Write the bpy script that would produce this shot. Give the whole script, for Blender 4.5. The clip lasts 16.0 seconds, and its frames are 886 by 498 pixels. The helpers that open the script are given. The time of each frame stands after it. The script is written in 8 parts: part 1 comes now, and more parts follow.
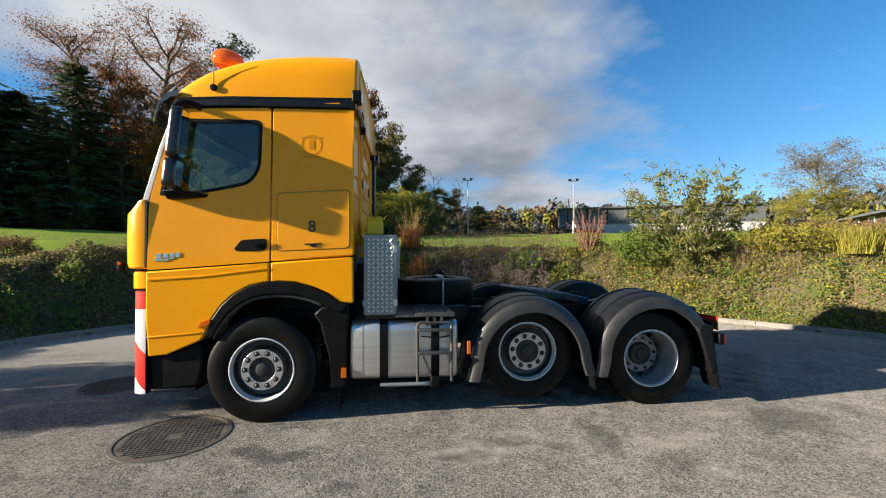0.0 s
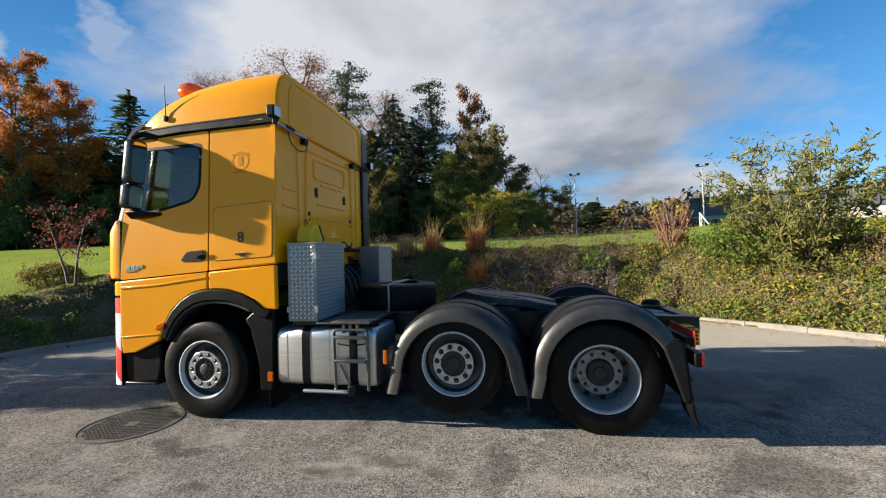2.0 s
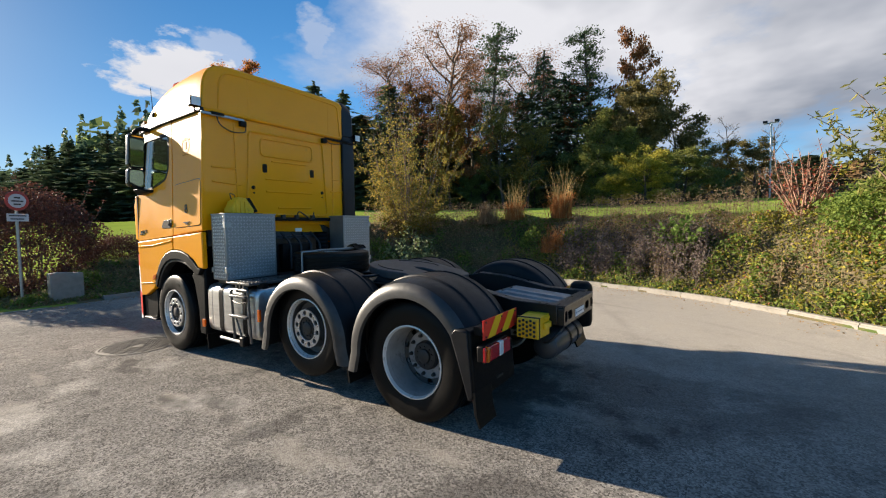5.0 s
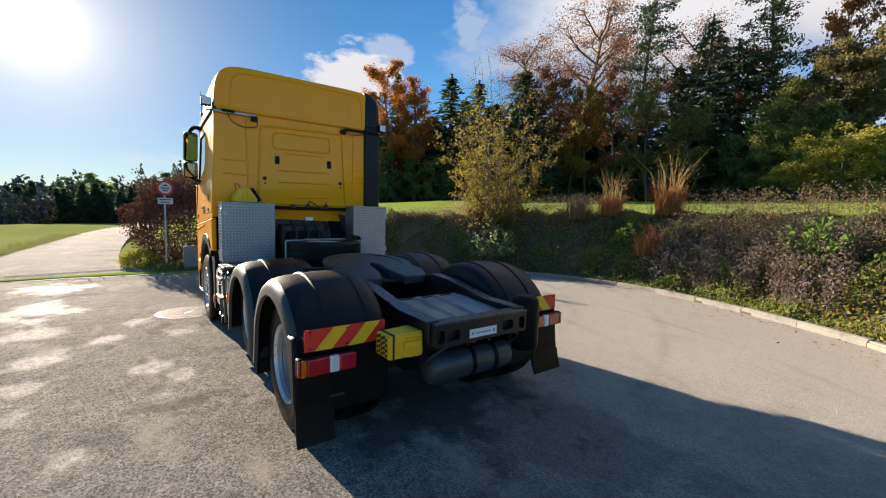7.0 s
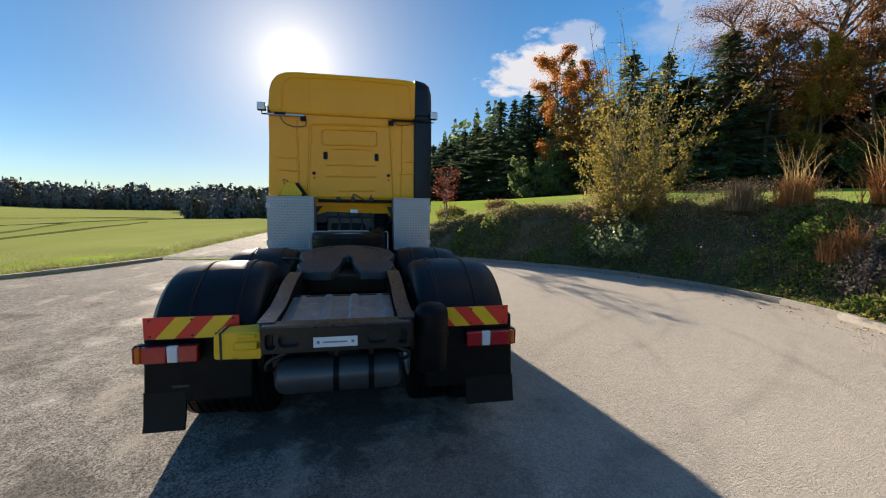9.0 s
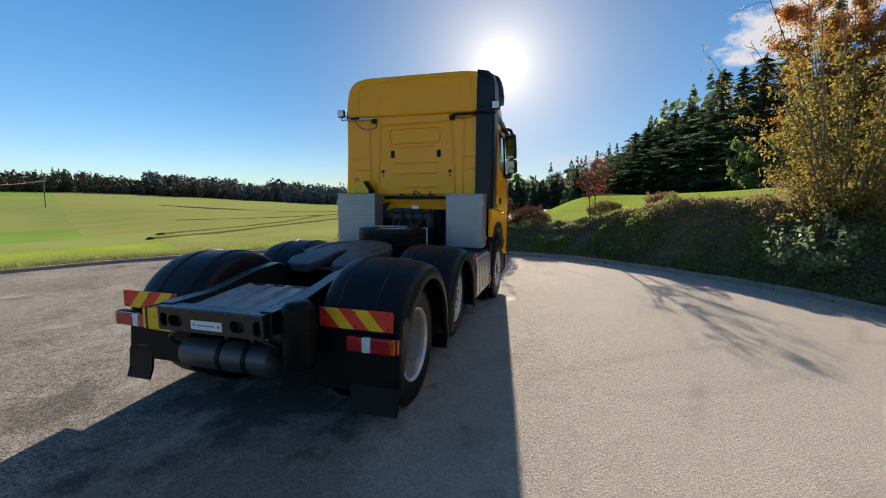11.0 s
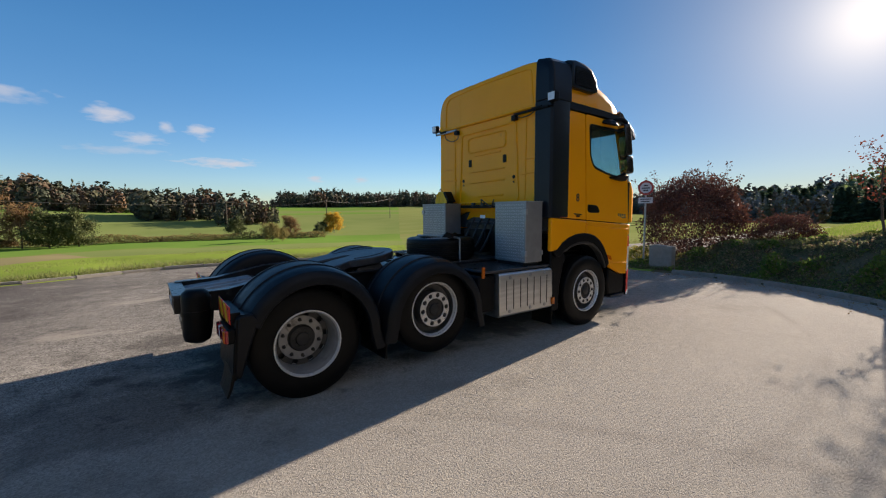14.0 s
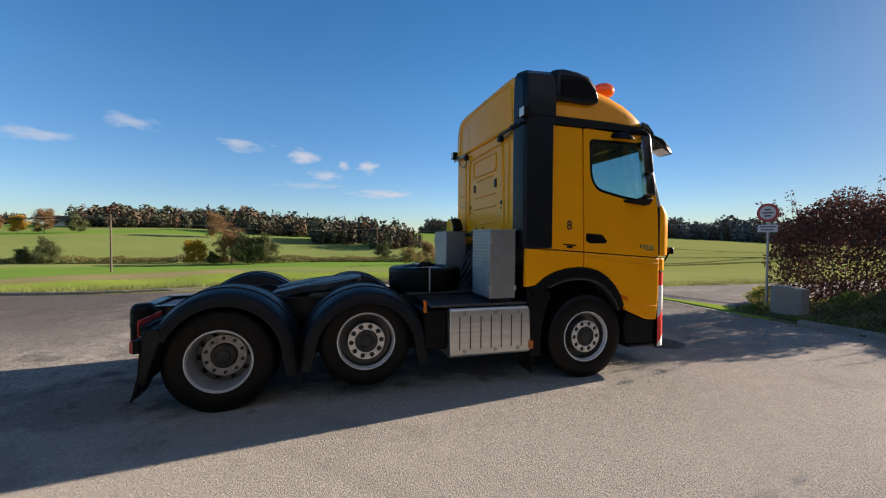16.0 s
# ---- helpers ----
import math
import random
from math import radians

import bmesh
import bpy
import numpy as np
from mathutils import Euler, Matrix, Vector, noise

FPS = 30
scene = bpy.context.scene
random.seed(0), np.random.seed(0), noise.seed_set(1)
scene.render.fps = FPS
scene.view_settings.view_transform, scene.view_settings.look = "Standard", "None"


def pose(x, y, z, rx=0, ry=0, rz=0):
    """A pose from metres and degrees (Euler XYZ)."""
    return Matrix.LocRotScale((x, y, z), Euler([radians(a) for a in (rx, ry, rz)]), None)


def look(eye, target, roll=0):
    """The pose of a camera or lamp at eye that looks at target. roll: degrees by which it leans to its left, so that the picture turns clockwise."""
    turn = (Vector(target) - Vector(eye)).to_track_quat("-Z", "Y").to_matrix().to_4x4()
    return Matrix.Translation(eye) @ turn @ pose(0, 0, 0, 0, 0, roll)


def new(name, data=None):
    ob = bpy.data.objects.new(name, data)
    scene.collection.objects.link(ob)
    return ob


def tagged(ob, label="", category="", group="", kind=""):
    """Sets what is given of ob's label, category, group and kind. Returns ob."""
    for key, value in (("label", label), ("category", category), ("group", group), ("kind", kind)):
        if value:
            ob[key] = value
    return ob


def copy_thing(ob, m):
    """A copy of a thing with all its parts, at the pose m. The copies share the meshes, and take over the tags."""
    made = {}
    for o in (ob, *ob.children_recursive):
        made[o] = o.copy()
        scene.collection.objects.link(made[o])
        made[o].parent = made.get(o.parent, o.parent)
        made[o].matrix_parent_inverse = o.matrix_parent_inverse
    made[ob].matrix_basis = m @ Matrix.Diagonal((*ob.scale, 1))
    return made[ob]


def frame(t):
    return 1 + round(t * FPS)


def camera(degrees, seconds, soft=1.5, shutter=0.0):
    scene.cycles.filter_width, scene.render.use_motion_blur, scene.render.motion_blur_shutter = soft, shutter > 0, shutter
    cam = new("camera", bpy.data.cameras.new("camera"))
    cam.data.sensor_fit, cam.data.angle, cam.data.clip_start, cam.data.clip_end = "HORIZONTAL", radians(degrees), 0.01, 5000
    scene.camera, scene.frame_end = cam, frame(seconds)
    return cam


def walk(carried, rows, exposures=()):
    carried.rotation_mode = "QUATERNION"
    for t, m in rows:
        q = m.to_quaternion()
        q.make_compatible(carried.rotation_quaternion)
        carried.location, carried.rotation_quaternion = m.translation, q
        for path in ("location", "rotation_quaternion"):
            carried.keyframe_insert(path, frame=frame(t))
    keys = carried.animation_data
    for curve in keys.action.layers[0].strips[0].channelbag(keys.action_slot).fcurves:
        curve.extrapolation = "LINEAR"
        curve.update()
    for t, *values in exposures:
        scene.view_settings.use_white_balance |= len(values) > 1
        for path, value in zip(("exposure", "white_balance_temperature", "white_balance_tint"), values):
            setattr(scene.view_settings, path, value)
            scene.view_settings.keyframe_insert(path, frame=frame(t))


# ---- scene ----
cam = camera(94.8, 16.0, soft=1.15)
PATH = [
    (0, (1.339, -5.255, 1.604), (1.526, -3.264, 1.628), -0.1),
    (0.5, (1.809, -5.234, 1.63), (1.849, -3.234, 1.665), -0.3),
    (1, (2.307, -5.225, 1.61), (2.192, -3.229, 1.654), -0.8),
    (1.5, (2.815, -5.056, 1.611), (2.542, -3.075, 1.662), -1.3),
    (2, (3.293, -4.927, 1.6), (2.904, -2.966, 1.642), -1.7),
    (2.5, (3.758, -4.754, 1.594), (3.264, -2.816, 1.619), -1.9),
    (3, (4.266, -4.544, 1.588), (3.662, -2.637, 1.591), -2.0),
    (3.5, (4.777, -4.389, 1.579), (4.044, -2.529, 1.546), -1.8),
    (6, (6.621, -2.871, 1.601), (5.244, -1.427, 1.469), 0.0),
    (6.5, (6.89, -2.385, 1.633), (5.39, -1.069, 1.49), 0.6),
    (7, (7.153, -1.982, 1.646), (5.545, -0.803, 1.491), 1.1),
    (7.5, (7.296, -1.493, 1.636), (5.582, -0.476, 1.473), 1.4),
    (8, (7.434, -0.96, 1.622), (5.626, -0.123, 1.452), 1.4),
    (8.5, (7.505, -0.408, 1.619), (5.612, 0.209, 1.436), 1.1),
    (9, (7.472, 0.142, 1.63), (5.52, 0.535, 1.436), 0.7),
    (9.5, (7.445, 0.637, 1.637), (5.463, 0.813, 1.434), 0.7),
    (10, (7.383, 1.211, 1.667), (5.395, 1.146, 1.455), 0.8),
    (12.5, (6.424, 3.579, 1.649), (4.821, 2.405, 1.425), -0.3),
    (13, (6.074, 4.001, 1.627), (4.616, 2.649, 1.412), -0.2),
    (13.5, (5.574, 4.359, 1.632), (4.267, 2.859, 1.43), -0.3),
    (14, (5.156, 4.731, 1.663), (3.979, 3.124, 1.481), -0.4),
    (14.5, (4.667, 4.983, 1.656), (3.62, 3.286, 1.503), -0.2),
    (15, (4.157, 5.226, 1.654), (3.253, 3.446, 1.531), 0.1),
    (15.5, (3.661, 5.387, 1.671), (2.914, 3.533, 1.583), 0.3),
    (16, (3.066, 5.451, 1.681), (2.501, 3.533, 1.63), 0.3),
]
walk(cam, [(t, look(eye, target, roll)) for t, eye, target, roll in PATH], [(0, 1.47, 6350, 10), (3.5, 1.58, 6450, 12), (7, 1.74, 6700, 13), (10, 1.70, 6650, 14), (13, 1.36, 6580, 16), (16, 1.42, 6550, 18)])

# ---- world, sun and exposure ----
SUN_AZ, SUN_EL = -171.8, 17.6
sun_way = Vector((math.cos(radians(SUN_EL)) * math.cos(radians(SUN_AZ)), math.cos(radians(SUN_EL)) * math.sin(radians(SUN_AZ)), math.sin(radians(SUN_EL))))
world = bpy.data.worlds.new("sky")
scene.world = world
world.use_nodes = True
wn, wl = world.node_tree.nodes, world.node_tree.links
wn.clear()


def wmath(op, a, b=0.0, c=0.0, clamp=False):
    n = wn.new("ShaderNodeMath")
    n.operation, n.use_clamp = op, clamp
    for i, v in enumerate((a, b, c)):
        if isinstance(v, (int, float)):
            n.inputs[i].default_value = v
        else:
            wl.new(v, n.inputs[i])
    return n.outputs[0]


sky = wn.new("ShaderNodeTexSky")
sky.sky_type, sky.sun_disc = "NISHITA", False
sky.sun_elevation, sky.sun_rotation = radians(SUN_EL), radians(90 - SUN_AZ)
sky.altitude, sky.air_density, sky.dust_density, sky.ozone_density = 500, 1.0, 0.05, 2.2
way = wn.new("ShaderNodeTexCoord").outputs["Generated"]
split = wn.new("ShaderNodeSeparateXYZ")
wl.new(way, split.inputs[0])
dx, dy, dz = split.outputs
# the cloud layer: the view direction laid out on a flat ceiling
lift = wmath("ADD", wmath("MAXIMUM", dz, 0.0), 0.16)
flat = wn.new("ShaderNodeCombineXYZ")
wl.new(wmath("DIVIDE", dx, lift), flat.inputs[0])
wl.new(wmath("DIVIDE", dy, lift), flat.inputs[1])


def wnoise(scale, detail, rough, seed):
    n = wn.new("ShaderNodeTexNoise")
    n.noise_dimensions = "4D"
    wl.new(flat.outputs[0], n.inputs["Vector"])
    n.inputs["W"].default_value, n.inputs["Scale"].default_value = seed, scale
    n.inputs["Detail"].default_value, n.inputs["Roughness"].default_value = detail, rough
    return n.outputs["Fac"]


# most of the cloud lies over the northern woods, with scattered small ones elsewhere
length = wmath("SQRT", wmath("ADD", wmath("MULTIPLY", dx, dx), wmath("MULTIPLY", dy, dy)))
toward = wmath("DIVIDE", wmath("ADD", wmath("MULTIPLY", dx, -0.14), wmath("MULTIPLY", dy, 0.99)), wmath("MAXIMUM", length, 0.05))
north = wmath("MULTIPLY_ADD", toward, 3.6, -2.35, clamp=True)
puffs = wmath("ADD", wnoise(0.85, 9.0, 0.58, 3.1), wmath("MULTIPLY", north, 0.265))
amount = wmath("MULTIPLY_ADD", puffs, 5.6, -3.42, clamp=True)
amount = wmath("MULTIPLY", amount, wmath("MULTIPLY", wmath("MULTIPLY_ADD", dz, 14.0, -0.35, clamp=True), wmath("MULTIPLY_ADD", toward, 3.0, 1.1, clamp=True)))
# single fair-weather clouds: bearing, elevation, half width, half height in degrees, density
ragged_edge = wmath("MULTIPLY_ADD", wnoise(5.0, 7.0, 0.6, 2.2), 9.0, -4.6)
fine_edge = wmath("MULTIPLY_ADD", wnoise(9.0, 4.0, 0.5, 6.1), 3.0, -1.65)
for heap_az, heap_el, half_w, half_h, dense in ((156.4, 18.0, 7.0, 3.5, 1.0), (140.8, 23.6, 2.6, 2.6, 0.45), (152.0, 20.5, 4.0, 2.2, 0.45), (279.6, 11.5, 3.3, 0.9, 0.55), (272.3, 10.6, 2.6, 1.1, 0.75), (269.9, 8.3, 2.6, 0.8, 0.6), (263.8, 9.6, 1.7, 1.0, 0.75),
                                                (267.3, 9.8, 0.9, 0.7, 0.6), (261.6, 6.1, 5.0, 0.7, 0.75), (272.0, 6.9, 5.0, 0.6, 0.35), (250.9, 4.5, 1.3, 0.6, 0.7), (245.0, 4.4, 1.2, 0.6, 0.6), (291.0, 12.5, 3.0, 0.9, 0.5), (299.0, 10.0, 4.0, 0.8, 0.5)):
    ha, he = radians(heap_az), radians(heap_el)
    wide, high = radians(half_w) * math.cos(he), radians(half_h)
    side = wmath("ADD", wmath("MULTIPLY", dx, -math.sin(ha) / wide), wmath("MULTIPLY", dy, math.cos(ha) / wide))
    rise = wmath("MULTIPLY_ADD", dz, 1 / high, -math.sin(he) / high)
    ahead = wmath("ADD", wmath("MULTIPLY", dx, math.cos(ha)), wmath("MULTIPLY", dy, math.sin(ha)))
    heap = wmath("SUBTRACT", 1.0, wmath("SQRT", wmath("ADD", wmath("MULTIPLY", side, side), wmath("MULTIPLY", rise, rise))))
    heap = wmath("MULTIPLY_ADD", heap, 3.2 if half_h > 2 else 1.35, ragged_edge if half_h > 2 else fine_edge, clamp=True)
    amount = wmath("MAXIMUM", amount, wmath("MULTIPLY", heap, wmath("MULTIPLY", wmath("GREATER_THAN", ahead, 0.5), dense)))
shade = wn.new("ShaderNodeMix")
shade.data_type = "RGBA"
shade.inputs["A"].default_value = (4.0, 4.1, 4.3, 1)
shade.inputs["B"].default_value = (1.6, 1.8, 2.15, 1)
hollow = wmath("MULTIPLY_ADD", wnoise(0.8, 5.0, 0.55, 11.3), 4.6, -1.85)
wl.new(wmath("MULTIPLY", wmath("MAXIMUM", hollow, 0.0, clamp=True), wmath("MULTIPLY_ADD", north, 0.85, 0.15)), shade.inputs["Factor"])
both = wn.new("ShaderNodeMix")
both.data_type = "RGBA"
wl.new(amount, both.inputs["Factor"])
vivid = wn.new("ShaderNodeHueSaturation")
vivid.inputs["Saturation"].default_value = 1.32
wl.new(sky.outputs[0], vivid.inputs["Color"])
# the low sky over the far hills is hazy and a little dimmer
haze = wn.new("ShaderNodeMix")
haze.data_type, haze.blend_type = "RGBA", "MULTIPLY"
haze.inputs["Factor"].default_value = 1.0
wl.new(vivid.outputs[0], haze.inputs["A"])
low_sky = wn.new("ShaderNodeMix")
low_sky.data_type = "RGBA"
low_sky.inputs["A"].default_value, low_sky.inputs["B"].default_value = (0.60, 0.70, 0.86, 1), (1, 1, 1, 1)
wl.new(wmath("MULTIPLY_ADD", wmath("MAXIMUM", dz, 0.0), 3.2, 0.0, clamp=True), low_sky.inputs["Factor"])
# the bright veil round the sun
near_sun = wmath("MAXIMUM", wmath("ADD", wmath("ADD", wmath("MULTIPLY", dx, sun_way.x), wmath("MULTIPLY", dy, sun_way.y)), wmath("MULTIPLY", dz, sun_way.z)), 0.0)
dimmed = wn.new("ShaderNodeMix")
dimmed.data_type, dimmed.blend_type = "RGBA", "MULTIPLY"
dimmed.inputs["Factor"].default_value = 1.0
wl.new(low_sky.outputs["Result"], dimmed.inputs["A"])
wl.new(wmath("MULTIPLY_ADD", wmath("POWER", near_sun, 3.0), -0.56, 1.0), dimmed.inputs["B"])
wl.new(dimmed.outputs["Result"], haze.inputs["B"])
veil = wmath("ADD", wmath("ADD", wmath("MULTIPLY", wmath("POWER", near_sun, 500.0), 0.45), wmath("MULTIPLY", wmath("POWER", near_sun, 110.0), 0.33)), wmath("MULTIPLY", wmath("POWER", near_sun, 24.0), 0.26))
aureole = wn.new("ShaderNodeMix")
aureole.data_type = "RGBA"
aureole.inputs["B"].default_value = (6.6, 6.5, 6.3, 1)
wl.new(veil, aureole.inputs["Factor"])
wl.new(haze.outputs["Result"], aureole.inputs["A"])
wl.new(aureole.outputs["Result"], both.inputs["A"])
wl.new(shade.outputs["Result"], both.inputs["B"])
back = wn.new("ShaderNodeBackground")
back.inputs["Strength"].default_value = 0.063
wl.new(both.outputs["Result"], back.inputs["Color"])
wl.new(back.outputs[0], wn.new("ShaderNodeOutputWorld").inputs[0])

lamp = bpy.data.lights.new("sun", "SUN")
lamp.energy, lamp.angle, lamp.color = 5.0, radians(0.55), (1.0, 0.88, 0.70)
sun = new("sun", lamp)
sun.matrix_basis = look(sun_way * 80, (0, 0, 0))


# ---- materials ----
def surface(name, c1, c2=None, scale=6.0, rough=0.5, metal=0.0, bump=0.0, bump_scale=60.0, wear=None, wear_scale=2.0, wear_at=0.6,
            coat=0.0, spec=0.5, per="", through_light=0.0, stretch=(1, 1, 1), rough_var=0.12, spread=0.35):
    """A surface with two scales of variation: c1 to c2 by a broad noise, wear as patches, a fine bump."""
    m = bpy.data.materials.new(name)
    m.use_nodes = True
    n, l = m.node_tree.nodes, m.node_tree.links
    out, p = n["Material Output"], n["Principled BSDF"]
    c2 = c2 or tuple(v * 0.8 for v in c1)
    tc = n.new("ShaderNodeTexCoord").outputs["Object"]
    mp = n.new("ShaderNodeMapping")
    mp.inputs["Scale"].default_value = stretch
    l.new(tc, mp.inputs[0])

    def tex(s, d=6.0, r=0.6):
        t = n.new("ShaderNodeTexNoise")
        l.new(mp.outputs[0], t.inputs["Vector"])
        t.inputs["Scale"].default_value, t.inputs["Detail"].default_value, t.inputs["Roughness"].default_value = s, d, r
        return t.outputs["Fac"]

    def ramp(fac, a, b):
        r = n.new("ShaderNodeMapRange")
        r.inputs["From Min"].default_value, r.inputs["From Max"].default_value = a, b
        l.new(fac, r.inputs["Value"])
        return r.outputs[0]

    def mix(fac, a, b):
        x = n.new("ShaderNodeMix")
        x.data_type = "RGBA"
        for key, v in (("Factor", fac), ("A", a), ("B", b)):
            if isinstance(v, tuple):
                x.inputs[key if key != "Factor" else 0].default_value = (*v, 1)
            else:
                l.new(v, x.inputs[key])
        return x.outputs["Result"]

    broad = tex(scale)
    fac = ramp(broad, 0.5 - spread / 2, 0.5 + spread / 2)
    if per == "island":
        fac = n.new("ShaderNodeNewGeometry").outputs["Random Per Island"]
    elif per == "object":
        fac = n.new("ShaderNodeObjectInfo").outputs["Random"]
    col = mix(fac, tuple(c1), tuple(c2))
    if wear:
        col = mix(ramp(tex(wear_scale, 9.0, 0.65), wear_at, wear_at + 0.12), col, tuple(wear))
    l.new(col, p.inputs["Base Color"])
    rr = n.new("ShaderNodeMapRange")
    rr.inputs["To Min"].default_value, rr.inputs["To Max"].default_value = max(0.02, rough - rough_var), min(1, rough + rough_var)
    l.new(tex(scale * 3.1, 5.0), rr.inputs["Value"])
    l.new(rr.outputs[0], p.inputs["Roughness"])
    p.inputs["Metallic"].default_value = metal
    p.inputs["Specular IOR Level"].default_value = spec
    p.inputs["Coat Weight"].default_value, p.inputs["Coat Roughness"].default_value = coat, 0.06
    if bump:
        b = n.new("ShaderNodeBump")
        b.inputs["Strength"].default_value, b.inputs["Distance"].default_value = bump, 0.01
        l.new(tex(bump_scale, 4.0, 0.7), b.inputs["Height"])
        l.new(b.outputs[0], p.inputs["Normal"])
    if through_light:
        t = n.new("ShaderNodeBsdfTranslucent")
        l.new(col, t.inputs[0])
        mx = n.new("ShaderNodeMixShader")
        mx.inputs[0].default_value = through_light
        l.new(p.outputs[0], mx.inputs[1])
        l.new(t.outputs[0], mx.inputs[2])
        l.new(mx.outputs[0], out.inputs[0])
    return m


def glass(name, tint=(0.75, 0.85, 0.84), clear=0.8):
    """Thin pane: lets most light straight through and mirrors the rest."""
    m = bpy.data.materials.new(name)
    m.use_nodes = True
    n, l = m.node_tree.nodes, m.node_tree.links
    n.remove(n["Principled BSDF"])
    t, g, mx = n.new("ShaderNodeBsdfTransparent"), n.new("ShaderNodeBsdfGlossy"), n.new("ShaderNodeMixShader")
    t.inputs[0].default_value = (*[v * clear for v in tint], 1)
    g.inputs["Color"].default_value, g.inputs["Roughness"].default_value = (0.95, 1, 1, 1), 0.01
    lw, pw, ma = n.new("ShaderNodeLayerWeight"), n.new("ShaderNodeMath"), n.new("ShaderNodeMath")
    pw.operation, pw.inputs[1].default_value = "POWER", 4.0
    ma.operation, ma.inputs[1].default_value, ma.inputs[2].default_value = "MULTIPLY_ADD", 0.85, 0.05
    lw.inputs["Blend"].default_value = 0.5
    l.new(lw.outputs["Facing"], pw.inputs[0])
    l.new(pw.outputs[0], ma.inputs[0])
    l.new(ma.outputs[0], mx.inputs[0])
    l.new(t.outputs[0], mx.inputs[1])
    l.new(g.outputs[0], mx.inputs[2])
    l.new(mx.outputs[0], n["Material Output"].inputs[0])
    return m


PAINT = surface("yellow_paint", (0.93, 0.365, 0.003), (0.88, 0.340, 0.003), 1.5, 0.40, coat=0.34, spec=0.08, wear=(0.55, 0.24, 0.02), wear_scale=3.0, wear_at=0.70, bump=0.01, bump_scale=200)
PAINT_MATT = surface("yellow_plastic", (0.90, 0.50, 0.008), (0.80, 0.43, 0.008), 9, 0.5, wear=(0.25, 0.16, 0.03), wear_scale=14, wear_at=0.6)
ANTHRACITE = surface("anthracite_paint", (0.007, 0.009, 0.014), (0.005, 0.0065, 0.010), 3, 0.38, coat=0.06, spec=0.22)
BLACK = surface("black_plastic", (0.004, 0.004, 0.0045), (0.007, 0.007, 0.0075), 8, 0.44, bump=0.08, bump_scale=220, spec=0.12)
FENDER = surface("fender_plastic", (0.006, 0.0065, 0.008), (0.010, 0.011, 0.013), 5, 0.42, spec=0.20, bump=0.08, bump_scale=150, wear=(0.014, 0.0175, 0.017), wear_scale=4, wear_at=0.62)
LIP = surface("scuffed_fender_lip", (0.022, 0.022, 0.023), (0.040, 0.039, 0.038), 9, 0.42, bump=0.06, bump_scale=120)
RUBBER = surface("tyre_rubber", (0.0035, 0.0035, 0.0035), (0.006, 0.0058, 0.0055), 7, 0.44, spec=0.17, bump=0.06, bump_scale=160, wear=(0.012, 0.0115, 0.011), wear_scale=9, wear_at=0.66)
SILVER = surface("silver_wheel_paint", (0.66, 0.66, 0.65), (0.74, 0.74, 0.72), 9, 0.30, metal=0.25, wear=(0.12, 0.10, 0.08), wear_scale=9, wear_at=0.60)
# wheel grey darkened for dirt and for the shade inside the rim
DIRTY_SHADED_WHEEL = surface("dirty_shaded_wheel", (0.072, 0.070, 0.067), (0.121, 0.118, 0.113), 7, 0.5, metal=0.5, wear=(0.05, 0.042, 0.035), wear_scale=8, wear_at=0.56)
HUBRING = surface("polished_hub_ring", (0.66, 0.66, 0.66), (0.52, 0.52, 0.51), 9, 0.30, metal=0.75, wear=(0.14, 0.12, 0.10), wear_scale=16, wear_at=0.64)
DARKSTEEL = surface("dark_hub_steel", (0.025, 0.026, 0.027), (0.045, 0.043, 0.04), 12, 0.5, metal=0.3, wear=(0.14, 0.10, 0.07), wear_scale=14, wear_at=0.66)
CHROME = surface("chrome", (0.75, 0.76, 0.78), (0.66, 0.67, 0.69), 7, 0.14, metal=1.0, rough_var=0.07)
ALU = surface("brushed_aluminium", (0.62, 0.62, 0.61), (0.50, 0.50, 0.49), 5, 0.36, metal=0.9, stretch=(0.4, 6, 6), bump=0.05, bump_scale=90, wear=(0.36, 0.35, 0.33), wear_scale=5, wear_at=0.66)
STEPS = surface("dull_step_steel", (0.070, 0.070, 0.070), (0.125, 0.122, 0.118), 9, 0.40, metal=0.55, wear=(0.26, 0.25, 0.23), wear_scale=12, wear_at=0.64)
CHEQUER = surface("chequer_plate", (0.30, 0.305, 0.31), (0.24, 0.245, 0.25), 6, 0.40, metal=0.55, wear=(0.30, 0.29, 0.27), wear_scale=7, wear_at=0.66)
# one tread metal in two tones, for the sunlit side and shaded rear
SHADED_TREAD = surface("shaded_tread", (0.46, 0.465, 0.47), (0.40, 0.405, 0.41), 9, 0.38, metal=0.5)
SUNLIT_TREAD = surface("sunlit_tread", (0.86, 0.86, 0.85), (0.78, 0.78, 0.77), 9, 0.38, metal=0.5)
FRAME = surface("frame_paint", (0.007, 0.0075, 0.008), (0.013, 0.013, 0.014), 7, 0.34, spec=0.45, bump=0.06, bump_scale=90, wear=(0.07, 0.064, 0.055), wear_scale=6, wear_at=0.66)
# blue-grey base lends the rail tops some reflected sky
RAIL_TOP = surface("worn_sky_toned_rail_top", (0.040, 0.044, 0.050), (0.075, 0.080, 0.088), 7, 0.30, metal=0.5, wear=(0.16, 0.15, 0.14), wear_scale=9, wear_at=0.62)
PLATE = surface("worn_deck_plate", (0.20, 0.20, 0.20), (0.32, 0.32, 0.31), 6, 0.40, metal=0.45, wear=(0.44, 0.43, 0.41), wear_scale=16, wear_at=0.57, bump=0.2, bump_scale=110)
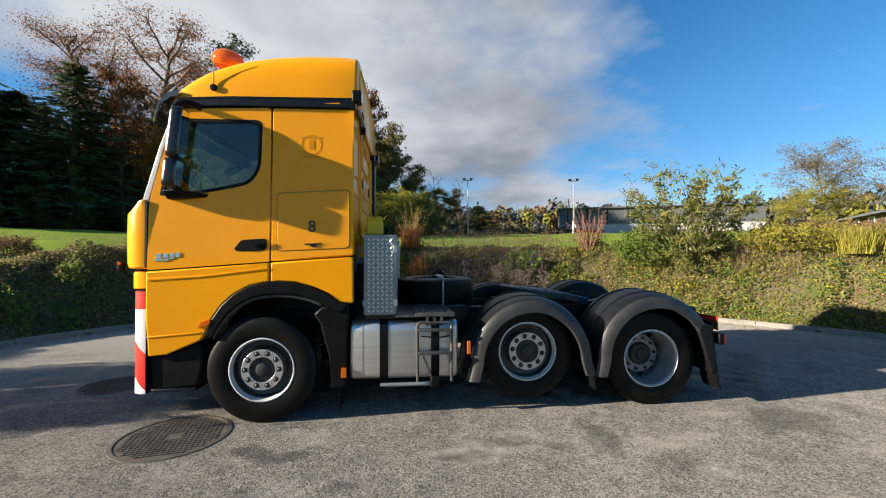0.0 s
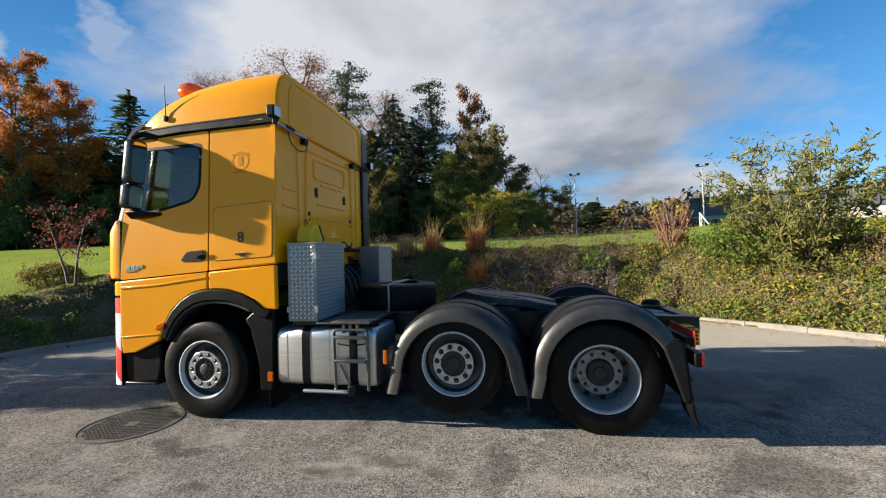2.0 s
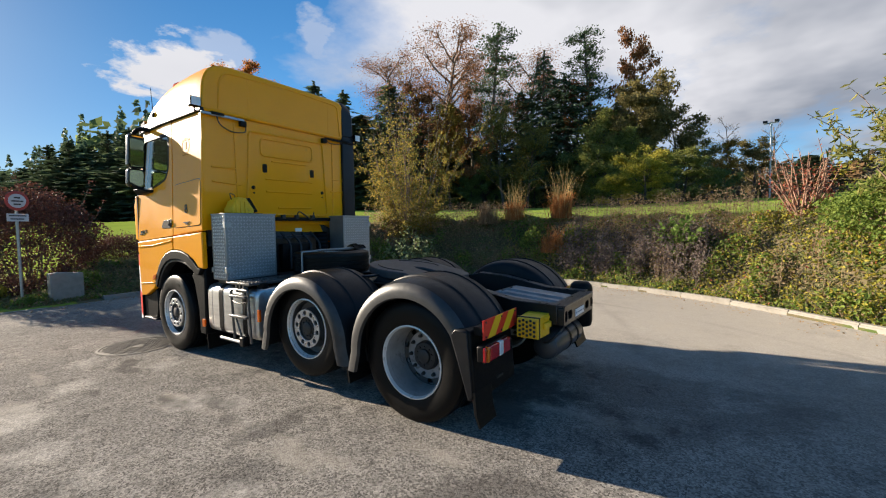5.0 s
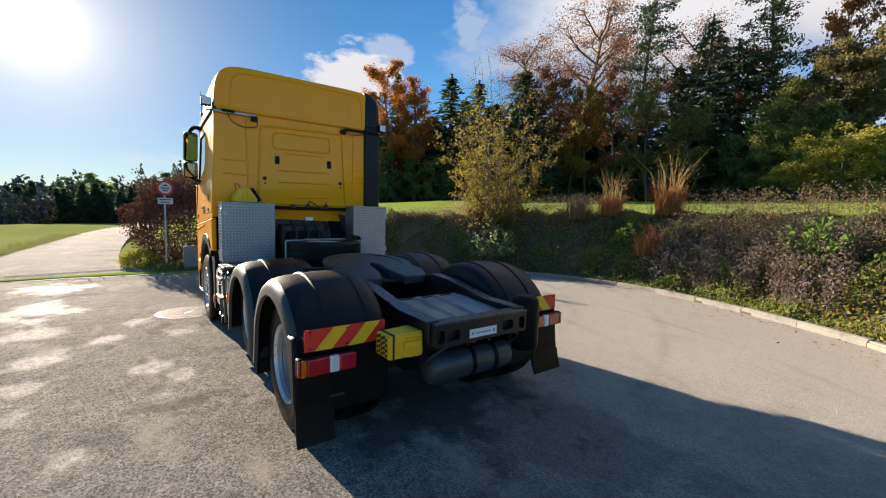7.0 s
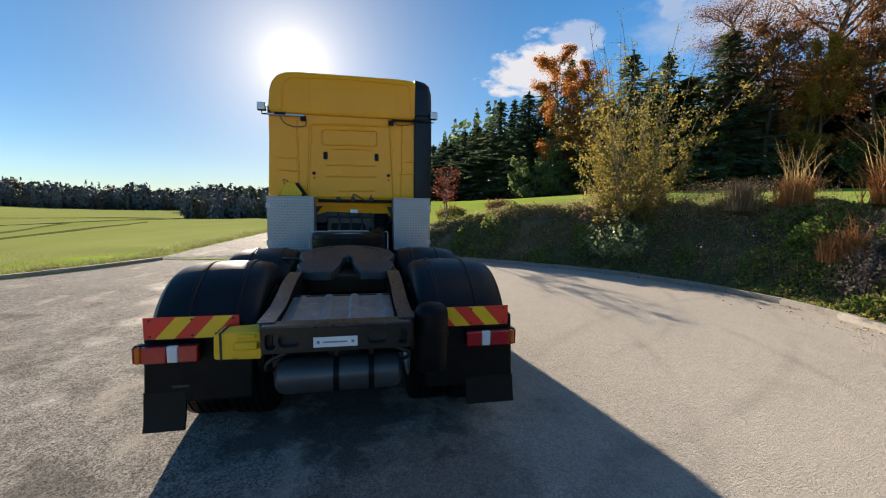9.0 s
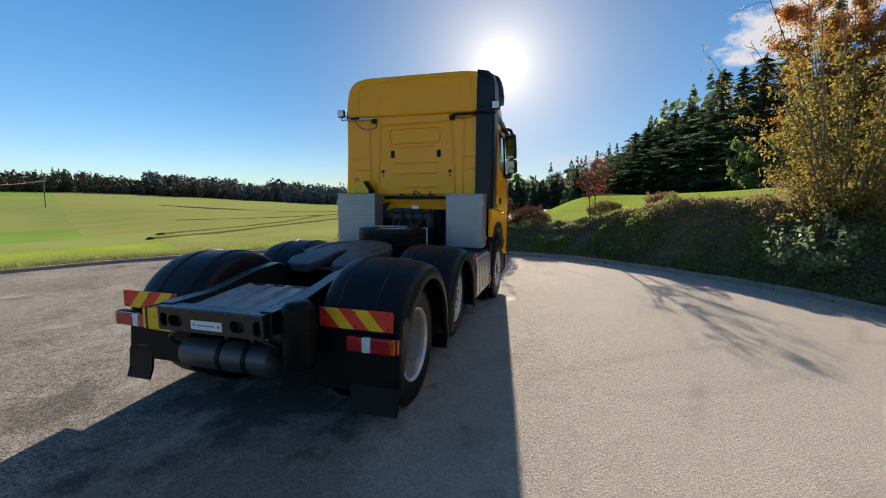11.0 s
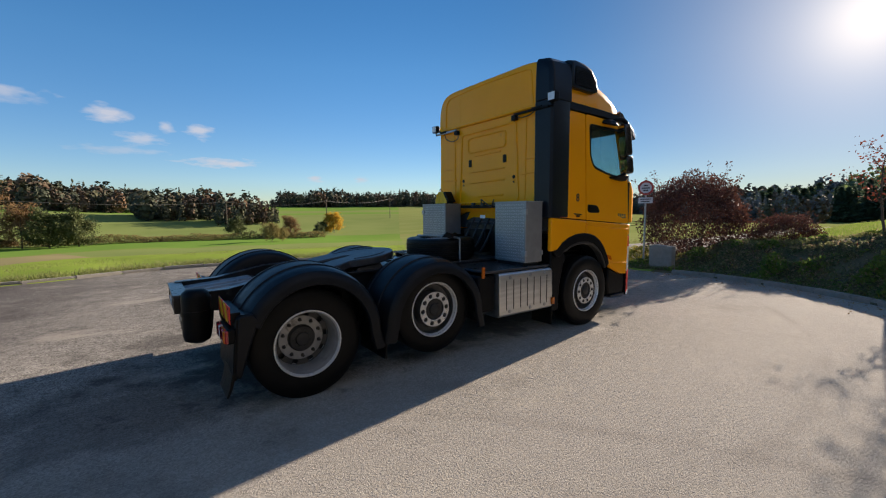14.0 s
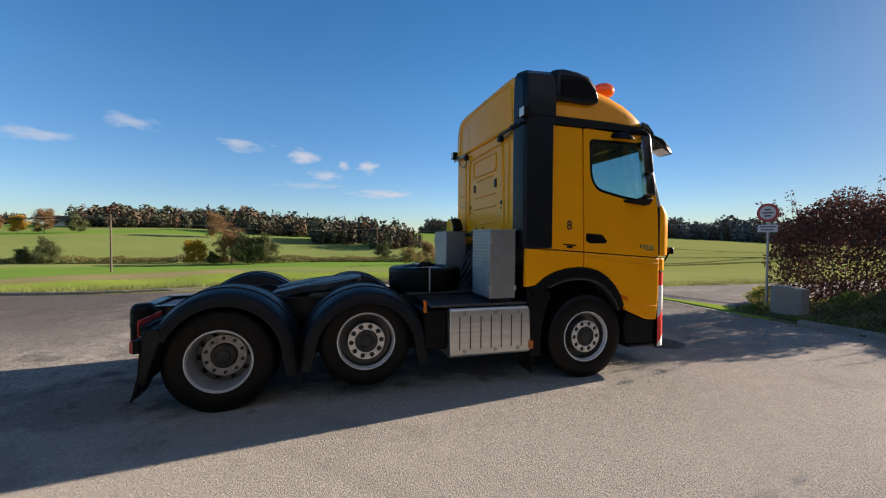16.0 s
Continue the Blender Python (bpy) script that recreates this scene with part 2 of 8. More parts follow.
GREASE = surface("greased_steel", (0.030, 0.032, 0.036), (0.062, 0.064, 0.068), 8, 0.46, metal=0.3, wear=(0.14, 0.13, 0.12), wear_scale=9, wear_at=0.6)
RED = surface("red_lens", (0.42, 0.008, 0.012), (0.34, 0.006, 0.010), 20, 0.15, coat=0.6)
ORANGE = surface("amber_lens", (0.80, 0.20, 0.01), (0.7, 0.16, 0.01), 20, 0.15, coat=0.6, through_light=0.35)
CLEAR = surface("clear_lens", (0.72, 0.73, 0.74), (0.6, 0.61, 0.62), 20, 0.15, coat=0.6)
SIGN_RED = surface("reflective_red", (0.78, 0.035, 0.018), (0.70, 0.03, 0.018), 9, 0.4)
# sign red and white darkened for a face turned from the sun
SHADED_RED = surface("shaded_sign_red", (0.42, 0.045, 0.035), (0.36, 0.04, 0.03), 9, 0.5)
SHADED_WHITE = surface("shaded_sign_white", (0.50, 0.51, 0.52), (0.44, 0.45, 0.46), 9, 0.5)
SIGN_YELLOW = surface("reflective_yellow", (0.86, 0.50, 0.015), (0.8, 0.46, 0.015), 9, 0.4)
SIGN_WHITE = surface("reflective_white", (0.75, 0.76, 0.78), (0.68, 0.69, 0.70), 9, 0.4)
SCREEN_GLARE = surface("windscreen_glare_grey", (0.42, 0.43, 0.43), (0.36, 0.37, 0.37), 6, 0.32, coat=0.4)
CABIN = surface("cabin_fabric", (0.05, 0.05, 0.055), (0.08, 0.08, 0.085), 12, 0.8, bump=0.2, bump_scale=150)
PANE = glass("window_glass", (0.70, 0.86, 0.86), 0.85)
TANK = surface("air_tank_paint", (0.030, 0.034, 0.040), (0.045, 0.050, 0.056), 5, 0.4, spec=0.5, coat=0.15)
RIM_WELL = surface("rim_well", (0.26, 0.26, 0.26), (0.38, 0.375, 0.365), 7, 0.36, metal=0.3, wear=(0.10, 0.09, 0.08), wear_scale=8, wear_at=0.58)
MIRROR_CASE = surface("glossy_black_housing", (0.008, 0.008, 0.009), (0.012, 0.012, 0.013), 6, 0.24, spec=0.5)
MIRROR = surface("mirror_glass", (0.8, 0.82, 0.84), (0.78, 0.8, 0.82), 3, 0.03, metal=1.0, rough_var=0.01)
INK = surface("black_print", (0.018, 0.018, 0.02), (0.03, 0.03, 0.032), 30, 0.4)
DULL_PRINT = surface("faded_blue_print", (0.16, 0.19, 0.26), (0.22, 0.25, 0.32), 30, 0.5)
CABLE = surface("cable_rubber", (0.014, 0.014, 0.015), (0.02, 0.02, 0.02), 30, 0.5)
IRON = surface("cast_iron", (0.085, 0.076, 0.066), (0.14, 0.125, 0.108), 9, 0.68, metal=0.2, spec=0.2, bump=0.3, bump_scale=120)
CONCRETE = surface("kerb_concrete", (0.28, 0.26, 0.225), (0.21, 0.195, 0.165), 7, 0.85, bump=0.5, bump_scale=70, wear=(0.16, 0.15, 0.12), wear_scale=5, wear_at=0.6)
GALV = surface("galvanised_steel", (0.40, 0.41, 0.42), (0.32, 0.33, 0.34), 12, 0.45, metal=0.7)
WALLWHITE = surface("white_render", (0.56, 0.55, 0.52), (0.48, 0.47, 0.45), 0.6, 0.8)
ROOFGREY = surface("grey_sheet_roof", (0.10, 0.105, 0.11), (0.14, 0.145, 0.15), 0.4, 0.6)
WOODWALL = surface("dark_timber_wall", (0.075, 0.045, 0.028), (0.12, 0.075, 0.05), 3, 0.8, stretch=(6, 6, 0.6))
BARK = surface("bark", (0.075, 0.055, 0.04), (0.13, 0.10, 0.075), 9, 0.9, bump=0.6, bump_scale=30)
TWIG = surface("twigs", (0.14, 0.10, 0.07), (0.22, 0.16, 0.11), 9, 0.9)

RED_TWIG = surface("pinkish_twigs", (0.22, 0.115, 0.075), (0.30, 0.18, 0.12), 9, 0.8)


def asphalt():
    """Worn asphalt: aggregate grain, oil and damp patches with painted truck shade, pale dusty dried patches with some
    painted glare and their own outlines.
    """
    m = surface("asphalt", (0.165, 0.153, 0.136), (0.235, 0.217, 0.190), 0.45, 0.90, bump=0.8, bump_scale=60, wear=(0.095, 0.088, 0.078), wear_scale=0.8, wear_at=0.55, spec=0.04, rough_var=0.08)
    n, l = m.node_tree.nodes, m.node_tree.links
    p = n["Principled BSDF"]
    p.inputs["Diffuse Roughness"].default_value = 0.2
    col = p.inputs["Base Color"].links[0].from_socket
    tc = n.new("ShaderNodeTexCoord").outputs["Object"]
    v = n.new("ShaderNodeTexVoronoi")
    v.inputs["Scale"].default_value = 85
    l.new(tc, v.inputs["Vector"])
    grain = n.new("ShaderNodeMapRange")
    grain.inputs["To Min"].default_value, grain.inputs["To Max"].default_value = 0.42, 1.60
    g2 = n.new("ShaderNodeSeparateColor")
    l.new(v.outputs["Color"], g2.inputs[0])
    l.new(g2.outputs[0], grain.inputs["Value"])
    mul = n.new("ShaderNodeMix")
    mul.data_type, mul.blend_type = "RGBA", "MULTIPLY"
    mul.inputs[0].default_value = 1.0
    l.new(col, mul.inputs["A"])
    l.new(grain.outputs[0], mul.inputs["B"])
    # pale, smooth patches where puddles dried
    t = n.new("ShaderNodeTexNoise")
    mp = n.new("ShaderNodeMapping")
    mp.inputs["Scale"].default_value = (1.0, 2.1, 1)
    l.new(tc, mp.inputs[0])
    l.new(mp.outputs[0], t.inputs["Vector"])
    t.inputs["Scale"].default_value, t.inputs["Detail"].default_value, t.inputs["Roughness"].default_value = 0.62, 7.0, 0.58
    pale = n.new("ShaderNodeMapRange")
    pale.inputs["From Min"].default_value, pale.inputs["From Max"].default_value = 0.575, 0.66
    l.new(t.outputs["Fac"], pale.inputs["Value"])

    def calc(op, a, b=0.0, c=0.0, clamp=False):
        q = n.new("ShaderNodeMath")
        q.operation, q.use_clamp = op, clamp
        for k, v in enumerate((a, b, c)):
            if isinstance(v, (int, float)):
                q.inputs[k].default_value = v
            else:
                l.new(v, q.inputs[k])
        return q.outputs[0]

    sep = n.new("ShaderNodeSeparateXYZ")
    l.new(tc, sep.inputs[0])
    px, py = sep.outputs[0], sep.outputs[1]
    ragged = n.new("ShaderNodeTexNoise")
    l.new(tc, ragged.inputs["Vector"])
    ragged.inputs["Scale"].default_value, ragged.inputs["Detail"].default_value, ragged.inputs["Roughness"].default_value = 1.9, 9.0, 0.64
    rag = calc("MULTIPLY_ADD", ragged.outputs["Fac"], 8.0, -4.3)

    def spots(rows):
        """Ragged blots: centre x, y, half lengths along x and y, strength."""
        total = 0.0
        for cx, cy, rx, ry, k in rows:
            u, w = calc("MULTIPLY_ADD", px, 1 / rx, -cx / rx), calc("MULTIPLY_ADD", py, 1 / ry, -cy / ry)
            d = calc("SQRT", calc("ADD", calc("MULTIPLY", u, u), calc("MULTIPLY", w, w)))
            blot = calc("MULTIPLY", calc("ADD", calc("MULTIPLY_ADD", d, -2.2, 2.2), rag, clamp=True), k)
            total = blot if isinstance(total, float) else calc("MAXIMUM", total, blot)
        return total
    flake = n.new("ShaderNodeTexNoise")
    l.new(tc, flake.inputs["Vector"])
    flake.inputs["Scale"].default_value, flake.inputs["Detail"].default_value = 14.0, 5.0
    pale_spots = spots(((1.92, -2.0, 0.30, 0.22, 1.0), (2.41, -1.73, 0.34, 0.22, 1.0), (0.49, -1.67, 0.36, 0.22, 0.9), (0.47, -2.44, 0.30, 0.22, 0.8), (3.62, -2.45, 0.26, 0.20, 0.9), (-1.9, -3.46, 1.0, 0.75, 1.0), (1.95, -2.97, 0.34, 0.24, 0.8), (-4.4, -3.5, 1.0, 0.8, 1.0), (2.65, -2.88, 0.22, 0.16, 0.8),
                       (1.06, -3.0, 0.5, 0.30, 0.8), (3.32, -1.30, 0.16, 0.13, 0.7), (2.82, -1.87, 0.22, 0.09, 0.5), (4.41, 1.31, 0.16, 0.14, 0.8), (0.03, 1.49, 0.22, 0.12, 0.8), (-0.4, -2.1, 0.45, 0.25, 0.7), (-0.34, -3.22, 0.8, 0.35, 0.8), (3.3, -3.2, 0.5, 0.28, 0.6), (1.3, -3.9, 0.8, 0.3, 0.6)))
    pale_spots = calc("MULTIPLY", pale_spots, calc("MULTIPLY_ADD", flake.outputs["Fac"], 2.4, -0.35, clamp=True))
    # small dried flecks scattered over the southern half
    fleck = n.new("ShaderNodeTexNoise")
    l.new(tc, fleck.inputs["Vector"])
    fleck.inputs["Scale"].default_value, fleck.inputs["Detail"].default_value, fleck.inputs["Roughness"].default_value = 4.6, 3.0, 0.5
    flecks = calc("MULTIPLY", calc("MULTIPLY_ADD", fleck.outputs["Fac"], 16.0, -10.2, clamp=True), calc("MULTIPLY_ADD", py, -0.9, -1.0, clamp=True))
    pale_spots = calc("MAXIMUM", pale_spots, calc("MULTIPLY", flecks, 0.5))
    # big blots round the truck mix stains with painted-in truck shade; others are stains
    stain_shade_spots = spots(((1.79, -2.05, 0.24, 0.13, 0.75), (2.33, -1.82, 0.28, 0.13, 0.75), (3.24, -1.30, 0.13, 0.13, 0.9), (0.14, -1.80, 0.22, 0.16, 0.6), (0.46, -1.90, 0.30, 0.14, 0.6), (3.07, -1.80, 0.18, 0.36, 0.45), (0.96, -2.37, 0.22, 0.11, 0.5), (2.57, -1.94, 0.2, 0.10, 0.5), (3.6, 0.0, 2.6, 1.0, 0.75), (5.4, 0.4, 1.7, 1.2, 0.40), (1.0, 0.2, 2.2, 1.0, 0.6), (5.2, -1.6, 0.9, 0.35, 0.5), (9.5, -7.6, 8.0, 3.2, 0.30), (7.6, 1.3, 3.4, 1.5, 0.2)))
    # north paler, south darker; the fade starts late to deepen the truck's shadow
    half = calc("MULTIPLY_ADD", py, 0.25, 0.28, clamp=True)

    def blend(fac, a, b):
        x = n.new("ShaderNodeMix")
        x.data_type = "RGBA"
        l.new(fac, x.inputs["Factor"])
        l.new(a, x.inputs["A"])
        x.inputs["B"].default_value = (*b, 1)
        return x.outputs["Result"]
    mottle = n.new("ShaderNodeTexNoise")
    l.new(tc, mottle.inputs["Vector"])
    mottle.inputs["Scale"].default_value, mottle.inputs["Detail"].default_value, mottle.inputs["Roughness"].default_value = 7.0, 9.0, 0.75
    mot = n.new("ShaderNodeMix")
    mot.data_type, mot.blend_type = "RGBA", "MULTIPLY"
    mot.inputs[0].default_value = 1.0
    l.new(mul.outputs["Result"], mot.inputs["A"])
    l.new(calc("MULTIPLY_ADD", mottle.outputs["Fac"], 1.5, 0.25), mot.inputs["B"])
    c = mot.outputs["Result"]
    c = blend(calc("MULTIPLY", half, 0.70), c, (0.41, 0.375, 0.32))
    c = blend(calc("MULTIPLY", pale.outputs[0], 0.55), c, (0.37, 0.335, 0.28))
    # the newer, evener surface in the south-east
    newer = calc("MULTIPLY", calc("MULTIPLY_ADD", py, -0.5, -0.9, clamp=True), calc("MULTIPLY_ADD", px, 0.40, -2.2, clamp=True))
    c = blend(calc("MULTIPLY", newer, 0.8), c, (0.088, 0.080, 0.078))
    # faint curved tyre marks where vehicles turn
    for cx, cy, rad, wide in ((-2.6, 0.4, 6.55, 0.13), (-2.9, 0.2, 8.25, 0.12), (1.2, -3.6, 8.9, 0.11), (0.9, -3.2, 7.1, 0.12), (9.0, 8.0, 8.2, 0.12)):
        u, w = calc("ADD", px, -cx), calc("ADD", py, -cy)
        ring = calc("ABSOLUTE", calc("SUBTRACT", calc("SQRT", calc("ADD", calc("MULTIPLY", u, u), calc("MULTIPLY", w, w))), rad))
        mark = calc("MULTIPLY", calc("MULTIPLY_ADD", ring, -1 / wide, 1.0, clamp=True), calc("MULTIPLY_ADD", t.outputs["Fac"], 4.0, -1.5, clamp=True))
        c = blend(calc("MULTIPLY", calc("MULTIPLY", mark, 0.24), calc("MULTIPLY_ADD", py, 0.8, -0.9, clamp=True)), c, (0.105, 0.095, 0.085))
    c = blend(stain_shade_spots, c, (0.055, 0.050, 0.046))
    # pale tone adds the low sun's glare to the dried patches
    c = blend(calc("MULTIPLY", pale_spots, 0.34), c, (0.40, 0.375, 0.335))
    rough = p.inputs["Roughness"].links[0].from_socket
    l.new(calc("SUBTRACT", rough, calc("MULTIPLY", pale_spots, 0.15)), p.inputs["Roughness"])
    l.new(calc("MULTIPLY_ADD", pale_spots, 0.07, 0.03), p.inputs["Specular IOR Level"])
    l.new(c, p.inputs["Base Color"])
    return m


ASPHALT = asphalt()


def leafy(name, c1, c2, light=0.35, rough=0.68):
    return surface(name, c1, c2, 4, rough, per="island", through_light=light, spec=0.14)


L_DARK = leafy("leaves_dark_green", (0.100, 0.138, 0.052), (0.215, 0.270, 0.092), 0.5)
L_GREEN = leafy("leaves_green", (0.090, 0.150, 0.032), (0.215, 0.270, 0.055), 0.42)
L_OLIVE = leafy("leaves_yellow_green", (0.190, 0.210, 0.036), (0.450, 0.370, 0.062), 0.45)
L_YELLOW = leafy("leaves_bright_yellow", (0.400, 0.245, 0.030), (0.580, 0.380, 0.048), 0.45)
L_GOLD = leafy("leaves_gold", (0.300, 0.165, 0.032), (0.470, 0.275, 0.048), 0.42)
L_RUST = leafy("leaves_rust", (0.330, 0.120, 0.032), (0.520, 0.215, 0.045), 0.42)
L_RED = leafy("leaves_red", (0.175, 0.045, 0.032), (0.290, 0.080, 0.045), 0.22)
L_PURPLE = leafy("leaves_dark_red", (0.070, 0.040, 0.034), (0.155, 0.066, 0.048), 0.2)
L_BROWN = leafy("leaves_brown", (0.150, 0.090, 0.045), (0.300, 0.190, 0.090))
L_COPPER = leafy("leaves_copper_brown", (0.150, 0.070, 0.034), (0.330, 0.150, 0.060), 0.35)
L_FIELD_TREE = leafy("field_tree_leaves", (0.062, 0.080, 0.034), (0.135, 0.150, 0.058), 0.3)
L_OAK = leafy("oak_leaves", (0.125, 0.116, 0.048), (0.265, 0.210, 0.078), 0.5)
L_MOSS = leafy("leaves_dull_green", (0.122, 0.146, 0.042), (0.270, 0.275, 0.074), 0.45)
L_DULL = leafy("leaves_olive_brown", (0.125, 0.120, 0.038), (0.300, 0.250, 0.068), 0.42)
L_AUTUMN = leafy("turning_leaves", (0.110, 0.122, 0.030), (0.340, 0.240, 0.055), 0.45)
L_WITHERED = leafy("thin_withered_leaves", (0.150, 0.115, 0.070), (0.290, 0.220, 0.120), 0.4)
L_SPRUCE = leafy("spruce_needles", (0.054, 0.084, 0.050), (0.115, 0.160, 0.084), 0.32)
L_PINE = leafy("pine_needles", (0.050, 0.080, 0.040), (0.105, 0.150, 0.070), 0.2)
# far colours carry distance haze: dull and greyed, the conifers bluish
L_FAR_DARK = leafy("hazed_conifers", (0.098, 0.112, 0.112), (0.124, 0.140, 0.138), 0.05, 0.9)
L_FAR_BROWN = leafy("hazed_brown_crowns", (0.082, 0.064, 0.045), (0.108, 0.080, 0.054), 0.0, 0.9)
L_FAR_OLIVE = leafy("hazed_olive_crowns", (0.078, 0.077, 0.046), (0.100, 0.096, 0.056), 0.0, 0.9)
L_FAR_RUST = leafy("hazed_rust_crowns", (0.110, 0.068, 0.042), (0.130, 0.080, 0.048), 0.0, 0.9)
L_FAR_GREEN = leafy("hazed_green_crowns", (0.056, 0.064, 0.044), (0.074, 0.082, 0.052), 0.0, 0.9)
L_STRAW = leafy("dry_grass_blades", (0.459, 0.297, 0.121), (0.648, 0.446, 0.189), 0.4)
L_YGRASS = leafy("yellow_green_blades", (0.300, 0.280, 0.050), (0.480, 0.420, 0.090), 0.4)
L_FOX = leafy("rusty_grass_blades", (0.330, 0.130, 0.045), (0.500, 0.235, 0.080), 0.4)
L_GRASS = leafy("grass_blades", (0.130, 0.160, 0.046), (0.285, 0.285, 0.110), 0.4)
L_HERB = leafy("bank_herbs", (0.105, 0.118, 0.055), (0.240, 0.235, 0.105), 0.45)
L_DRY = leafy("withered_herbs", (0.200, 0.138, 0.082), (0.390, 0.285, 0.170), 0.45)
L_DEAD = leafy("dead_purplish_leaves", (0.105, 0.080, 0.070), (0.260, 0.210, 0.180), 0.35)
L_GLOSS = leafy("glossy_pale_green_leaves", (0.130, 0.175, 0.070), (0.330, 0.380, 0.185), 0.35, 0.42)
L_SAPLING = leafy("fresh_green_leaves", (0.105, 0.175, 0.036), (0.215, 0.310, 0.070), 0.5, 0.5)
L_SHRUB = leafy("yellowing_shrub_leaves", (0.120, 0.150, 0.030), (0.330, 0.290, 0.048), 0.42)
L_SAGE = leafy("grey_green_leaves", (0.125, 0.155, 0.048), (0.345, 0.315, 0.095), 0.48)
L_FALLEN = leafy("fallen_leaves", (0.216, 0.115, 0.041), (0.405, 0.257, 0.095), 0.1)
MEADOW = surface("meadow", (0.215, 0.285, 0.05), (0.165, 0.230, 0.04), 0.35, 0.9, bump=0.15, bump_scale=22, wear=(0.22, 0.24, 0.06), wear_scale=0.15, wear_at=0.55, spec=0.0)
SOIL = surface("bank_soil", (0.085, 0.074, 0.042), (0.150, 0.118, 0.064), 1.2, 0.95, bump=1.0, bump_scale=18, wear=(0.07, 0.10, 0.025), wear_scale=1.5, wear_at=0.5, spec=0.2)
FIELD = surface("sown_field", (0.145, 0.245, 0.046), (0.120, 0.205, 0.040), 0.03, 0.9, bump=0.15, bump_scale=8, wear=(0.18, 0.22, 0.058), wear_scale=0.02, wear_at=0.52, spec=0.0)
FIELD_PALE = surface("mown_field", (0.190, 0.225, 0.075), (0.160, 0.205, 0.062), 0.06, 0.9, bump=0.15, bump_scale=8, spec=0.0)
FURROW = surface("furrow_edge", (0.060, 0.075, 0.026), (0.085, 0.095, 0.036), 1.5, 0.9, bump=0.3, bump_scale=12, spec=0.0)
FIELD_WEST = surface("drilled_field", (0.215, 0.235, 0.082), (0.165, 0.200, 0.058), 0.22, 0.95, bump=0.15, bump_scale=8, spec=0.0, stretch=(0.10, 1.0, 1), wear=(0.21, 0.215, 0.075), wear_scale=0.12, wear_at=0.54)
STUBBLE = surface("stubble_strip", (0.25, 0.21, 0.11), (0.21, 0.20, 0.08), 0.08, 0.95, bump=0.15, bump_scale=10, spec=0.0)
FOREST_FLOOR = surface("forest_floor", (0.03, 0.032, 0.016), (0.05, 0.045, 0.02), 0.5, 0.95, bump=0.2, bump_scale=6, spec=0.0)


# ---- building helpers ----
def link(name, mesh, material, parent=None):
    ob = new(name, mesh)
    if material is not None:
        mesh.materials.append(material)
    ob.parent = parent
    return ob


def mesh_of(bm, name, smooth=35):
    """A mesh out of a bmesh, with smooth faces and sharp edges past that angle."""
    bmesh.ops.recalc_face_normals(bm, faces=bm.faces)
    me = bpy.data.meshes.new(name)
    for f in bm.faces:
        f.smooth = smooth > 0
    for e in bm.edges:
        if len(e.link_faces) == 2 and e.calc_face_angle(0) > radians(smooth):
            e.smooth = False
    bm.to_mesh(me)
    bm.free()
    return me


def part(name, bm, material, parent, label="", bevel=0.0, smooth=35):
    """Links a bmesh as ONE mesh object under a thing or a part."""
    ob = link(name, mesh_of(bm, name, smooth), material, parent)
    if label:
        ob["label"] = label
    if bevel:
        b = ob.modifiers.new("bevel", "BEVEL")
        b.width, b.segments, b.limit_method, b.angle_limit = bevel, 2, "ANGLE", radians(40)
    return ob


def thing(name, label, category, group="", kind=""):
    return tagged(new(name), label, category, group, kind)


def box(bm, x0, x1, y0, y1, z0, z1, turn=None):
    v = [bm.verts.new((x, y, z)) for x in (x0, x1) for y in (y0, y1) for z in (z0, z1)]
    if turn is not None:
        for p in v:
            p.co = turn @ p.co
    for a, b, c, d in ((0, 1, 3, 2), (4, 6, 7, 5), (0, 4, 5, 1), (2, 3, 7, 6), (0, 2, 6, 4), (1, 5, 7, 3)):
        bm.faces.new((v[a], v[b], v[c], v[d]))
    return bm


def boxes(*dims):
    bm = bmesh.new()
    for d in dims:
        box(bm, *d)
    return bm


def lathe(profile, axis="y", at=(0, 0, 0), segs=40, closed=False, bm=None):
    """Turns (radius, along) points round an axis through at."""
    bm = bm or bmesh.new()
    rings = []
    for r, a in profile:
        ring = []
        for i in range(segs):
            c, s = r * math.cos(2 * math.pi * i / segs), r * math.sin(2 * math.pi * i / segs)
            p = {"x": (a, c, s), "y": (c, a, s), "z": (c, s, a)}[axis]
            ring.append(bm.verts.new((p[0] + at[0], p[1] + at[1], p[2] + at[2])))
        rings.append(ring)
    for k in range(len(rings) - (0 if closed else 1)):
        a, b = rings[k], rings[(k + 1) % len(rings)]
        for i in range(segs):
            j = (i + 1) % segs
            bm.faces.new((a[i], a[j], b[j], b[i]))
    if not closed:
        for ring in (rings[0], rings[-1]):
            bm.faces.new(ring)
    return bm


def rod(p0, p1, r, segs=10, bm=None, r1=None):
    bm = bm or bmesh.new()
    p0, p1 = Vector(p0), Vector(p1)
    q = (p1 - p0).to_track_quat("Z", "Y").to_matrix()
    ends = []
    for p, rr in ((p0, r), (p1, r if r1 is None else r1)):
        ends.append([bm.verts.new(p + q @ Vector((rr * math.cos(2 * math.pi * i / segs), rr * math.sin(2 * math.pi * i / segs), 0))) for i in range(segs)])
    for i in range(segs):
        j = (i + 1) % segs
        bm.faces.new((ends[0][i], ends[0][j], ends[1][j], ends[1][i]))
    bm.faces.new(ends[0])
    bm.faces.new(ends[1])
    return bm


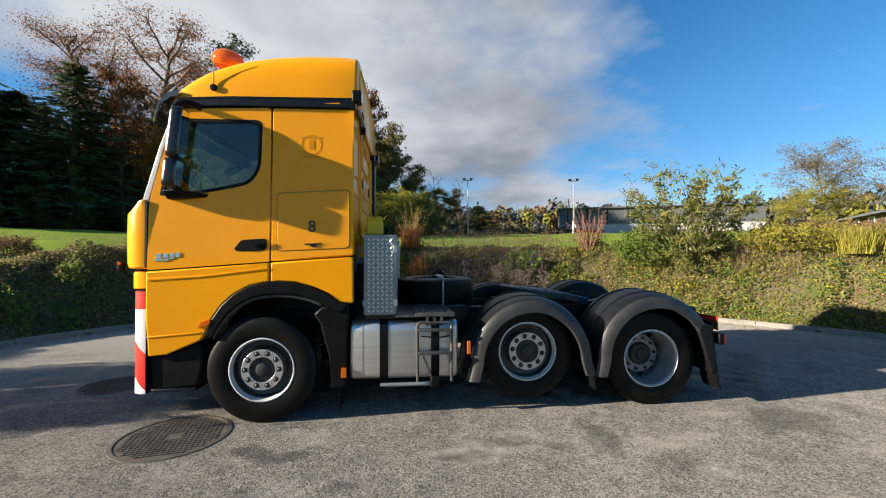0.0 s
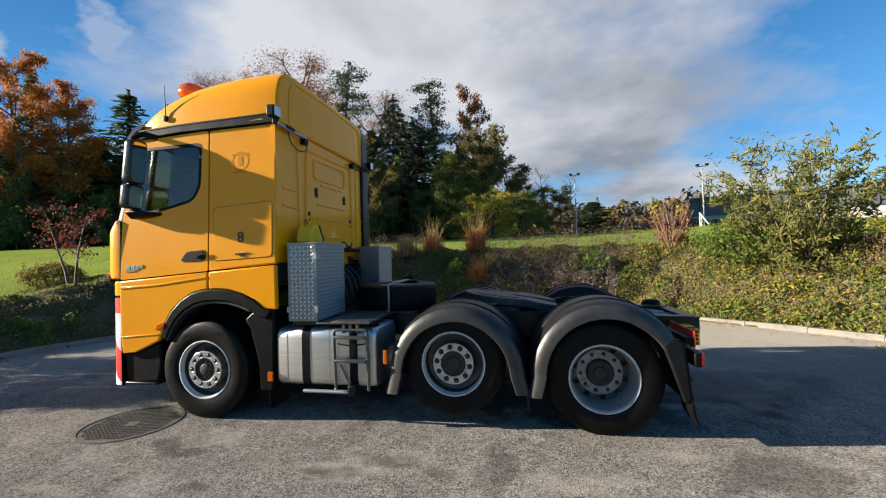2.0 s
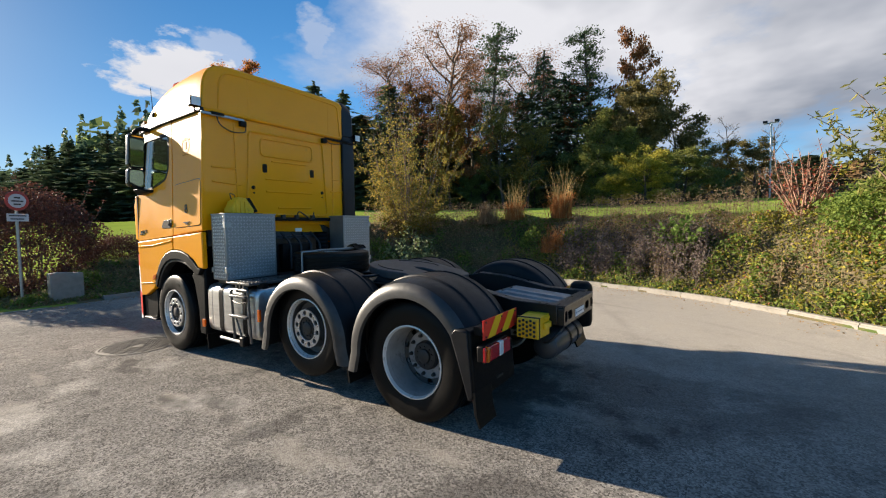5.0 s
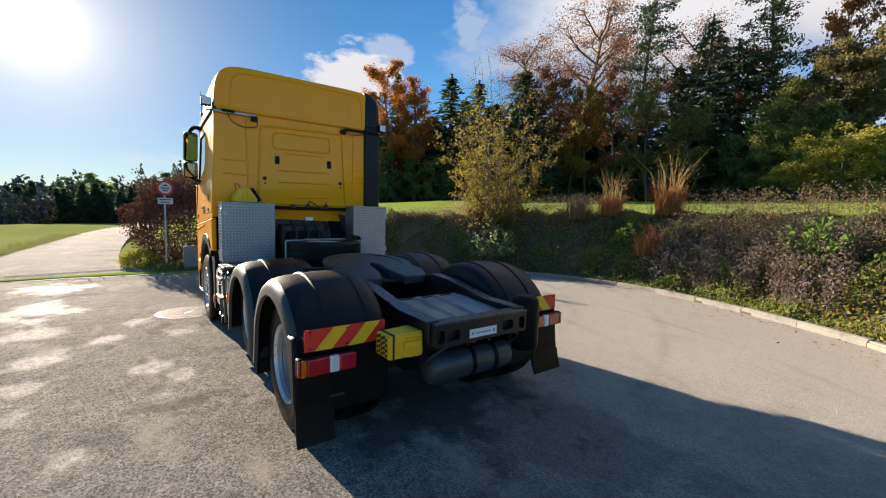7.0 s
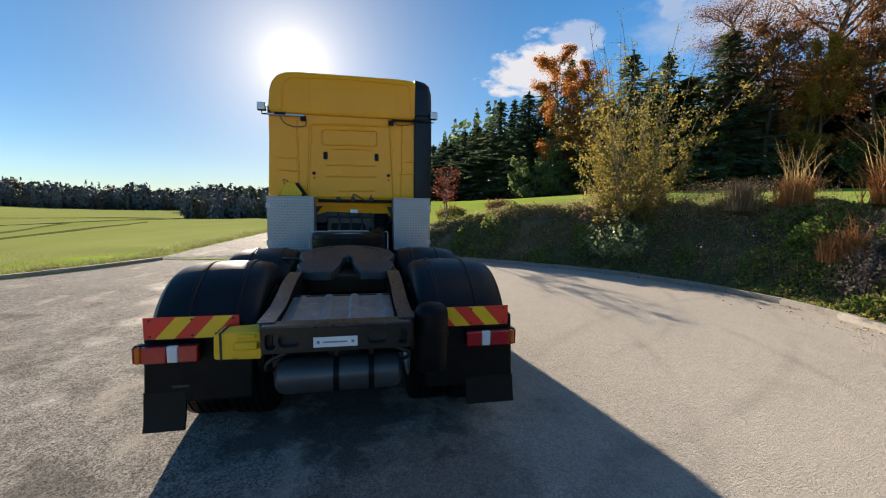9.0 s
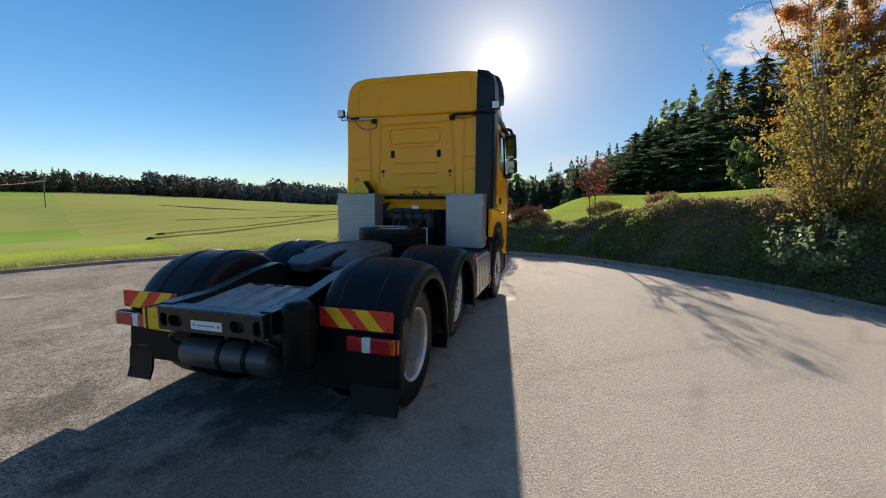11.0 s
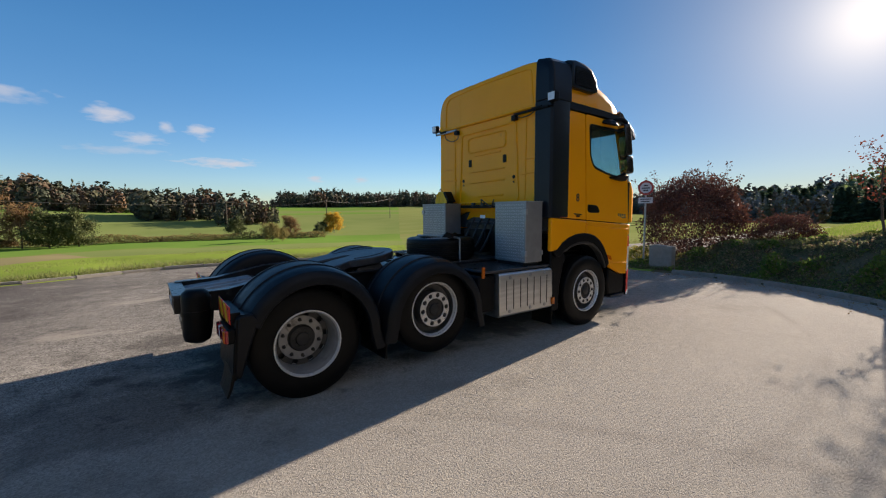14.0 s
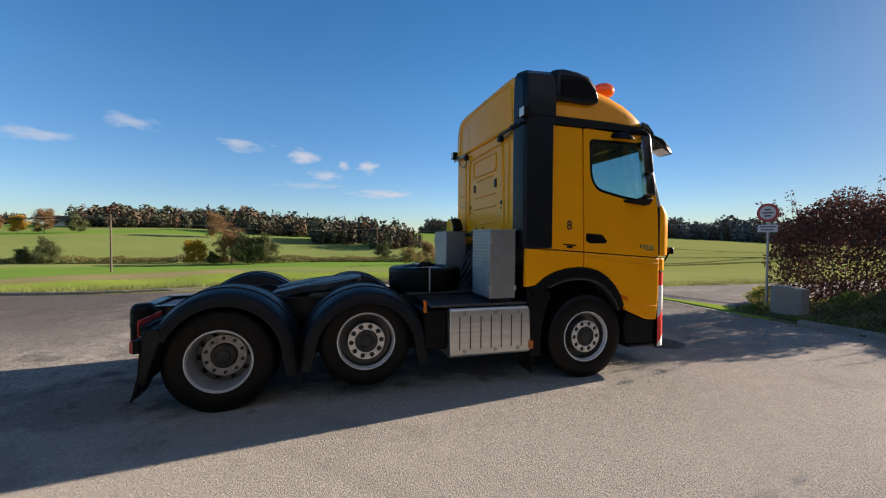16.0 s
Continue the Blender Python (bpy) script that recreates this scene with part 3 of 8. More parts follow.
def pipe(points, r, segs=8, bm=None):
    """A bent round bar through the points."""
    bm = bm or bmesh.new()
    pts = [Vector(p) for p in points]
    rings = []
    up = Vector((0.12, 0.31, 0.94)).normalized()
    for i, p in enumerate(pts):
        d = (pts[min(i + 1, len(pts) - 1)] - pts[max(i - 1, 0)]).normalized()
        a = d.cross(up).normalized()
        b = a.cross(d)
        rings.append([bm.verts.new(p + r * (math.cos(2 * math.pi * k / segs) * a + math.sin(2 * math.pi * k / segs) * b)) for k in range(segs)])
    for a, b in zip(rings, rings[1:]):
        for k in range(segs):
            bm.faces.new((a[k], a[(k + 1) % segs], b[(k + 1) % segs], b[k]))
    bm.faces.new(rings[0])
    bm.faces.new(rings[-1])
    return bm


def round_path(points, radius, steps=5):
    """Cuts the corners of an open path with arcs."""
    pts = [Vector(p) for p in points]
    out = [pts[0]]
    for a, b, c in zip(pts, pts[1:], pts[2:]):
        u, w = (a - b), (c - b)
        k = min(radius, u.length * 0.45, w.length * 0.45)
        s, e = b + u.normalized() * k, b + w.normalized() * k
        out += [s.lerp(b, t).lerp(b.lerp(e, t), t) for t in [i / steps for i in range(steps + 1)]]
    return out + [pts[-1]]


def rounded(points, radius, steps=4):
    """The same for a closed 2D outline."""
    out, n = [], len(points)
    for i in range(n):
        a, b, c = (Vector(points[(i + k) % n]) for k in (-1, 0, 1))
        r = radius[i] if isinstance(radius, (list, tuple)) else radius
        u, w = a - b, c - b
        k = min(r, u.length * 0.45, w.length * 0.45)
        if k < 1e-4:
            out.append(tuple(b))
            continue
        s, e = b + u.normalized() * k, b + w.normalized() * k
        out += [tuple(s.lerp(b, t).lerp(b.lerp(e, t), t)) for t in [j / steps for j in range(steps + 1)]]
    return out


def slab(outline, place, depth, holes=(), bm=None):
    """A flat panel: place(u, v, d) gives the world point of the outline's (u, v) at depth d; holes go right through."""
    bm = bm or bmesh.new()
    layers = []
    for d in (0.0, depth):
        edges = []
        for loop in (outline, *holes):
            vs = [bm.verts.new(place(u, v, d)) for u, v in loop]
            edges += [bm.edges.new((vs[i], vs[(i + 1) % len(vs)])) for i in range(len(vs))]
        layers.append(edges)
        bmesh.ops.triangle_fill(bm, edges=edges, use_beauty=True)
    for e, g in zip(*layers):
        bm.faces.new((e.verts[0], e.verts[1], g.verts[1], g.verts[0]))
    return bm


def loft(rows, close=False, caps=True, bm=None):
    """Skins rows of points."""
    bm = bm or bmesh.new()
    vs = [[bm.verts.new(p) for p in row] for row in rows]
    for a, b in zip(vs, vs[1:]):
        n = len(a)
        for i in range(n if close else n - 1):
            j = (i + 1) % n
            bm.faces.new((a[i], a[j], b[j], b[i]))
    if caps and close:
        bm.faces.new(vs[0])
        bm.faces.new(vs[-1])
    return bm


def cloud(name, verts, faces, material, parent=None, smooth=False):
    """A mesh out of arrays of points and faces."""
    me = bpy.data.meshes.new(name)
    me.from_pydata(np.asarray(verts).tolist(), [], faces if isinstance(faces, list) else np.asarray(faces).tolist())
    if smooth:
        me.shade_smooth()
    return link(name, me, material, parent)


def bars(rows):
    """Plain bars (centre u, centre v, width, height) as outlines."""
    return [[(u - w / 2, v - h / 2), (u + w / 2, v - h / 2), (u + w / 2, v + h / 2), (u - w / 2, v + h / 2)] for u, v, w, h in rows]


def letters(name, body, size, material, m, parent, label="", depth=0.0015):
    """Flat lettering in the built-in font, as a mesh."""
    cu = bpy.data.curves.new(name, "FONT")
    cu.body, cu.size, cu.extrude, cu.align_x, cu.align_y, cu.resolution_u = body, size, depth, "CENTER", "CENTER", 4
    cu.offset = size * 0.012
    tmp = bpy.data.objects.new(name, cu)
    scene.collection.objects.link(tmp)
    dg = bpy.context.evaluated_depsgraph_get()
    dg.update()
    me = bpy.data.meshes.new_from_object(tmp.evaluated_get(dg))
    bpy.data.objects.remove(tmp)
    bpy.data.curves.remove(cu)
    me.materials.clear()
    ob = link(name, me, material, parent)
    ob.matrix_basis = m
    if label:
        ob["label"] = label
    return ob


# ---- the yard and the land round it ----
rng = np.random.default_rng(7)
HUB = np.array([1.5, -1.0])
NORTH_KERB = [(11.6, -1.2), (10.75, 0.2), (10.05, 1.7), (9.3, 2.8), (8.5, 3.75), (7.5, 4.75), (6.5, 5.65), (5.3, 6.4), (4.0, 7.0), (2.6, 7.45), (1.2, 7.55),
              (-0.2, 7.25), (-1.7, 6.65), (-3.1, 5.6), (-4.3, 4.3), (-5.3, 3.05), (-5.85, 1.6), (-6.0, 0.2), (-5.9, -1.2)]
SOUTH_EDGE = [(-6.2, -5.75), (-4.6, -6.45), (-3.4, -7.2), (-2.2, -8.1), (-1.0, -8.9), (0.4, -9.5), (1.9, -9.8), (3.6, -9.85), (5.2, -9.75), (7.2, -9.05), (9.3, -8.8), (11.9, -9.1), (14.5, -9.6)]


def spline(pts, n=8):
    """Catmull-Rom through 2D points."""
    p = [np.array(pts[0]) * 2 - np.array(pts[1])] + [np.array(q, float) for q in pts] + [np.array(pts[-1]) * 2 - np.array(pts[-2])]
    out = []
    for i in range(1, len(p) - 2):
        for k in range(n):
            t = k / n
            a, b, c, d = p[i - 1:i + 3]
            out.append(0.5 * (2 * b + (c - a) * t + (2 * a - 5 * b + 4 * c - d) * t * t + (3 * b - a - 3 * c + d) * t ** 3))
    return out + [p[-2]]


north_line, south_line = spline(NORTH_KERB), spline(SOUTH_EDGE)
YARD = north_line + [np.array(q) for q in ((-6.0, -2.2), (-6.05, -3.4), (-5.95, -4.6), (-6.1, -5.4))] + south_line + [np.array(q) for q in ((15.0, -8.0), (14.8, -5.0), (13.8, -2.8))]


def smooth(a, b, t):
    t = np.clip((t - a) / (b - a), 0, 1)
    return t * t * (3 - 2 * t)


_az = np.array([math.atan2(*(q - HUB)[::-1]) for q in YARD])
_ra = np.array([np.hypot(*(q - HUB)) for q in YARD])
_o = np.argsort(_az)
_az, _ra = _az[_o], _ra[_o]


def edge_radius(az):
    return np.interp(az, _az, _ra, period=2 * math.pi)


def land(az, d):
    """Height of the land at an azimuth, d metres beyond the yard's edge: a bank and meadow to the north, falling fields to the south."""
    deg = np.degrees(az) % 360
    # how far the direction belongs to the bank side, and to the gap where a lane leaves
    bank = smooth(-12, 22, np.where(deg > 270, deg - 360, deg)) * (1 - smooth(171, 183, np.where(deg > 300, 0, deg)))
    up = 0.04 + 0.06 * smooth(0.13, 0.45, d) + 1.66 * smooth(0.25, 2.5, d) + 0.36 * smooth(2.3, 8, d) + 2.1 * smooth(5, 50, d) + (3.2 + 4.3 * smooth(92, 112, np.where(deg > 300, 0, deg))) * smooth(50, 120, d) * (1 - 0.85 * smooth(120, 155, np.where(deg > 300, 0, deg))) + 22 * smooth(110, 420, d) * (1 - smooth(95, 128, np.where(deg > 300, 0, deg)))
    calm = smooth(134, 170, np.where(deg > 300, 0, deg))
    up = up - calm * (1.0 * smooth(0.25, 2.6, d) + 0.12 * smooth(3, 8, d) + 0.3 * smooth(6, 50, d)) * (1 - smooth(60, 110, d))
    south = smooth(205, 240, deg) * (1 - smooth(335, 360, deg))
    down = 0.02 - 0.6 * smooth(2, 20, d) - 2.6 * smooth(12, 62, d) + 4.6 * smooth(75, 190, d) + 8 * smooth(190, 420, d) - 4 * smooth(300, 600, d) + 4.2 * np.exp(-((deg - 290) / 15) ** 2) * smooth(95, 230, d)
    west = 0.02 - 0.5 * smooth(3, 40, d) - 1.6 * smooth(30, 150, d) + 0.8 * smooth(150, 300, d) + 4 * smooth(300, 700, d)
    rest = south * down + (1 - south) * west
    return bank * up + (1 - bank) * rest


def height(x, y):
    az, r = math.atan2(y - HUB[1], x - HUB[0]), math.hypot(x - HUB[0], y - HUB[1])
    d = r - float(edge_radius(az))
    return -0.09 if d < 0 else float(land(np.array(az), np.array(d)))


def build_ground():
    n = 240
    az = np.linspace(-math.pi, math.pi, n, endpoint=False)
    er = edge_radius(az)
    steps = np.array([-0.001, 0.0, 0.15, 0.35, 0.6, 0.9, 1.25, 1.65, 2.1, 2.6, 3.2, 4, 5, 6.5, 8.5, 11, 14, 18, 23, 29, 36, 44, 53, 63, 75, 90, 110, 135, 165, 200, 250, 320, 420, 600, 900, 1500, 3000])
    verts, faces, kinds = [(HUB[0], HUB[1], -0.09)], [], []
    for k, d in enumerate(steps):
        z = np.full(n, -0.09) if k == 0 else land(az, np.full(n, max(d, 0.0)))
        for i in range(n):
            r = er[i] + d
            x, y = HUB[0] + r * math.cos(az[i]), HUB[1] + r * math.sin(az[i])
            wob = noise.noise(Vector((x * 0.35, y * 0.35, 0))) * 0.14 * min(1, max(0, d - 0.3)) + noise.noise(Vector((x * 0.03, y * 0.03, 4))) * 0.5 * smooth(15, 60, d)
            verts.append((x, y, z[i] + wob))
    deg = np.degrees(az) % 360
    for i in range(n):
        j = (i + 1) % n
        faces.append((0, 1 + i, 1 + j))
        kinds.append(1)
        for k in range(len(steps) - 1):
            a, b = 1 + k * n, 1 + (k + 1) * n
            faces.append((a + i, b + i, b + j, a + j))
            d, g = steps[k], deg[i]
            onbank = g < 178 or g > 350
            if onbank:
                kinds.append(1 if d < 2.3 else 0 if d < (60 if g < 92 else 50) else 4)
            elif g < 240:
                kinds.append(0 if d < 3 else 6 if d < 300 else 4)
            else:
                kinds.append(0 if d < 6 else (5 if g > 285 else 3) if d < 17 else 2 if d < 72 else 3 if d < 150 else 2 if d < 190 else 3 if d < 235 else 2 if d < 320 else 4)
    ob = cloud("ground", verts, faces, None)
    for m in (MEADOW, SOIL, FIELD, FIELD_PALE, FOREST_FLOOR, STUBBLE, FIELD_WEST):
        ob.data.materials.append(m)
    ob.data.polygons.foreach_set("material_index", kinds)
    ob.data.shade_smooth()
    tagged(ob, "Rolling green meadow, sown fields and a dark earthen bank", "ground", kind="structure")


build_ground()


def build_yard():
    bm = bmesh.new()
    top = [bm.verts.new((q[0], q[1], 0.0)) for q in YARD]
    hub = bm.verts.new((HUB[0], HUB[1], 0.0))
    low = [bm.verts.new((q[0], q[1], -0.12)) for q in YARD]
    for i in range(len(top)):
        j = (i + 1) % len(top)
        bm.faces.new((hub, top[i], top[j]))
        bm.faces.new((top[i], low[i], low[j], top[j]))
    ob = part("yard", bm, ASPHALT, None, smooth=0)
    tagged(ob, "Worn grey asphalt yard with dark stains, painted truck shade and pale dried patches", "yard", kind="structure")


build_yard()


def build_lane(name, centre, width, label):
    """A strip of asphalt laid on the land."""
    line = spline(centre, 10)
    rows = []
    for i, q in enumerate(line):
        t = line[min(i + 1, len(line) - 1)] - line[max(i - 1, 0)]
        nrm = np.array([-t[1], t[0]]) / np.hypot(*t)
        rows.append([(q[0] + nrm[0] * w, q[1] + nrm[1] * w, max(height(q[0], q[1]), -0.02) * 1.0 + 0.03 if i > 4 else -0.012 + i * 0.008) for w in np.linspace(-width / 2, width / 2, 5) * (1 + 0.55 * math.exp(-i / 6))])
    tagged(part(name, loft(rows), ASPHALT, None, smooth=0), label, "lane", kind="structure")


build_lane("road", [(-5.9, -3.9), (-8, -4.25), (-12, -4.35), (-18, -4.4), (-28, -4.2), (-45, -3.0), (-70, 1.0)], 3.1, "Narrow damp asphalt lane leaving the yard between the fields")
build_lane("road_east", [(14.5, -6.2), (18, -6.4), (26, -7.0), (45, -9.0), (80, -12)], 6.0, "Asphalt lane leading out of the yard")


def build_kerb(name, line, label, stone, height_up, wide, outward):
    """Kerb stones laid end to end along a line, each a piece of its own."""
    kerb = thing(name, label, "kerb", kind="structure")
    dist = np.concatenate([[0], np.cumsum([np.hypot(*(b - a)) for a, b in zip(line, line[1:])])])
    xs, ys = np.array([q[0] for q in line]), np.array([q[1] for q in line])
    bm = boxes((0.004, stone - 0.006, 0, wide, -0.12, height_up))
    bmesh.ops.bevel(bm, geom=[e for e in bm.edges if e.calc_length() > stone * 0.8 and min(v.co.z for v in e.verts) > 0], offset=0.025, segments=2, affect="EDGES")
    me = mesh_of(bm, "kerb_stone")
    me.materials.append(CONCRETE)
    for k in range(int(dist[-1] / stone)):
        a, b = (np.array([np.interp(k * stone + s, dist, xs), np.interp(k * stone + s, dist, ys)]) for s in (0, stone))
        ob = new("kerb_stone", me)
        ob.parent = kerb
        ang = math.degrees(math.atan2(*(b - a)[::-1]))
        ob.matrix_basis = pose(a[0], a[1], rng.uniform(-0.008, 0.008), 0, rng.uniform(-0.4, 0.4), ang + rng.uniform(-0.5, 0.5)) @ Matrix.Diagonal((float(np.hypot(*(b - a)) / stone), outward, 1, 1))
    return kerb


def field_margin(a, b, wide):
    """A low dark furrow edge between two strips of the drilled field."""
    rows = []
    n = 40
    d = (Vector(b) - Vector(a)).normalized()
    for k in range(n + 1):
        x, y = a[0] + (b[0] - a[0]) * k / n, a[1] + (b[1] - a[1]) * k / n
        w = wide * (0.8 + 0.5 * noise.noise(Vector((k * 0.6, wide, 3))))
        x, y = x + 0.3 * noise.noise(Vector((x * 0.08, 1, 0))), y + 0.3 * noise.noise(Vector((x * 0.08, 7, 0)))
        z = height(x, y) + noise.noise(Vector((x * 0.03, y * 0.03, 4))) * 0.5 * float(smooth(15, 60, math.hypot(x - HUB[0], y - HUB[1]) - 14))
        rows.append([(x - d.y * u * w, y + d.x * u * w, z + h) for u, h in ((-0.6, -0.04), (-0.25, 0.10), (0.25, 0.11), (0.6, -0.04))])
    tagged(part("field_margin", loft(rows), FURROW, None), "Dark rough furrow edge between strips of the green field", "field margin", kind="structure")


field_margin((-16, -26), (-75, -49), 0.8)
field_margin((-8.6, -17.6), (-62, -31.7), 0.45)
field_margin((-100, -128), (-116, -36), 2.6)
field_margin((-60, -75), (-84, -36), 1.0)

build_kerb("kerb_north", north_line, "Pale concrete kerb stones curving round the yard", 1.0, 0.10, 0.14, -1)
build_kerb("kerb_south", south_line, "Low concrete kerb stones along the field edge", 1.0, 0.085, 0.15, -1)
build_kerb("gutter", [np.array(q) for q in ((-5.9, -1.3), (-6.0, -2.3), (-6.05, -3.4), (-6.0, -4.6), (-6.1, -5.7))], "Flush concrete gutter stones across the lane mouth", 0.88, 0.012, 0.16, 1)


# ---- plants ----
def diamonds(centres, sizes, ways=None, aspect=0.55, bend=0.25, rnd=rng, flat=0.0):
    """Leaves: four-cornered, slightly folded blades round the centres."""
    n = len(centres)
    a = rnd.normal(size=(n, 3)) if ways is None else ways + rnd.normal(size=(n, 3)) * 0.35
    a /= np.linalg.norm(a, axis=1)[:, None] + 1e-9
    b = rnd.normal(size=(n, 3))
    b[:, 2] *= 1 - flat
    a[:, 2] *= 1 - flat
    a /= np.linalg.norm(a, axis=1)[:, None] + 1e-9
    b -= a * (a * b).sum(1)[:, None]
    b /= np.linalg.norm(b, axis=1)[:, None] + 1e-9
    c = np.cross(a, b)
    s = np.asarray(sizes)[:, None] * 0.5
    v = np.stack([centres - a * s, centres + b * s * aspect + c * s * bend, centres + a * s, centres - b * s * aspect + c * s * bend], 1).reshape(-1, 3)
    f = np.arange(4 * n).reshape(n, 4)
    return v, f


def blades(roots, heights, lean=0.35, width=0.012, rnd=rng):
    """Grass: narrow two-part blades that bend over."""
    n = len(roots)
    az = rnd.uniform(0, 2 * math.pi, n)
    out = np.stack([np.cos(az), np.sin(az), 0 * az], 1)
    side = np.stack([-np.sin(az), np.cos(az), 0 * az], 1) * width
    h = np.asarray(heights)[:, None]
    k = (rnd.uniform(0.1, 1, (n, 1)) * lean) * h
    up = np.array([[0, 0, 1.0]])
    mid, tip = roots + up * h * 0.6 + out * k * 0.35, roots + up * h * 0.95 + out * k
    w = np.clip(h * 1.5, 0.4, 2.0)
    v = np.stack([roots - side * w, roots + side * w, mid + side * w * 0.7, mid - side * w * 0.7, tip], 1).reshape(-1, 3)
    i = np.arange(n)[:, None] * 5
    f = [tuple(r) for r in (i + [[0, 1, 2, 3]]).tolist()] + [tuple(r) for r in (i + [[3, 2, 4]]).tolist()]
    return v, f


class Wood:
    """Gathers tapering limbs into one mesh."""

    def __init__(self, segs=6):
        self.v, self.f, self.segs = [], [], segs

    def limb(self, pts, r0, r1):
        base, n = len(self.v), self.segs
        for i, p in enumerate(pts):
            d = Vector(pts[min(i + 1, len(pts) - 1)]) - Vector(pts[max(i - 1, 0)])
            a = d.orthogonal().normalized()
            b = d.normalized().cross(a)
            r = r0 + (r1 - r0) * i / (len(pts) - 1)
            self.v += [tuple(Vector(p) + r * (math.cos(2 * math.pi * k / n) * a + math.sin(2 * math.pi * k / n) * b)) for k in range(n)]
        for i in range(len(pts) - 1):
            for k in range(n):
                a, b = base + i * n + k, base + i * n + (k + 1) % n
                self.f.append((a, b, b + n, a + n))


def bowed(p, way, length, rnd, n=4, sag=0.0, wob=0.12):
    pts, d = [Vector(p)], Vector(way).normalized()
    for _ in range(n):
        d = (d + Vector(rnd.normal(size=3)) * wob + Vector((0, 0, -sag))).normalized()
        pts.append(pts[-1] + d * length / n)
    return pts


def broadleaf(seed, tall, spread, leaf_mat, label, leaves=2600, leaf=0.30, bare=0.3, low=0.25, limbs=9, clump=0.75, category="tree", name="tree", stems=1, group=""):
    """A trunk that forks into limbs and twigs, with leaf clumps at their ends; bare: the share of twigs without leaves."""
    r = np.random.default_rng(seed)
    tree = thing(name, label, category, group)
    wood, ends = Wood(4), []
    for s in range(stems):
        foot = Vector((0, 0, 0)) if stems == 1 else Vector((*r.normal(size=2) * 0.25 * spread * 0.5, 0))
        lean = Vector((*(r.normal(size=2) * (0.05 if stems == 1 else 0.32)), 1))
        trunk = bowed(foot, lean, tall * 0.82 * r.uniform(0.85, 1.05), r, 8, wob=0.06)
        thick = tall * 0.018 / math.sqrt(stems)
        wood.limb(trunk, thick, thick * 0.2)
        for k in range(limbs):
            t = low + (1 - low) * (k + r.uniform(0, 0.8)) / limbs
            at = trunk[min(7, int(t * 8))].lerp(trunk[min(8, int(t * 8) + 1)], t * 8 % 1)
            az = k * 2.4 + r.uniform(-0.5, 0.5)
            reach = spread * (1.15 - 0.55 * abs(t - 0.45) * 1.6) * r.uniform(0.7, 1.1) * (1.0 if stems == 1 else 0.6)
            limb = bowed(at, (math.cos(az), math.sin(az), 0.35 + 0.9 * t), reach, r, 4, wob=0.14)
            wood.limb(limb, thick * 0.42 * (1.1 - t * 0.6), thick * 0.10)
            for q in range(5):
                p = limb[2 + q % 3]
                a2 = az + r.uniform(-1.1, 1.1)
                twig = bowed(p, (math.cos(a2), math.sin(a2), r.uniform(-0.1, 0.9)), reach * r.uniform(0.3, 0.55), r, 3, wob=0.2)
                wood.limb(twig, thick * 0.12, thick * 0.03)
                ends += [(twig[-1], q), (twig[1], q)]
                for _ in range(2):
                    tw = bowed(twig[2], (*r.normal(size=2), r.uniform(0, 1.2)), reach * 0.25, r, 2, wob=0.2)
                    wood.limb(tw, thick * 0.05, thick * 0.015)
                    ends.append((tw[-1], q))
        ends.append((trunk[-1], 0))
    cloud("trunk", wood.v, wood.f, BARK, tree, smooth=True)
    keep = [e for e, _ in ends if r.uniform() > bare]
    if leaves and keep:
        c = np.array([tuple(e) for e in keep])
        each = r.integers(0, len(c), leaves)
        pos = c[each] + r.normal(size=(leaves, 3)) * clump * np.array([1, 1, 0.7]) * spread * 0.16 * r.uniform(0.5, 1.25, len(c))[each][:, None]
        pos[:, 2] = np.maximum(pos[:, 2], 0.08 * tall * r.uniform(0.2, 1, leaves))
        v, f = diamonds(pos, leaf * r.uniform(0.6, 1.3, leaves), aspect=0.62, rnd=r)
        cloud("crown", v, f, leaf_mat, tree)
    return tree


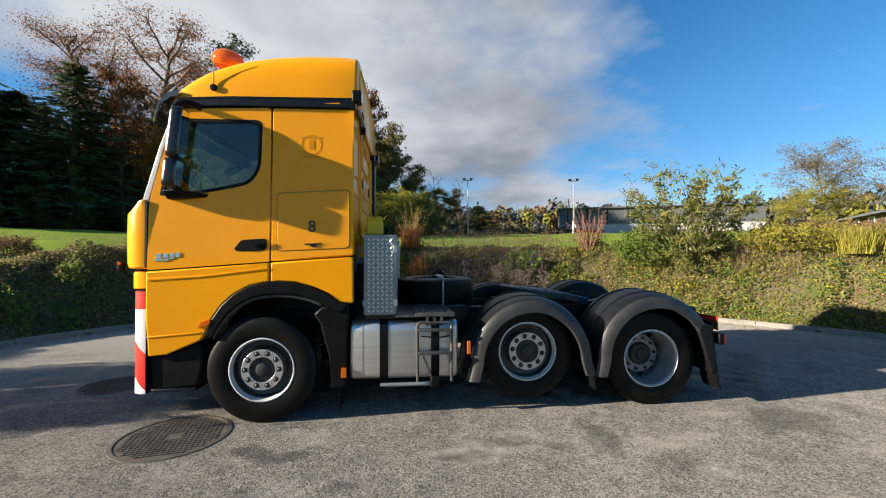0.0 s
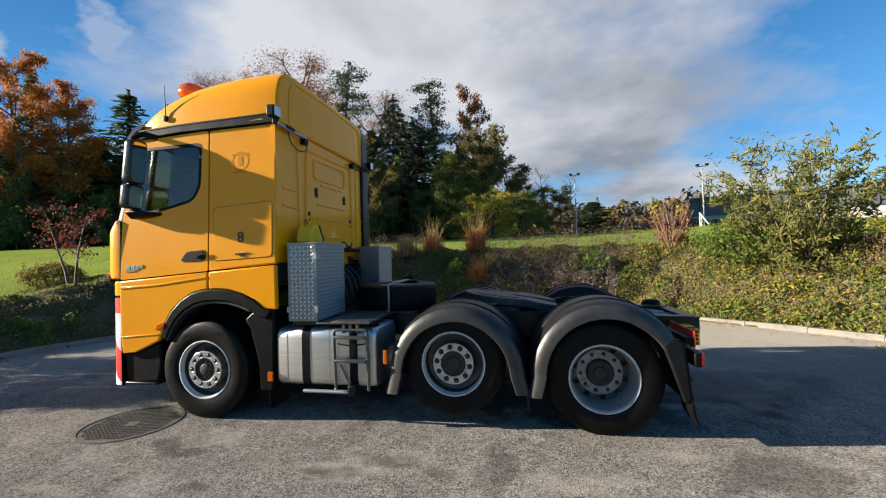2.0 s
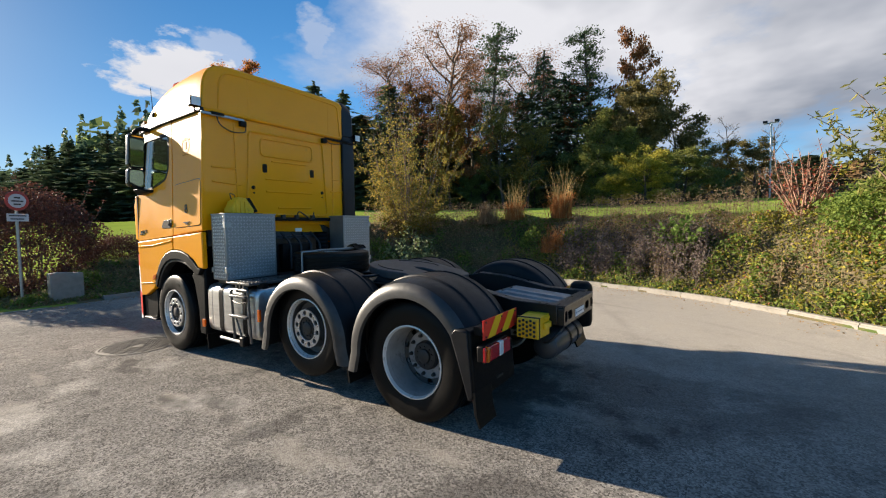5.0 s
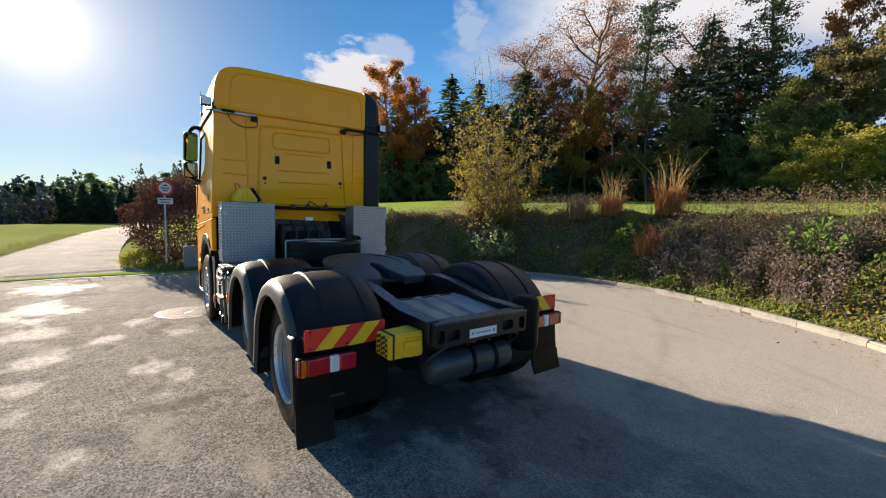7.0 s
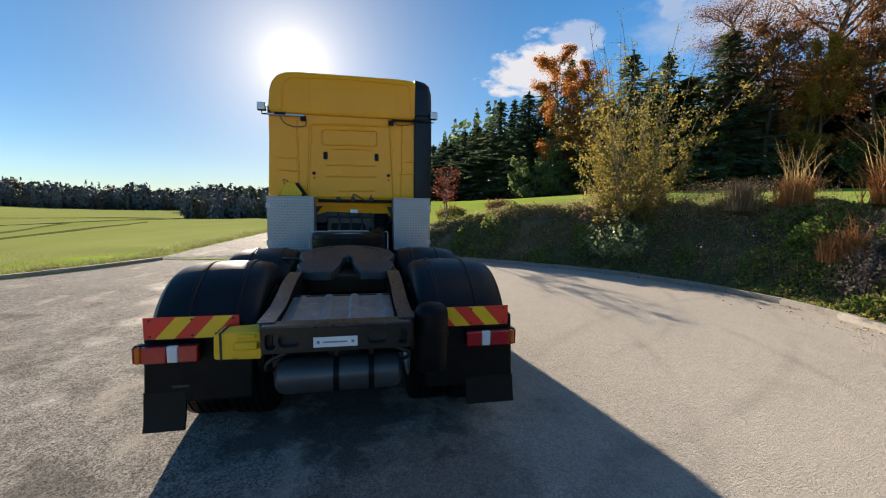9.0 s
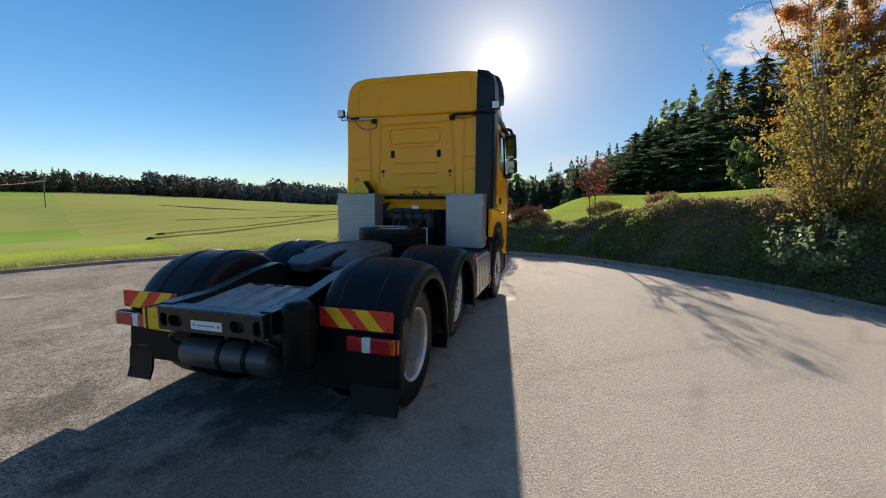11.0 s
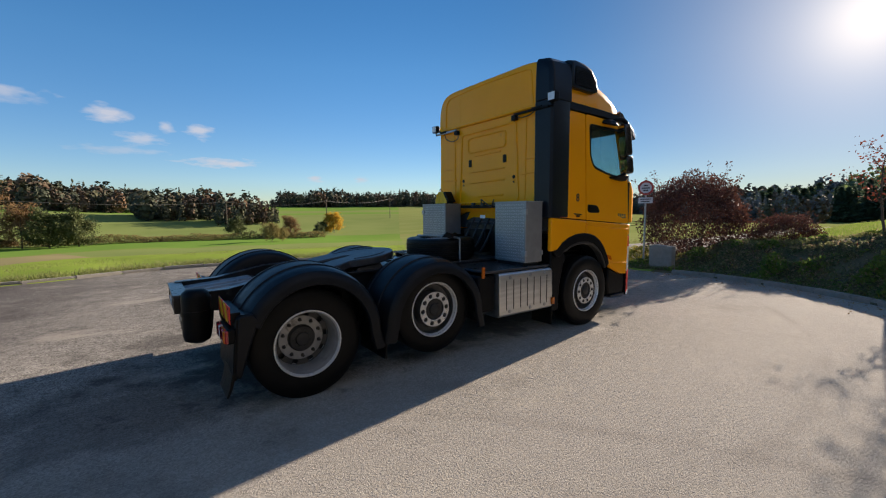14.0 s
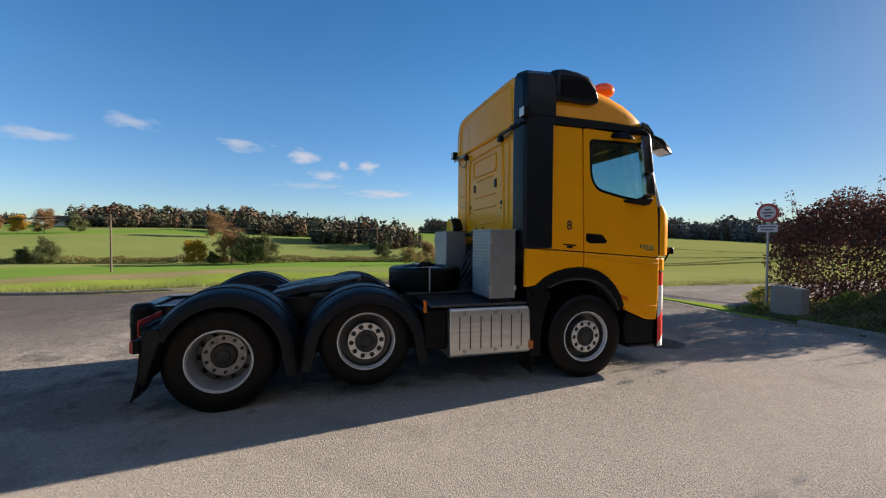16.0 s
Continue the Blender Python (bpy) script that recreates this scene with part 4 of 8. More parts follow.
def spruce(seed, tall, wide, label, mat=None, droop=0.35, gap=0.0, category="spruce", bottom=0.06, taper=0.85, lush=1.0):
    """A straight stem with uneven whorls of drooping boughs, each hung with short needle sprays."""
    r = np.random.default_rng(seed)
    tree = thing("spruce", label, category)
    wood, pos, way, size = Wood(3), [], [], []
    wood.limb([(0, 0, 0), (0.05, 0, tall * 0.5), (0, 0.03, tall)], tall * 0.012, tall * 0.002)
    z = tall * bottom
    while z < tall * 0.985:
        t = z / tall
        reach = wide * (1 - t) ** taper * r.uniform(0.72, 1.12) * min(1.0, 0.65 + 2.2 * (t - bottom)) + 0.10
        for k in range(7):
            if r.uniform() < gap:
                continue
            az = k * 0.898 + r.uniform(0, 0.8) + z * 1.7
            long = reach * r.uniform(0.55, 1.15)
            bough = bowed((0, 0, z), (math.cos(az), math.sin(az), 0.32 * t - 0.02), long, r, 4, sag=droop * 0.22, wob=0.05)
            wood.limb([bough[0], bough[2], bough[4]], 0.020 + 0.015 * (1 - t), 0.006)
            m = max(3, int(15 * lush * long / 1.6))
            for _ in range(m):
                u = (0.12 + 0.88 * r.uniform() ** 0.8) * 4
                p = bough[min(3, int(u))].lerp(bough[min(4, int(u) + 1)], u % 1)
                side = r.normal() * 0.16 * long * (1.1 - u / 4.6)
                pos.append((p.x - math.sin(az) * side, p.y + math.cos(az) * side, p.z - abs(r.normal()) * 0.10 - 0.04))
                way.append((math.cos(az) * 0.8 - math.sin(az) * side * 0.6, math.sin(az) * 0.8 + math.cos(az) * side * 0.6, -droop * r.uniform(0.6, 2.2)))
                size.append(r.uniform(0.34, 0.66) * (0.75 + 0.25 * (1 - t)) / math.sqrt(lush))
        z += tall * r.uniform(0.017, 0.027)
    for k in range(10):
        pos.append((0, 0, tall * (0.965 + 0.004 * k)))
        way.append((r.normal() * 0.3, r.normal() * 0.3, 1.0))
        size.append(0.35)
    cloud("trunk", wood.v, wood.f, BARK, tree, smooth=True)
    v, f = diamonds(np.array(pos), np.array(size), np.array(way), aspect=0.42, rnd=r)
    cloud("crown", v, f, mat or L_SPRUCE, tree)
    return tree


def pine(seed, tall, wide, label):
    """A tall bare reddish stem with flat needle clumps in its upper half."""
    r = np.random.default_rng(seed)
    tree = thing("pine", label, "pine tree")
    wood, pos = Wood(6), []
    stem = bowed((0, 0, 0), (0.02, 0.02, 1), tall, r, 8, wob=0.025)
    wood.limb(stem, tall * 0.014, tall * 0.004)
    for k in range(26):
        t = 0.42 + 0.57 * k / 25
        at = stem[min(7, int(t * 8))].lerp(stem[min(8, int(t * 8) + 1)], t * 8 % 1)
        az = k * 2.4 + r.uniform(-0.6, 0.6)
        reach = wide * (1.25 - t) * r.uniform(0.5, 1.2)
        bough = bowed(at, (math.cos(az), math.sin(az), 0.25), reach, r, 3, wob=0.15)
        wood.limb(bough, tall * 0.004, tall * 0.0015)
        for _ in range(5):
            c = np.array(bough[-1 - int(r.integers(0, 2))]) + r.normal(size=3) * (0.28 * wide * 0.6, 0.28 * wide * 0.6, 0.18)
            pos.append(c + r.normal(size=(34, 3)) * (0.46, 0.46, 0.2))
    cloud("trunk", wood.v, wood.f, BARK, tree, smooth=True)
    pos = np.concatenate(pos)
    v, f = diamonds(pos, r.uniform(0.28, 0.55, len(pos)), aspect=0.4, rnd=r)
    cloud("crown", v, f, L_PINE, tree)
    return tree


def bush(seed, wide, deep, tall, leaf_mat, label, n=14000, leaf=0.07, aspect=0.55, ragged=0.28, name="shrub", category="shrub", group="", sprays=0):
    """A dense shrub: stems inside, leaves packed towards a lumpy, ragged outline, some loose sprays above it."""
    r = np.random.default_rng(seed)
    ob = thing(name, label, category, group)
    wood = Wood(5)
    for k in range(14):
        az = k * 2.4
        st = bowed((0.12 * wide * math.cos(az), 0.12 * deep * math.sin(az), 0), (0.5 * math.cos(az) * wide / tall, 0.5 * math.sin(az) * deep / tall, 1), tall * r.uniform(0.6, 0.92), r, 5, wob=0.12)
        wood.limb(st, 0.02, 0.006)
    d = r.normal(size=(n, 3))
    d /= np.linalg.norm(d, axis=1)[:, None]
    d[:, 2] = np.abs(d[:, 2]) * np.where(r.uniform(size=n) < 0.35, -0.9, 1)
    lump = np.array([noise.noise(Vector(q) * 2.1 + Vector((seed, 0, 0))) + 0.5 * noise.noise(Vector(q) * 5.0 + Vector((0, seed, 0))) for q in d.tolist()])
    rad = (1 + ragged * lump) * r.uniform(0.25, 1, n) ** 0.33
    pos = np.stack([d[:, 0] * rad * wide, d[:, 1] * rad * deep, tall * 0.46 + d[:, 2] * rad * tall * 0.54], 1)
    pos[:, 2] = np.abs(pos[:, 2])
    if sprays:
        more = []
        for _ in range(sprays):
            a, q = r.uniform(0, 6.283), r.uniform(0.2, 0.85)
            st = bowed((q * wide * math.cos(a), q * deep * math.sin(a), tall * r.uniform(0.55, 0.8)), (0.5 * math.cos(a), 0.5 * math.sin(a), 1.2), tall * r.uniform(0.2, 0.42), r, 4, sag=0.05, wob=0.1)
            wood.limb(st, 0.007, 0.003)
            for p in st[1:]:
                more.append(np.array(p) + r.normal(size=(9, 3)) * 0.05)
        pos = np.concatenate([pos] + more)
    cloud("branchwork", wood.v, wood.f, TWIG, ob, smooth=True)
    v, f = diamonds(pos, leaf * r.uniform(0.6, 1.35, len(pos)), aspect=aspect, rnd=r)
    cloud("foliage", v, f, leaf_mat, ob)
    return ob


def fan_shrub(seed, tall, spread, leaf_mat, label, stems=26, leaf=0.085, name="shrub", arch=0.0, each=1500, bare_top=0.25, aspect=0.6, twig=None):
    """Many stems that fan out from one foot, with side twigs; leaves sit along the twigs, thinning to bare tips."""
    r = np.random.default_rng(seed)
    ob = thing(name, label, "shrub")
    wood, pos = Wood(5), []
    for k in range(stems):
        az, out = k * 2.4 + r.uniform(-0.4, 0.4), math.sqrt((k + 0.5) / stems)
        long = tall * r.uniform(0.78, 1.04) * (1.0 - 0.30 * out)
        st = bowed((0.12 * math.cos(az), 0.12 * math.sin(az), 0), (out * spread / tall * math.cos(az), out * spread / tall * math.sin(az), 1), long, r, 9, sag=arch, wob=0.07)
        wood.limb(st, 0.026, 0.004)
        twigs = []
        for q in range(11):
            u = 0.10 + 0.86 * q / 10
            p = st[min(8, int(u * 9))].lerp(st[min(9, int(u * 9) + 1)], u * 9 % 1)
            a2 = az + r.uniform(-1.6, 1.6)
            tw = bowed(p, (math.cos(a2), math.sin(a2), r.uniform(0.1, 1.1)), spread * r.uniform(0.18, 0.42) * (1.15 - 0.75 * u), r, 4, sag=arch, wob=0.16)
            wood.limb(tw, 0.007, 0.002)
            twigs.append((tw, u))
        for tw, u in twigs:
            n = int(each / 11 * max(0.04, min(1.0, (1 - u) / bare_top)) * r.uniform(0.4, 1.5))
            w = r.uniform(0, 3.999, n)
            at = np.array([tuple(tw[int(v)].lerp(tw[int(v) + 1], v % 1)) for v in w]).reshape(-1, 3)
            pos.append(at + r.normal(size=(n, 3)) * np.array([0.075, 0.075, 0.06]))
    cloud("branchwork", wood.v, wood.f, twig or TWIG, ob, smooth=True)
    pos = np.concatenate(pos)
    pos[:, 2] = np.abs(pos[:, 2])
    v, f = diamonds(pos, leaf * r.uniform(0.6, 1.35, len(pos)), aspect=aspect, rnd=r)
    cloud("foliage", v, f, leaf_mat, ob)
    return ob


def stand(tree, x, y, scale=1.0, turn=0.0, sink=0.15, z=None, stretch=1.0):
    tree.matrix_basis = pose(x, y, (height(x, y) if z is None else z) - sink, 0, 0, turn) @ Matrix.Diagonal((scale, scale, scale * stretch, 1))
    return tree


def again(tree, x, y, scale=1.0, turn=0.0, sink=0.15, stretch=1.0):
    ob = copy_thing(tree, pose(x, y, height(x, y) - sink, 0, 0, turn))
    ob.scale = (scale, scale, scale * stretch)
    return ob


def polar(eye, az, dist):
    return eye[0] + dist * math.cos(radians(az)), eye[1] + dist * math.sin(radians(az))


EYE = (5.0, -1.0)


# ---- the wood north of the meadow ----
def crown_top(tree):
    """Height and greatest half-width of a tree as it was built."""
    pts = np.concatenate([np.array([tuple(v.co) for v in ob.data.vertices]) for ob in tree.children])
    return float(np.percentile(pts[:, 2], 99.9)), float(np.percentile(np.hypot(pts[:, 0], pts[:, 1]), 96))


def fitted(tree, eye, az, el, dist, wide):
    """Stands a tree at a bearing and distance, scaled to reach an elevation and a half-width."""
    x, y = polar(eye, az, dist)
    z = height(x, y) - 0.3
    top, half = crown_top(tree)
    tree.matrix_basis = pose(x, y, z, 0, 0, az * 37) @ Matrix.Diagonal((wide / half, wide / half, (1.62 + dist * math.tan(radians(el)) - z) / top, 1))
    return tree


# two standpoints from which the wood's skyline is laid out by bearing and elevation
FROM_EAST, FROM_SOUTH = (7.15, -1.98), (4.27, -4.54)


def wood_edge():
    """Trees of the wood's edge: spruces, tall pines, beeches in rust and gold, oaks and dark undergrowth."""
    kinds = {
        "spruce": spruce(1, 22, 3.4, "Tall dark green spruce at the wood's edge", lush=0.55),
        "ragged": spruce(2, 22, 4.6, "Broad ragged dark spruce before the wood", droop=0.6, gap=0.06, taper=0.62, lush=0.7),
        "slim": spruce(5, 21, 2.4, "Slender dark spruce in the autumn wood", gap=0.12, bottom=0.2, lush=0.6),
        "distant": spruce(6, 16, 3.0, "Dark spruce in the wood falling away to the west", lush=0.16),
        "pine": pine(3, 25.5, 4.4, "Tall Scots pine with a bare upper stem"),
        "beech": broadleaf(11, 18, 3.4, L_COPPER, "Beech with thin copper-coloured autumn leaves and bare twigs", 17000, 0.11, 0.06, low=0.3, limbs=22, clump=0.8),
        "brown": broadleaf(18, 17, 3.2, L_COPPER, "Copper-brown beech rising behind the wood's edge", 7200, 0.27, 0.05, low=0.2, limbs=15, clump=0.62),
        "orange": broadleaf(12, 15.5, 2.6, L_RUST, "Bright orange autumn tree at the wood's edge", 24000, 0.145, 0.02, low=0.14, limbs=16, clump=0.62),
        "gold": broadleaf(13, 14, 3.0, L_GOLD, "Autumn tree with golden brown foliage", 11000, 0.20, 0.06, limbs=12, clump=0.55),
        "grey": broadleaf(15, 13, 3.0, L_DULL, "Loose olive-brown tree thinning towards its top", 9000, 0.18, 0.15, low=0.12, limbs=14, clump=0.55),
        "green": broadleaf(14, 12.5, 3.2, L_MOSS, "Dense dull green deciduous tree at the wood's edge", 11000, 0.28, 0.0, low=0.08, limbs=15, clump=0.70),
        "oak": broadleaf(19, 14, 3.6, L_OAK, "Dark brown-green oak at the end of the wood", 8800, 0.30, 0.02, low=0.12, limbs=13, clump=0.6),
        "yellow": broadleaf(20, 8.0, 2.8, L_OLIVE, "Bushy yellow-green tree before the dark wood", 10000, 0.22, 0.0, low=0.06, limbs=12, clump=0.55),
        "dark": broadleaf(16, 9.0, 2.8, L_DARK, "Dark green undergrowth tree in the shaded wood edge", 2600, 0.44, 0.0, low=0.05, limbs=9, clump=0.75),
        "bare": broadleaf(17, 17, 3.0, L_BROWN, "Nearly bare grey autumn tree", 500, 0.16, 0.75, limbs=13),
    }
    size = {k: crown_top(t) for k, t in kinds.items()}
    used = set()

    def put(kind, eye, az, el, dist, wide):
        wide *= 1.2 if kind in ("spruce", "slim", "ragged", "pine", "distant", "beech", "brown", "orange", "gold") else 1.0
        x, y = polar(eye, az, dist)
        z = height(x, y) - 0.3
        top, half = size[kind]
        up = (1.65 + dist * math.tan(radians(el)) - z) / top
        m = pose(x, y, z, 0, 0, az * 37) @ Matrix.Diagonal((wide / half, wide / half, up, 1))
        if kind in used:
            copy_thing(kinds[kind], m)
        else:
            used.add(kind)
            kinds[kind].matrix_basis = m
    for kind, az, el, dist, wide in (
            ("spruce", 150.3, 19.0, 68, 3.0), ("spruce", 153.4, 15.8, 70, 3.2), ("spruce", 155.6, 15.4, 70, 3.1), ("slim", 157.5, 14.4, 74, 2.6), ("spruce", 159.4, 14.6, 76, 3.2), ("slim", 161.3, 12.4, 82, 2.8),
            ("spruce", 162.6, 11.4, 86, 3.3), ("spruce", 164.4, 10.8, 90, 3.2), ("slim", 166.0, 10.2, 96, 3.0), ("spruce", 167.4, 9.4, 100, 3.4), ("spruce", 168.9, 8.8, 104, 3.4), ("slim", 170.4, 7.2, 115, 3.0), ("spruce", 172.0, 6.0, 130, 3.4), ("spruce", 174.2, 5.2, 140, 3.5),
            ("spruce", 176.5, 4.7, 150, 3.5), ("spruce", 179.0, 4.2, 160, 3.5),
            ("spruce", 143.0, 18.9, 64, 3.1), ("spruce", 139.2, 18.2, 66, 3.0), ("slim", 136.8, 17.4, 66, 2.6), ("spruce", 133.1, 19.5, 60, 3.5), ("slim", 145.6, 15.6, 68, 2.6), ("spruce", 141.0, 16.0, 70, 3.0), ("slim", 123.6, 18.6, 74, 2.4), ("slim", 126.3, 17.4, 74, 2.4),
            ("ragged", 111.6, 22.2, 66, 4.6), ("ragged", 109.0, 17.4, 64, 3.4), ("spruce", 114.6, 18.2, 67, 3.0), ("slim", 103.4, 16.0, 72, 2.6),
            ("pine", 119.6, 25.7, 66, 4.2), ("pine", 105.0, 20.9, 66, 3.4),
            ("beech", 129.6, 23.0, 64, 6.4), ("beech", 126.0, 19.6, 70, 5.6), ("brown", 107.4, 19.4, 66, 3.6), ("brown", 99.8, 17.4, 67, 3.4), ("bare", 122.6, 18.4, 72, 4.4), ("beech", 115.5, 16.5, 72, 4.6),
            ("orange", 147.9, 18.3, 62, 3.4), ("orange", 150.6, 14.2, 63, 2.6), ("brown", 129.0, 14.5, 60, 3.6), ("gold", 124.8, 16.2, 61, 3.0), ("gold", 127.0, 12.5, 60, 2.6), ("brown", 121.5, 13.5, 62, 3.2),
            ("grey", 117.4, 16.2, 57, 3.8), ("grey", 114.2, 11.5, 57, 3.0), ("green", 105.2, 15.0, 58, 4.6), ("green", 101.4, 10.5, 57, 3.4), ("dark", 108.2, 10.0, 57, 3.0)):
        put(kind, FROM_EAST, az, el, dist, wide)
    for kind, az, el, dist, wide in (
            ("oak", 99.2, 16.3, 64, 4.2), ("oak", 95.8, 14.0, 63, 4.2), ("oak", 92.9, 11.2, 63, 3.4), ("oak", 97.5, 12.5, 60, 3.6), ("grey", 90.6, 8.9, 66, 2.8), ("gold", 89.0, 8.2, 70, 2.6), ("yellow", 95.5, 9.1, 43, 3.2), ("yellow", 98.4, 7.3, 44, 2.4), ("green", 92.0, 7.6, 52, 2.8), ("green", 99.8, 9.2, 52, 3.0),
            ("dark", 88.0, 6.6, 66, 3.2), ("bare", 87.4, 8.6, 74, 2.4), ("oak", 85.8, 7.4, 80, 3.4), ("slim", 81.4, 7.6, 95, 2.4), ("bare", 84.0, 8.3, 86, 2.6)):
        put(kind, FROM_SOUTH, az, el, dist, wide)
    # the shaded foot of the wood
    r = np.random.default_rng(21)
    for k in range(26):
        put("dark", FROM_EAST, 102.5 + k * 2.15 + r.uniform(-0.5, 0.5), r.uniform(6.8, 10.2), r.uniform(58, 62), r.uniform(2.6, 3.6))
    for rank in range(2):
        for k in range(27):
            az = 166.5 + k * 1.05 + r.uniform(-0.4, 0.4)
            put("distant", FROM_EAST, az, float(np.interp(az, (166, 172, 178, 186, 196), (8.8, 5.8, 5.1, 4.5, 3.9))) * r.uniform(0.76, 1.04), np.interp(az, (166, 172, 180), (108, 140, 160)) + rank * 8, r.uniform(1.7, 2.6))
    for k in range(12):
        put(("spruce", "slim")[k % 2], FROM_EAST, 118 + k * 2.7, 14.0 * r.uniform(0.9, 1.08), 74 + r.uniform(-2, 3), 3.0)
    for k in range(9):
        put("dark", FROM_EAST, 155.5 + k * 1.9, 7.4 - 0.45 * k, 66 + 5 * k, 3.4)


wood_edge()


def far_wood(name, label, stripes, mats, seed):
    """A distant wood as one mass: rounded crowns and a few conifer spires made of leaf clumps, rank behind rank, closed down to the ground."""
    r = np.random.default_rng(seed)
    tufts = [[] for _ in mats]

    def shingle(which, at, out, size):
        """Leafy tufts laid over a crown like shingles: each faces outwards, a little askew."""
        out = out + r.normal(size=out.shape) * 0.38
        out /= np.linalg.norm(out, axis=1)[:, None]
        u = np.cross(out, r.normal(size=out.shape))
        u /= np.linalg.norm(u, axis=1)[:, None]
        w = np.cross(out, u) * 0.7
        size = size[:, None]
        tufts[which].append(np.stack([at - u * size, at - w * size, at + u * size, at + w * size], 1))

    for az0, az1, dist, tall, pointed, ranks, base in stripes:
        n = int(abs(az1 - az0) * math.pi / 180 * dist / (tall * 0.135)) + 1
        for rank in range(ranks):
            for k in range(n):
                az = az0 + (az1 - az0) * (k + r.uniform(0, 1)) / n
                dd = dist * (1 + 0.045 * rank) + r.uniform(-1, 1) * tall * 0.5
                x, y = polar(HUB, az, dd)
                swell = 0.86 + 0.30 * noise.noise(Vector((az * 0.22, rank * 0.3, seed)))
                h = tall * (1 + 0.13 * rank) * swell * r.uniform(0.70, 1.10)
                if name == "far_wood_south" and -104 < az < -99:
                    h *= 0.45 + 0.55 * (az + 104) / 5
                z0 = (height(x, y) if base is None else base) - 0.05 * h
                spire = r.uniform() < pointed * (0.6 + 0.8 * (noise.noise(Vector((az * 0.35, 5, seed))) > 0))
                foot = np.array([[x, y, z0]])
                if spire:
                    h *= r.uniform(0.95, 1.10)
                    t = r.uniform(0.0, 1, 90) ** 0.8
                    a = r.uniform(0, 6.283, 90)
                    rad = h * 0.19 * (1.01 - t) ** 0.9 * r.uniform(0.7, 1.1, 90)
                    shingle(0, foot + np.stack([rad * np.cos(a), rad * np.sin(a), t * h], 1), np.stack([np.cos(a), np.sin(a), 0 * a + 0.35], 1), h * r.uniform(0.045, 0.088, 90) * (1.1 - 0.75 * t))
                else:
                    wide = r.uniform(0.19, 0.30) * h
                    c = r.normal(size=(104, 3))
                    c /= np.linalg.norm(c, axis=1)[:, None]
                    lump = 0.86 + 0.26 * np.array([noise.noise(Vector(q) * 1.9 + Vector((x, y, 0))) for q in c.tolist()]) + r.normal(size=104) * 0.05
                    at = c * lump[:, None]
                    shingle(int(r.integers(0, len(mats))), foot + np.stack([at[:, 0] * wide, at[:, 1] * wide, np.maximum(0.02, 0.50 + 0.5 * at[:, 2]) * h], 1), c, h * r.uniform(0.050, 0.096, 104))
    ob = thing(name, label, "woodland", kind="stuff")
    # the closed, dark inside of the wood behind the front crowns
    for az0, az1, dist, tall, pointed, ranks, base in stripes:
        rows = []
        m = int(abs(az1 - az0) * math.pi / 180 * dist / (tall * 0.12)) + 2
        for k in range(m + 1):
            az = az0 + (az1 - az0) * k / m
            x, y = polar(HUB, az, dist * (1 + 0.022 * ranks))
            x2, y2 = polar(HUB, az, dist * (1 + 0.05 * ranks))
            z0 = (height(x, y) if base is None else base) - 1.0
            swell = 0.86 + 0.30 * noise.noise(Vector((az * 0.22, 0.6, seed)))
            end = min(1.0, 0.25 + 0.12 * min(k, m - k))
            h = tall * swell * (0.74 + 0.16 * noise.noise(Vector((az * dist * 0.006, 3, seed))) + r.uniform(-0.05, 0.05)) * end
            rows.append([(x, y, z0), (x, y, z0 + h * 0.8), ((x + x2) / 2, (y + y2) / 2, z0 + h), (x2, y2, z0 + h * 0.8), (x2, y2, z0)])
        tagged(part("inner_wood", loft(rows), mats[0], ob, smooth=0), kind="stuff")
    for q, m in zip(tufts, mats):
        if q:
            v = np.concatenate(q).reshape(-1, 3)
            tagged(cloud("crowns", v, np.arange(len(v)).reshape(-1, 4).tolist(), m, ob), kind="stuff")
    return ob


far_wood("wood_mass", "Shaded inner part of the mixed autumn wood", [(86, 96, 90, 7, 0.2, 2, None), (96, 128, 94, 13, 0.45, 2, None), (128, 154, 98, 14, 0.6, 2, None)], (L_SPRUCE, L_DARK, L_OAK, L_OAK, L_DARK, L_COPPER), 31)
far_wood("spruce_mass", "Dark spruce wood falling away towards the west", [(148, 168, 94, 18.5, 0.8, 4, None), (163, 178, 130, 17, 0.8, 3, None), (172, 188, 175, 15, 0.6, 3, None)], (L_SPRUCE, L_SPRUCE, L_DARK), 35)
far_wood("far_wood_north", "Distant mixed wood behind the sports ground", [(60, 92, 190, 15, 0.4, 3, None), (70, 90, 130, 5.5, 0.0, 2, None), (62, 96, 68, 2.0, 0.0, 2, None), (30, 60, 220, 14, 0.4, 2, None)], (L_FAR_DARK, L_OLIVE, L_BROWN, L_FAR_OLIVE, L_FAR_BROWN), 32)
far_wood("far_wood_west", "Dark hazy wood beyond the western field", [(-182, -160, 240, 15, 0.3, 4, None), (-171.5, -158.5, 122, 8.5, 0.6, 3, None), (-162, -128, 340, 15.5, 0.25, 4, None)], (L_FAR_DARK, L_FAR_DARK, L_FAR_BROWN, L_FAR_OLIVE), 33)
